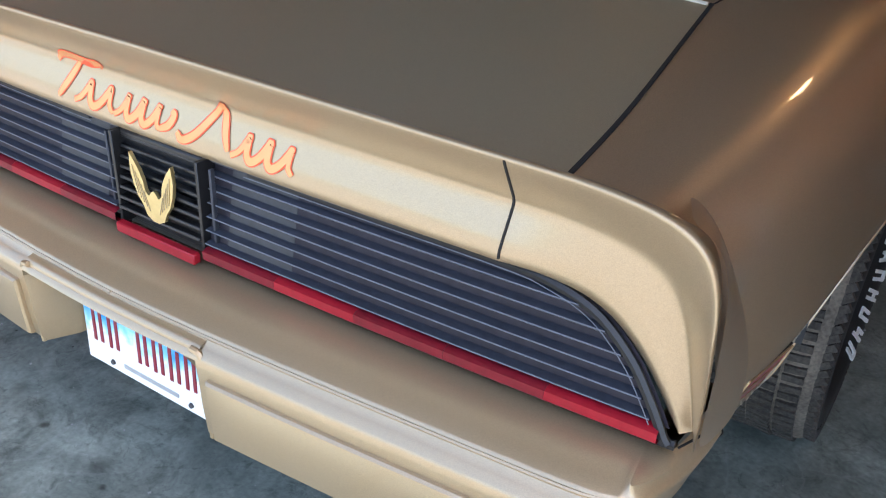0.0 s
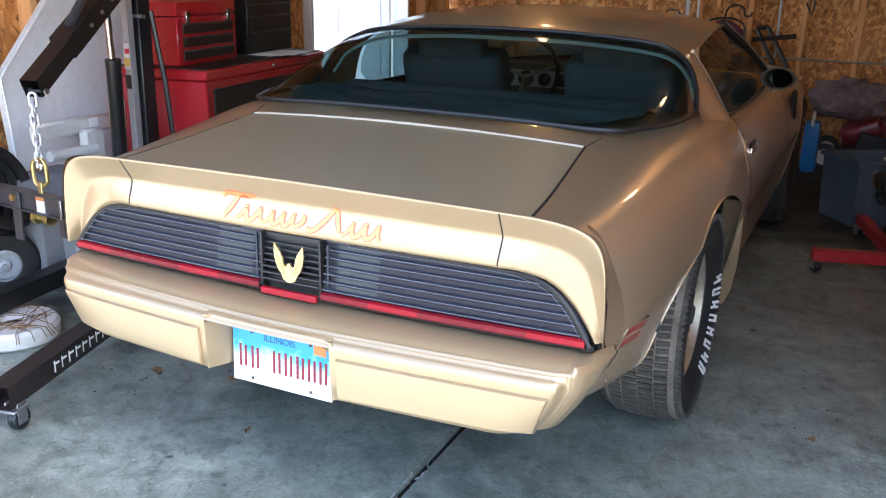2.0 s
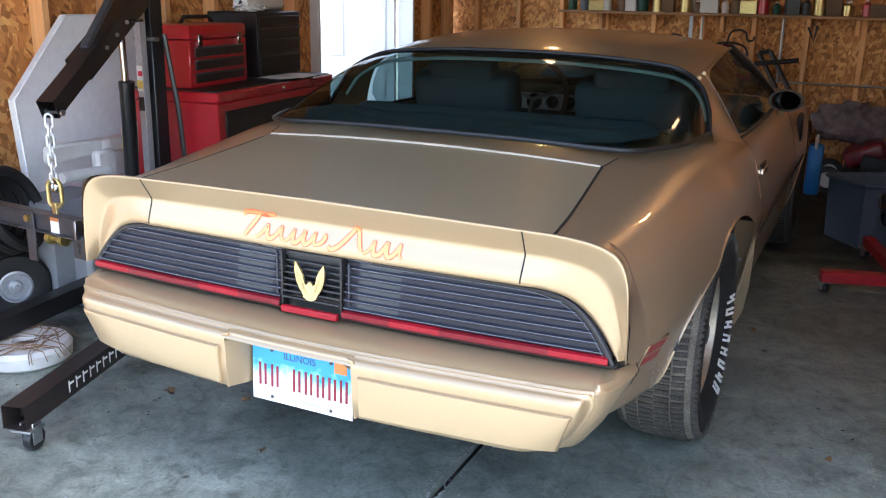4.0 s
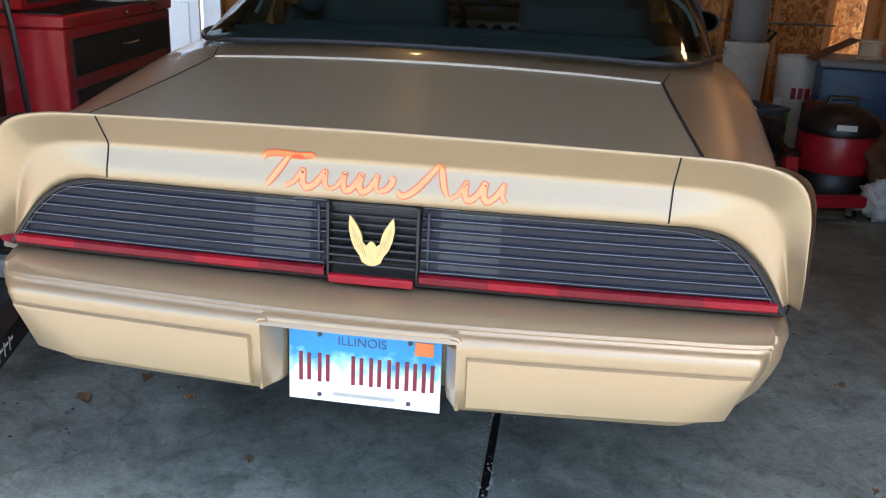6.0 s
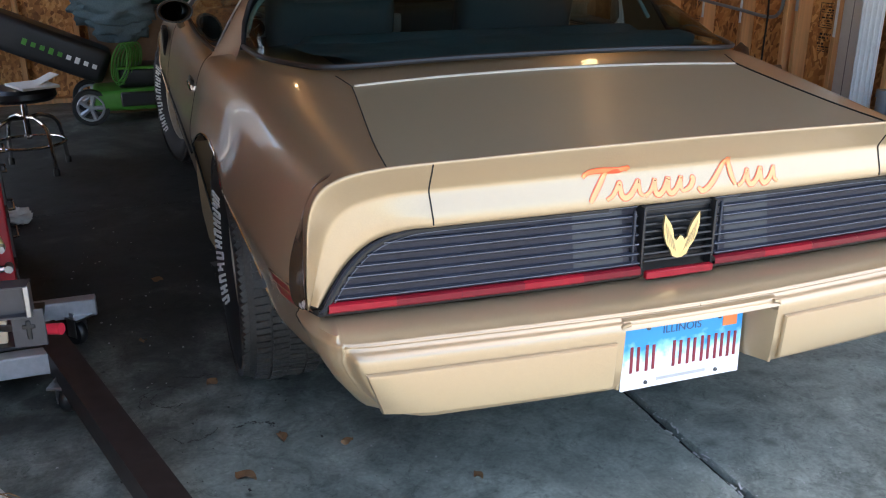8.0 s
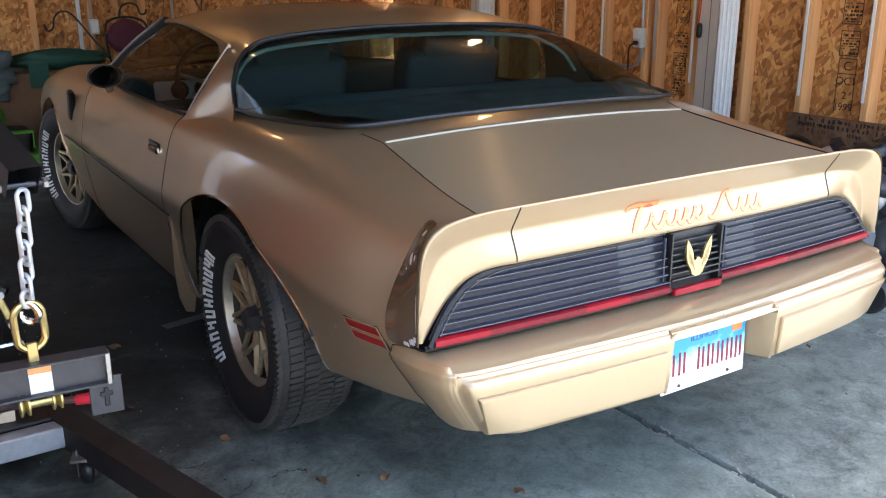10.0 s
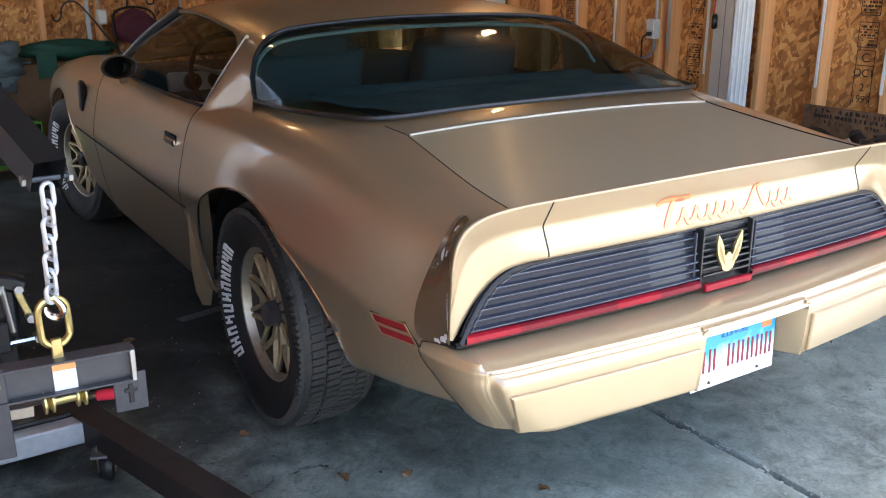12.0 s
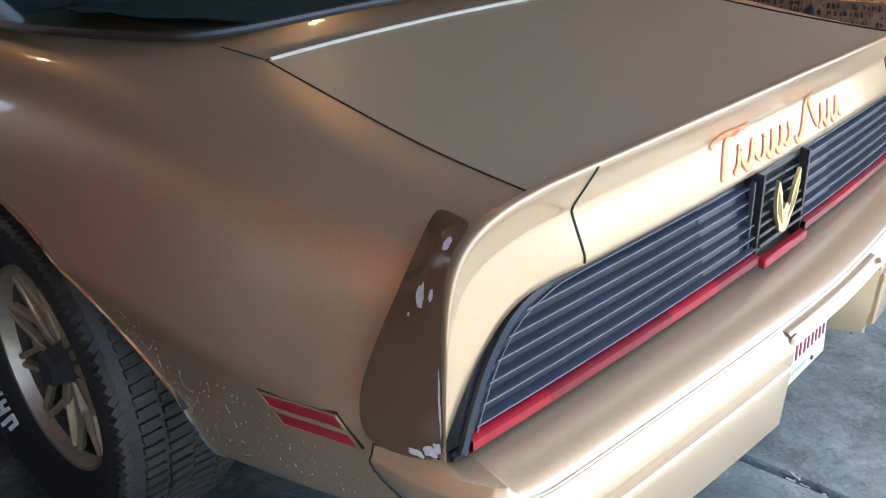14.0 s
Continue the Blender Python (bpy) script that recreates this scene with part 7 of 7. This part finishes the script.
part("label", B((.02, -.10, .384), (.13, .05, .003), 0, Matrix.Rotation(radians(20), 4, 'Z') @ Matrix.Rotation(radians(35), 4, 'X')), PAPER, tote)
fill = thing("tool_heap", "heap of dark tools and hoses in the tote", "tools")
part("heap", lump(bmesh.new(), (1.385, 4.07, .26), (.17, .13, .07), 6.0, .5), BLACK, fill, angle=80)
part("cord_loop", Tb([(1.50 + .10 * math.cos(a), 3.86 + .05 * math.sin(a), .20 + .06 * math.sin(a * 2)) for a in np.linspace(0, 6.28, 25)[:-1]], .012, 6, True), BLACK, fill)

estand = thing("engine_stand", "red steel engine stand on small castors", "engine stand")
part("leg", beam((1.13, 2.80, .095), (1.88, 3.00, .095), .07, .055), RED_MACHINE, estand)
part("spine", beam((1.50, 2.92, .10), (1.34, 3.62, .10), .06, .055), RED_MACHINE, estand)
part("post", beam((1.50, 2.95, .10), (1.49, 2.99, .30), .065, .055), RED_MACHINE, estand)
part("arm", beam((1.49, 2.99, .29), (1.42, 3.20, .36), .05, .05), BLACK_STEEL, estand)
part("bolt", Tb([(1.505, 2.905, .20), (1.50, 2.93, .20)], .012, 6), STEEL, estand)
for x, y in ((1.16, 2.815), (1.84, 2.985), (1.34, 3.58)):
    castor(estand, x, y, .07, .03, 30)
head = thing("winch_head", "small black winch head on the engine stand", "winch")
part("drum", lathe(bmesh.new(), [(0, -.06), (.05, -.06), (.055, -.03), (.055, .03), (.05, .06), (0, .06)], pose(1.42, 3.22, .40, 90, 0, 30), 20), BLACK, head)
part("crank", Tb([(1.40, 3.16, .40), (1.36, 3.12, .40), (1.35, 3.11, .46)], .008, 6), CHROME, head)

vac = thing("shop_vacuum", "red and black drum vacuum on the floor", "vacuum cleaner", m=pose(1.80, 3.34, 0))
part("base", lathe(bmesh.new(), [(0, .02), (.20, .02), (.215, .05), (.20, .17), (.19, .19)], None, 36), BLACK, vac)
part("drum", lathe(bmesh.new(), [(.19, .18), (.198, .20), (.198, .37), (.188, .39)], None, 36), RED_MACHINE, vac)
part("motor_head", lathe(bmesh.new(), [(.205, .385), (.208, .41), (.18, .47), (.10, .52), (0, .53)], None, 36), BLACK, vac)
part("handle", Tb([(-.08, 0, .50), (-.07, 0, .56), (.07, 0, .56), (.08, 0, .50)], .014, 8), BLACK, vac)
part("hose", Tb(curve_pts([(-.19, -.04, .26), (-.30, -.12, .24), (-.34, -.02, .12), (-.30, .14, .06), (-.16, .26, .05)], 30), .024, 10), BLACK, vac)
part("label", B((-.02, -.204, .435), (.10, .004, .03), 0), PAPER, vac)

crumple = thing("crumpled_bag", "crumpled clear and white plastic bag on the floor", "plastic bag")
part("bag", lump(bmesh.new(), (1.98, 3.02, .09), (.10, .09, .10), 12.0, .55), WHITE_PLASTIC, crumple, angle=80)

rmow = thing("red_mower", "red wheeled garden machine by the back wall", "garden machine", m=pose(1.38, 5.68, 0))
part("body", B((-.10, -.02, .30), (.30, .34, .14), .045, Matrix.Rotation(radians(-24), 4, 'Y'), 3), DARK_MACHINE, rmow)
part("hood", B((.17, -.02, .31), (.32, .34, .12), .04, Matrix.Rotation(radians(24), 4, 'Y'), 3), DARK_MACHINE, rmow)
part("chute", B((.10, -.215, .20), (.46, .03, .14), .01, Matrix.Rotation(radians(12), 4, 'Y')), BLACK, rmow)
part("deck", B((.05, 0, .14), (.58, .42, .12), .03), BLACK, rmow)
for x in (-.34, .28):
    for y in (-.20, .20):
        w = part("wheel", lathe(bmesh.new(), [(.06, -.025), (.095, -.025), (.10, -.01), (.10, .01), (.095, .025), (.06, .025)], pose(x, y, .10, 90, 0, 0), 28), BLACK, rmow)
        part("hub", lathe(bmesh.new(), [(0, .03), (.02, .03), (.062, .022), (.064, 0), (.06, -.024), (0, -.024)], pose(x, y, .10, 90, 0, 0), 24), WHITE_PLASTIC, w)
part("handle", Tb([(.2, -.1, .3), (.50, -.12, .72), (.50, .12, .72), (.2, .1, .3)], .012, 8), BLACK, rmow)
rags = thing("rag_heap", "heap of speckled pink-grey cloth on the red machine", "cloth")
part("cloth", lump(bmesh.new(), (1.16, 5.78, .50), (.26, .15, .16), 15.0, .4), RAGS, rags, angle=80)
bluething = thing("blue_jug", "bright blue plastic jug with a pale handle beside the car", "jug")
part("jug", B((.945, 5.30, .20), (.11, .14, .38), .035, seg=2), BRIGHT_BLUE, bluething)
part("handle", Tb(curve_pts([(.945, 5.24, .36), (.945, 5.20, .42), (.945, 5.30, .45), (.945, 5.37, .38)], 14), .011, 8), WHITE_PLASTIC, bluething)
dk = thing("bicycle_rack", "black folded rack frame leaning by the back wall", "rack")
for a, b in (((.42, 5.75, 1.0), (.78, 5.60, .42)), ((.50, 5.75, 1.02), (.86, 5.60, .45)), ((.42, 5.75, 1.0), (.50, 5.75, 1.02)), ((.40, 5.72, .92), (.72, 5.70, .96))):
    part("bar", Tb([a, b], .018, 8), BLACK, dk)
part("foot", Tb([(.78, 5.60, .42), (.80, 5.62, 0)], .016, 8), BLACK, dk)


def bucket(x, y, h, r, mat, lab, mark=False):
    b = thing("bucket", lab, "bucket", "plastic buckets", m=pose(x, y, 0))
    part("pail", lathe(bmesh.new(), [(0, .01), (r * .86, .01), (r * .88, .03), (r, h), (r * .96, h), (r * .84, .05)], None, 36), mat, b)
    for z in (h - .03, h - .07, h - .11):
        part("rib", lathe(bmesh.new(), [(r * .985, -.008), (r * 1.04, -.006), (r * 1.04, .006), (r * .985, .008)], pose(0, 0, z), 36), mat, b)
    if mark:
        for k in range(3):
            part("red_bar", B((-.05 + .045 * k, -r * .96, h * .62), (.030, .012, .075), .003), RED_MACHINE, b)
    return b


bucket(1.64, 5.35, .66, .16, WHITE_PLASTIC, "tall white plastic pail with a dark cover")
cover = thing("grey_drum", "dull grey metal drum on the white pail", "drum")
part("drum", lathe(bmesh.new(), [(0, .672), (.125, .672), (.13, .70), (.13, 1.0), (.12, 1.02), (0, 1.02)], pose(1.64, 5.35, 0), 32), GREY_PLASTIC, cover)
bucket(1.92, 4.86, .62, .15, WHITE_PLASTIC, "white plastic pail with red bars", True)
bin_ = thing("storage_bin", "large blue plastic bin with a grey lid", "bin", m=pose(2.20, 4.62, 0, 0, 0, -8))
part("tub", B((0, 0, .30), (.44, .50, .60), .03, seg=2), BLUE_TUB, bin_)
part("lid", B((0, 0, .625), (.48, .54, .05), .012), GREY_PLASTIC, bin_)
for z in (.18, .36):
    part("moulded_panel", B((-.02, -.254, z), (.30, .012, .13), .008), BLUE_TUB, bin_)
flap = thing("cardboard_flap", "pale cardboard piece leaning on the bin", "cardboard")
part("flap", B((2.05, 4.62, .70), (.30, .20, .008), .001, Matrix.Rotation(radians(-28), 4, 'Y')), CARD, flap)
ropec = thing("rope_spool", "spool of pale rope on the bin lid", "rope")
part("spool", lathe(bmesh.new(), [(0, .65), (.09, .65), (.09, .665), (.07, .67), (.072, .75), (.09, .755), (.09, .77), (0, .77)], pose(2.28, 4.62, 0), 24), PALE_WOOD, ropec)
gjug = thing("green_jug", "dark green plastic jug on the floor", "jug")
part("jug", B((1.70, 4.35, .17), (.13, .13, .34), .03, seg=2), GREEN, gjug)
part("neck", lathe(bmesh.new(), [(.03, .33), (.025, .37), (.028, .37), (.028, .40), (0, .40)], pose(1.70, 4.35, 0), 14), WHITE_PLASTIC, gjug)
redbox = thing("power_tool_case", "dark red power tool case with a white label", "case")
part("case", B((1.86, 4.05, .22), (.16, .12, .44), .02), plain("dark_red_plastic", (.10, .02, .025), .5), redbox)
part("label", B((1.86, 3.986, .33), (.09, .004, .09)), PAPER, redbox)
part("pale_bar", B((1.86, 3.986, .20), (.02, .004, .12)), PAPER, redbox)
heap = thing("junk_heap", "heap of small dark tools, cloths and metal parts", "junk")
rnd = random.Random(21)
for k in range(22):
    c = (rnd.uniform(1.9, 2.45), rnd.uniform(3.3, 4.3), rnd.uniform(.06, .30))
    part("piece", lump(bmesh.new(), c, (rnd.uniform(.05, .14), rnd.uniform(.05, .12), min(c[2], rnd.uniform(.06, .14))), k * 1.3, .45, 2), rnd.choice((BLACK, CLOTH_DARK, WHITE_PLASTIC, CARD, GREY_PLASTIC, STEEL)), heap, angle=80)
part("base_sheet", lump(bmesh.new(), (2.15, 3.8, .09), (.34, .55, .10), 2.5, .3), BLACK, heap, angle=80)
brown = thing("brown_bags", "big dark brown crumpled bags piled by the wall", "bags")
for k, (c, s) in enumerate((((2.26, 2.75, .30), (.26, .34, .33)), ((2.20, 3.10, .26), (.28, .30, .28)), ((2.28, 2.40, .24), (.24, .28, .26)))):
    part("bag", lump(bmesh.new(), c, s, 30 + k * 3.1, .3), BAG_BROWN, brown, angle=80)
pm = thing("paper_sheet", "pale folded paper on the brown bags", "paper")
part("sheet", B((2.12, 2.62, .565), (.15, .26, .004), .001, Matrix.Rotation(radians(-8), 4, 'Y')), PAPER, pm)
saw = thing("hand_tool", "black and red power tool lying on the brown bags", "power tool")
part("body", Tb(curve_pts([(2.20, 2.10, .49), (2.18, 2.20, .51), (2.16, 2.30, .50)], 12), .035, 10), BLACK, saw)
part("grip", Tb(curve_pts([(2.20, 2.10, .50), (2.22, 2.04, .53), (2.26, 2.02, .47)], 12), .022, 10), RED_MACHINE, saw)
part("rest", lump(bmesh.new(), (2.24, 2.10, .24), (.20, .20, .25), 41, .3), BAG_BROWN, saw, angle=80)

eng = thing("engine_parts", "pile of grey and black engine parts by the wall", "engine parts")
part("casting", B((1.86, .82, .30), (.30, .34, .50), .04, Matrix.Rotation(radians(14), 4, 'Z'), 2), GREY_PLASTIC, eng)
for k in range(5):
    part("pipe", Tb(curve_pts([(1.70, .66 + .09 * k, .50), (1.62, .64 + .09 * k, .44), (1.62, .62 + .09 * k, .28), (1.70, .62 + .09 * k, .18)], 16), .030, 10), SILVER if k % 2 else WHITE_PLASTIC, eng)
rnd = random.Random(4)
for k in range(16):
    c = (rnd.uniform(1.65, 2.05), rnd.uniform(.50, 1.05), rnd.uniform(.40, .60))
    part("clutter", lump(bmesh.new(), c, (rnd.uniform(.03, .08), rnd.uniform(.03, .08), rnd.uniform(.03, .06)), k * 2.1, .5, 2), rnd.choice((BLACK, BAG, SILVER, GREY_STEEL)), eng, angle=80)
part("rubber_wheel", lathe(bmesh.new(), [(.03, -.03), (.07, -.035), (.085, -.02), (.085, .02), (.07, .035), (.03, .03)], pose(1.72, .52, .085, 0, 90, 20), 24), BLACK, eng)
bagb = thing("black_bag", "crumpled black plastic bag on the engine parts", "bag")
part("bag", lump(bmesh.new(), (1.98, .74, .56), (.15, .18, .09), 17, .5, 4), BAG, bagb, angle=80)
part("underside", lump(bmesh.new(), (2.16, .85, .30), (.22, .28, .32), 19, .4), BAG, bagb, angle=80)
tw = thing("cable_tie", "loop of black cable on the engine parts", "cable")
part("loop", Tb([(1.84 + .02 * math.cos(a), 1.02 + .10 * math.cos(a), .60 + .06 * math.sin(a)) for a in np.linspace(0, 6.28, 25)[:-1]], .013, 6, True), BLACK, tw)

# ---------------------------------------------------------------- small things on the floor
def leaf(x, y, s, turn, seed):
    t = thing("dry_leaf", "small curled dry leaf on the concrete", "leaf", "fallen leaves")
    rows = []
    for i in range(7):
        u = i / 6
        w = s * .32 * math.sin(math.pi * min(.98, u + .02)) ** .8
        rows.append([(-w, s * (u - .5), .008 + .25 * w + .01 * math.sin(4 * u + seed)), (0, s * (u - .5), .004 + .008 * u), (w, s * (u - .5), .008 + .3 * w)])
    part("blade", sheet(rows), LEAF, t, m=pose(x, y, 0, 0, 0, turn))


for k, (x, y, s) in enumerate(((-.78, .60, .07), (-.90, .45, .09), (-.62, .52, .05), (-.92, .98, .07), (-1.10, 1.35, .06), (1.25, 1.0, .05), (1.5, .55, .05), (1.18, .42, .04), (-.35, .25, .05), (-1.02, 1.9, .07), (.9, 2.1, .05), (-1.28, .12, .06))):
    leaf(x, y, s * .7, 47 * k, k)
fp = thing("paper_strip", "flat dirty grey strip of paper on the floor", "paper")
part("strip", B((-.70, 2.02, .003), (.20, .05, .002), 0, Matrix.Rotation(radians(12), 4, 'Z')), plain("dirty_paper", (.13, .13, .128), .9, 0, 40, .3), fp)
pl = thing("plastic_wrap", "crumpled clear plastic wrap on the floor", "plastic wrap")
part("wrap", lump(bmesh.new(), (-1.57, 2.86, .035), (.055, .05, .035), 23, .5), WHITE_PLASTIC, pl, angle=80)
rnd = random.Random(77)
bm = bmesh.new()
for k in range(420):
    x, y = rnd.uniform(-1.6, 1.9), rnd.uniform(-.9, 2.6)
    s = rnd.uniform(.0015, .0045)
    box(bm, (x, y, s * .3), (s * rnd.uniform(.6, 1.8), s, s * .6), 0, Matrix.Rotation(rnd.uniform(0, 3), 4, 'Z'))
for k in range(230):
    y = rnd.uniform(-.7, 1.2)
    s = .0012 + .0045 * rnd.random() ** 2
    box(bm, (.235 + rnd.gauss(0, .03), y, s * .25), (s, s * rnd.uniform(.6, 1.6), s * .5), 0, Matrix.Rotation(rnd.uniform(0, 3), 4, 'Z'))
grit = part("floor_grit", bm, plain("pale_grit", (.32, .32, .31), .9))
tagged(grit, "pale grit and crumbs scattered on the slab", "grit", kind="stuff")

# pale remains of filler along the edges of the joint
rnd = random.Random(52)
bm = bmesh.new()
for k in range(70):
    y = -.7 + 2.0 * rnd.random() ** 1.3
    if noise.noise(Vector((y * 3.1, 7, 2))) > -.12:
        side = rnd.choice((-1, -1, 1))
        box(bm, (jx + side * (.011 + rnd.uniform(-.003, .006)), y, -.0006), (rnd.uniform(.002, .007), rnd.uniform(.006, .028), .003), 0, Matrix.Rotation(rnd.gauss(0, .22), 4, 'Z'))
for k in range(240):
    y = -.7 + 2.2 * rnd.random() ** 1.3
    w_ = .0010 + .0026 * rnd.random() ** 2
    box(bm, (jx + rnd.gauss(0, .035), y, .0006), (w_, w_ * rnd.uniform(.7, 1.8), .0012), 0, Matrix.Rotation(rnd.uniform(0, 3), 4, 'Z'))
remains = part("joint_filler_remains", bm, plain("pale_filler", (.36, .36, .35), .9, 0, 90, .4, .2))
tagged(remains, "crumbled pale filler along the floor joint", "filler", kind="stuff")

# dark crumbs and flakes of dirt trodden about on the left of the car
rnd = random.Random(31)
bm = bmesh.new()
for k in range(380):
    x, y = rnd.uniform(-2.0, -.55), rnd.uniform(.1, 2.9)
    s = .0012 + .0045 * rnd.random() ** 3
    box(bm, (x, y, .0012), (s * rnd.uniform(.5, 2.2), s, .0016), 0, Matrix.Rotation(rnd.uniform(0, 3), 4, 'Z'))
for k in range(110):
    x, y = rnd.uniform(.9, 2.3), rnd.uniform(.1, 3.2)
    s = .0012 + .004 * rnd.random() ** 3
    box(bm, (x, y, .0012), (s * rnd.uniform(.5, 2.2), s, .0016), 0, Matrix.Rotation(rnd.uniform(0, 3), 4, 'Z'))
for cx, cy, rr, a0, a1 in ((-1.06, .93, .075, 20, 260), (-1.05, .93, .050, 120, 330), (-1.00, .74, .065, 170, 360), (-.86, .62, .09, 10, 120), (-.95, 1.15, .11, 220, 300), (-.74, .86, .08, 30, 110), (-1.15, 1.45, .12, 20, 100), (.75, -.25, .14, 20, 70)):
    for k in range(46):
        a = radians(a0 + (a1 - a0) * (rnd.random() + rnd.random() * .4) / 1.4)
        wob = noise.noise(Vector((cx * 9 + 2.2 * math.cos(a), cy * 9 + 2.2 * math.sin(a), 3)))
        if wob > -.22:
            r_ = rr * (1 + .30 * wob + rnd.gauss(0, .035))
            w_ = rnd.uniform(.0008, .0022)
            box(bm, (cx + r_ * math.cos(a), cy + r_ * math.sin(a), .0006), (w_, rnd.uniform(.003, .011), .0006), 0, Matrix.Rotation(a + rnd.gauss(0, .25), 4, 'Z'))
dirt = part("floor_dirt", bm, plain("dark_dirt", (.045, .042, .038), .8, 0, 60, .4, .2))
tagged(dirt, "dark crumbs and flakes of dirt on the slab", "dirt", kind="stuff")
bm = bmesh.new()
for k in range(90):
    x, y = rnd.uniform(-2.0, -.55), rnd.uniform(.1, 2.9)
    s = .001 + .0035 * rnd.random() ** 2
    box(bm, (x, y, .0015), (s * rnd.uniform(.5, 2.5), s, .002), 0, Matrix.Rotation(rnd.uniform(0, 3), 4, 'Z'))
crumbs = part("floor_crumbs", bm, plain("pale_crumbs", (.30, .28, .25), .9))
tagged(crumbs, "pale crumbs on the dirty slab beside the car", "grit", kind="stuff")
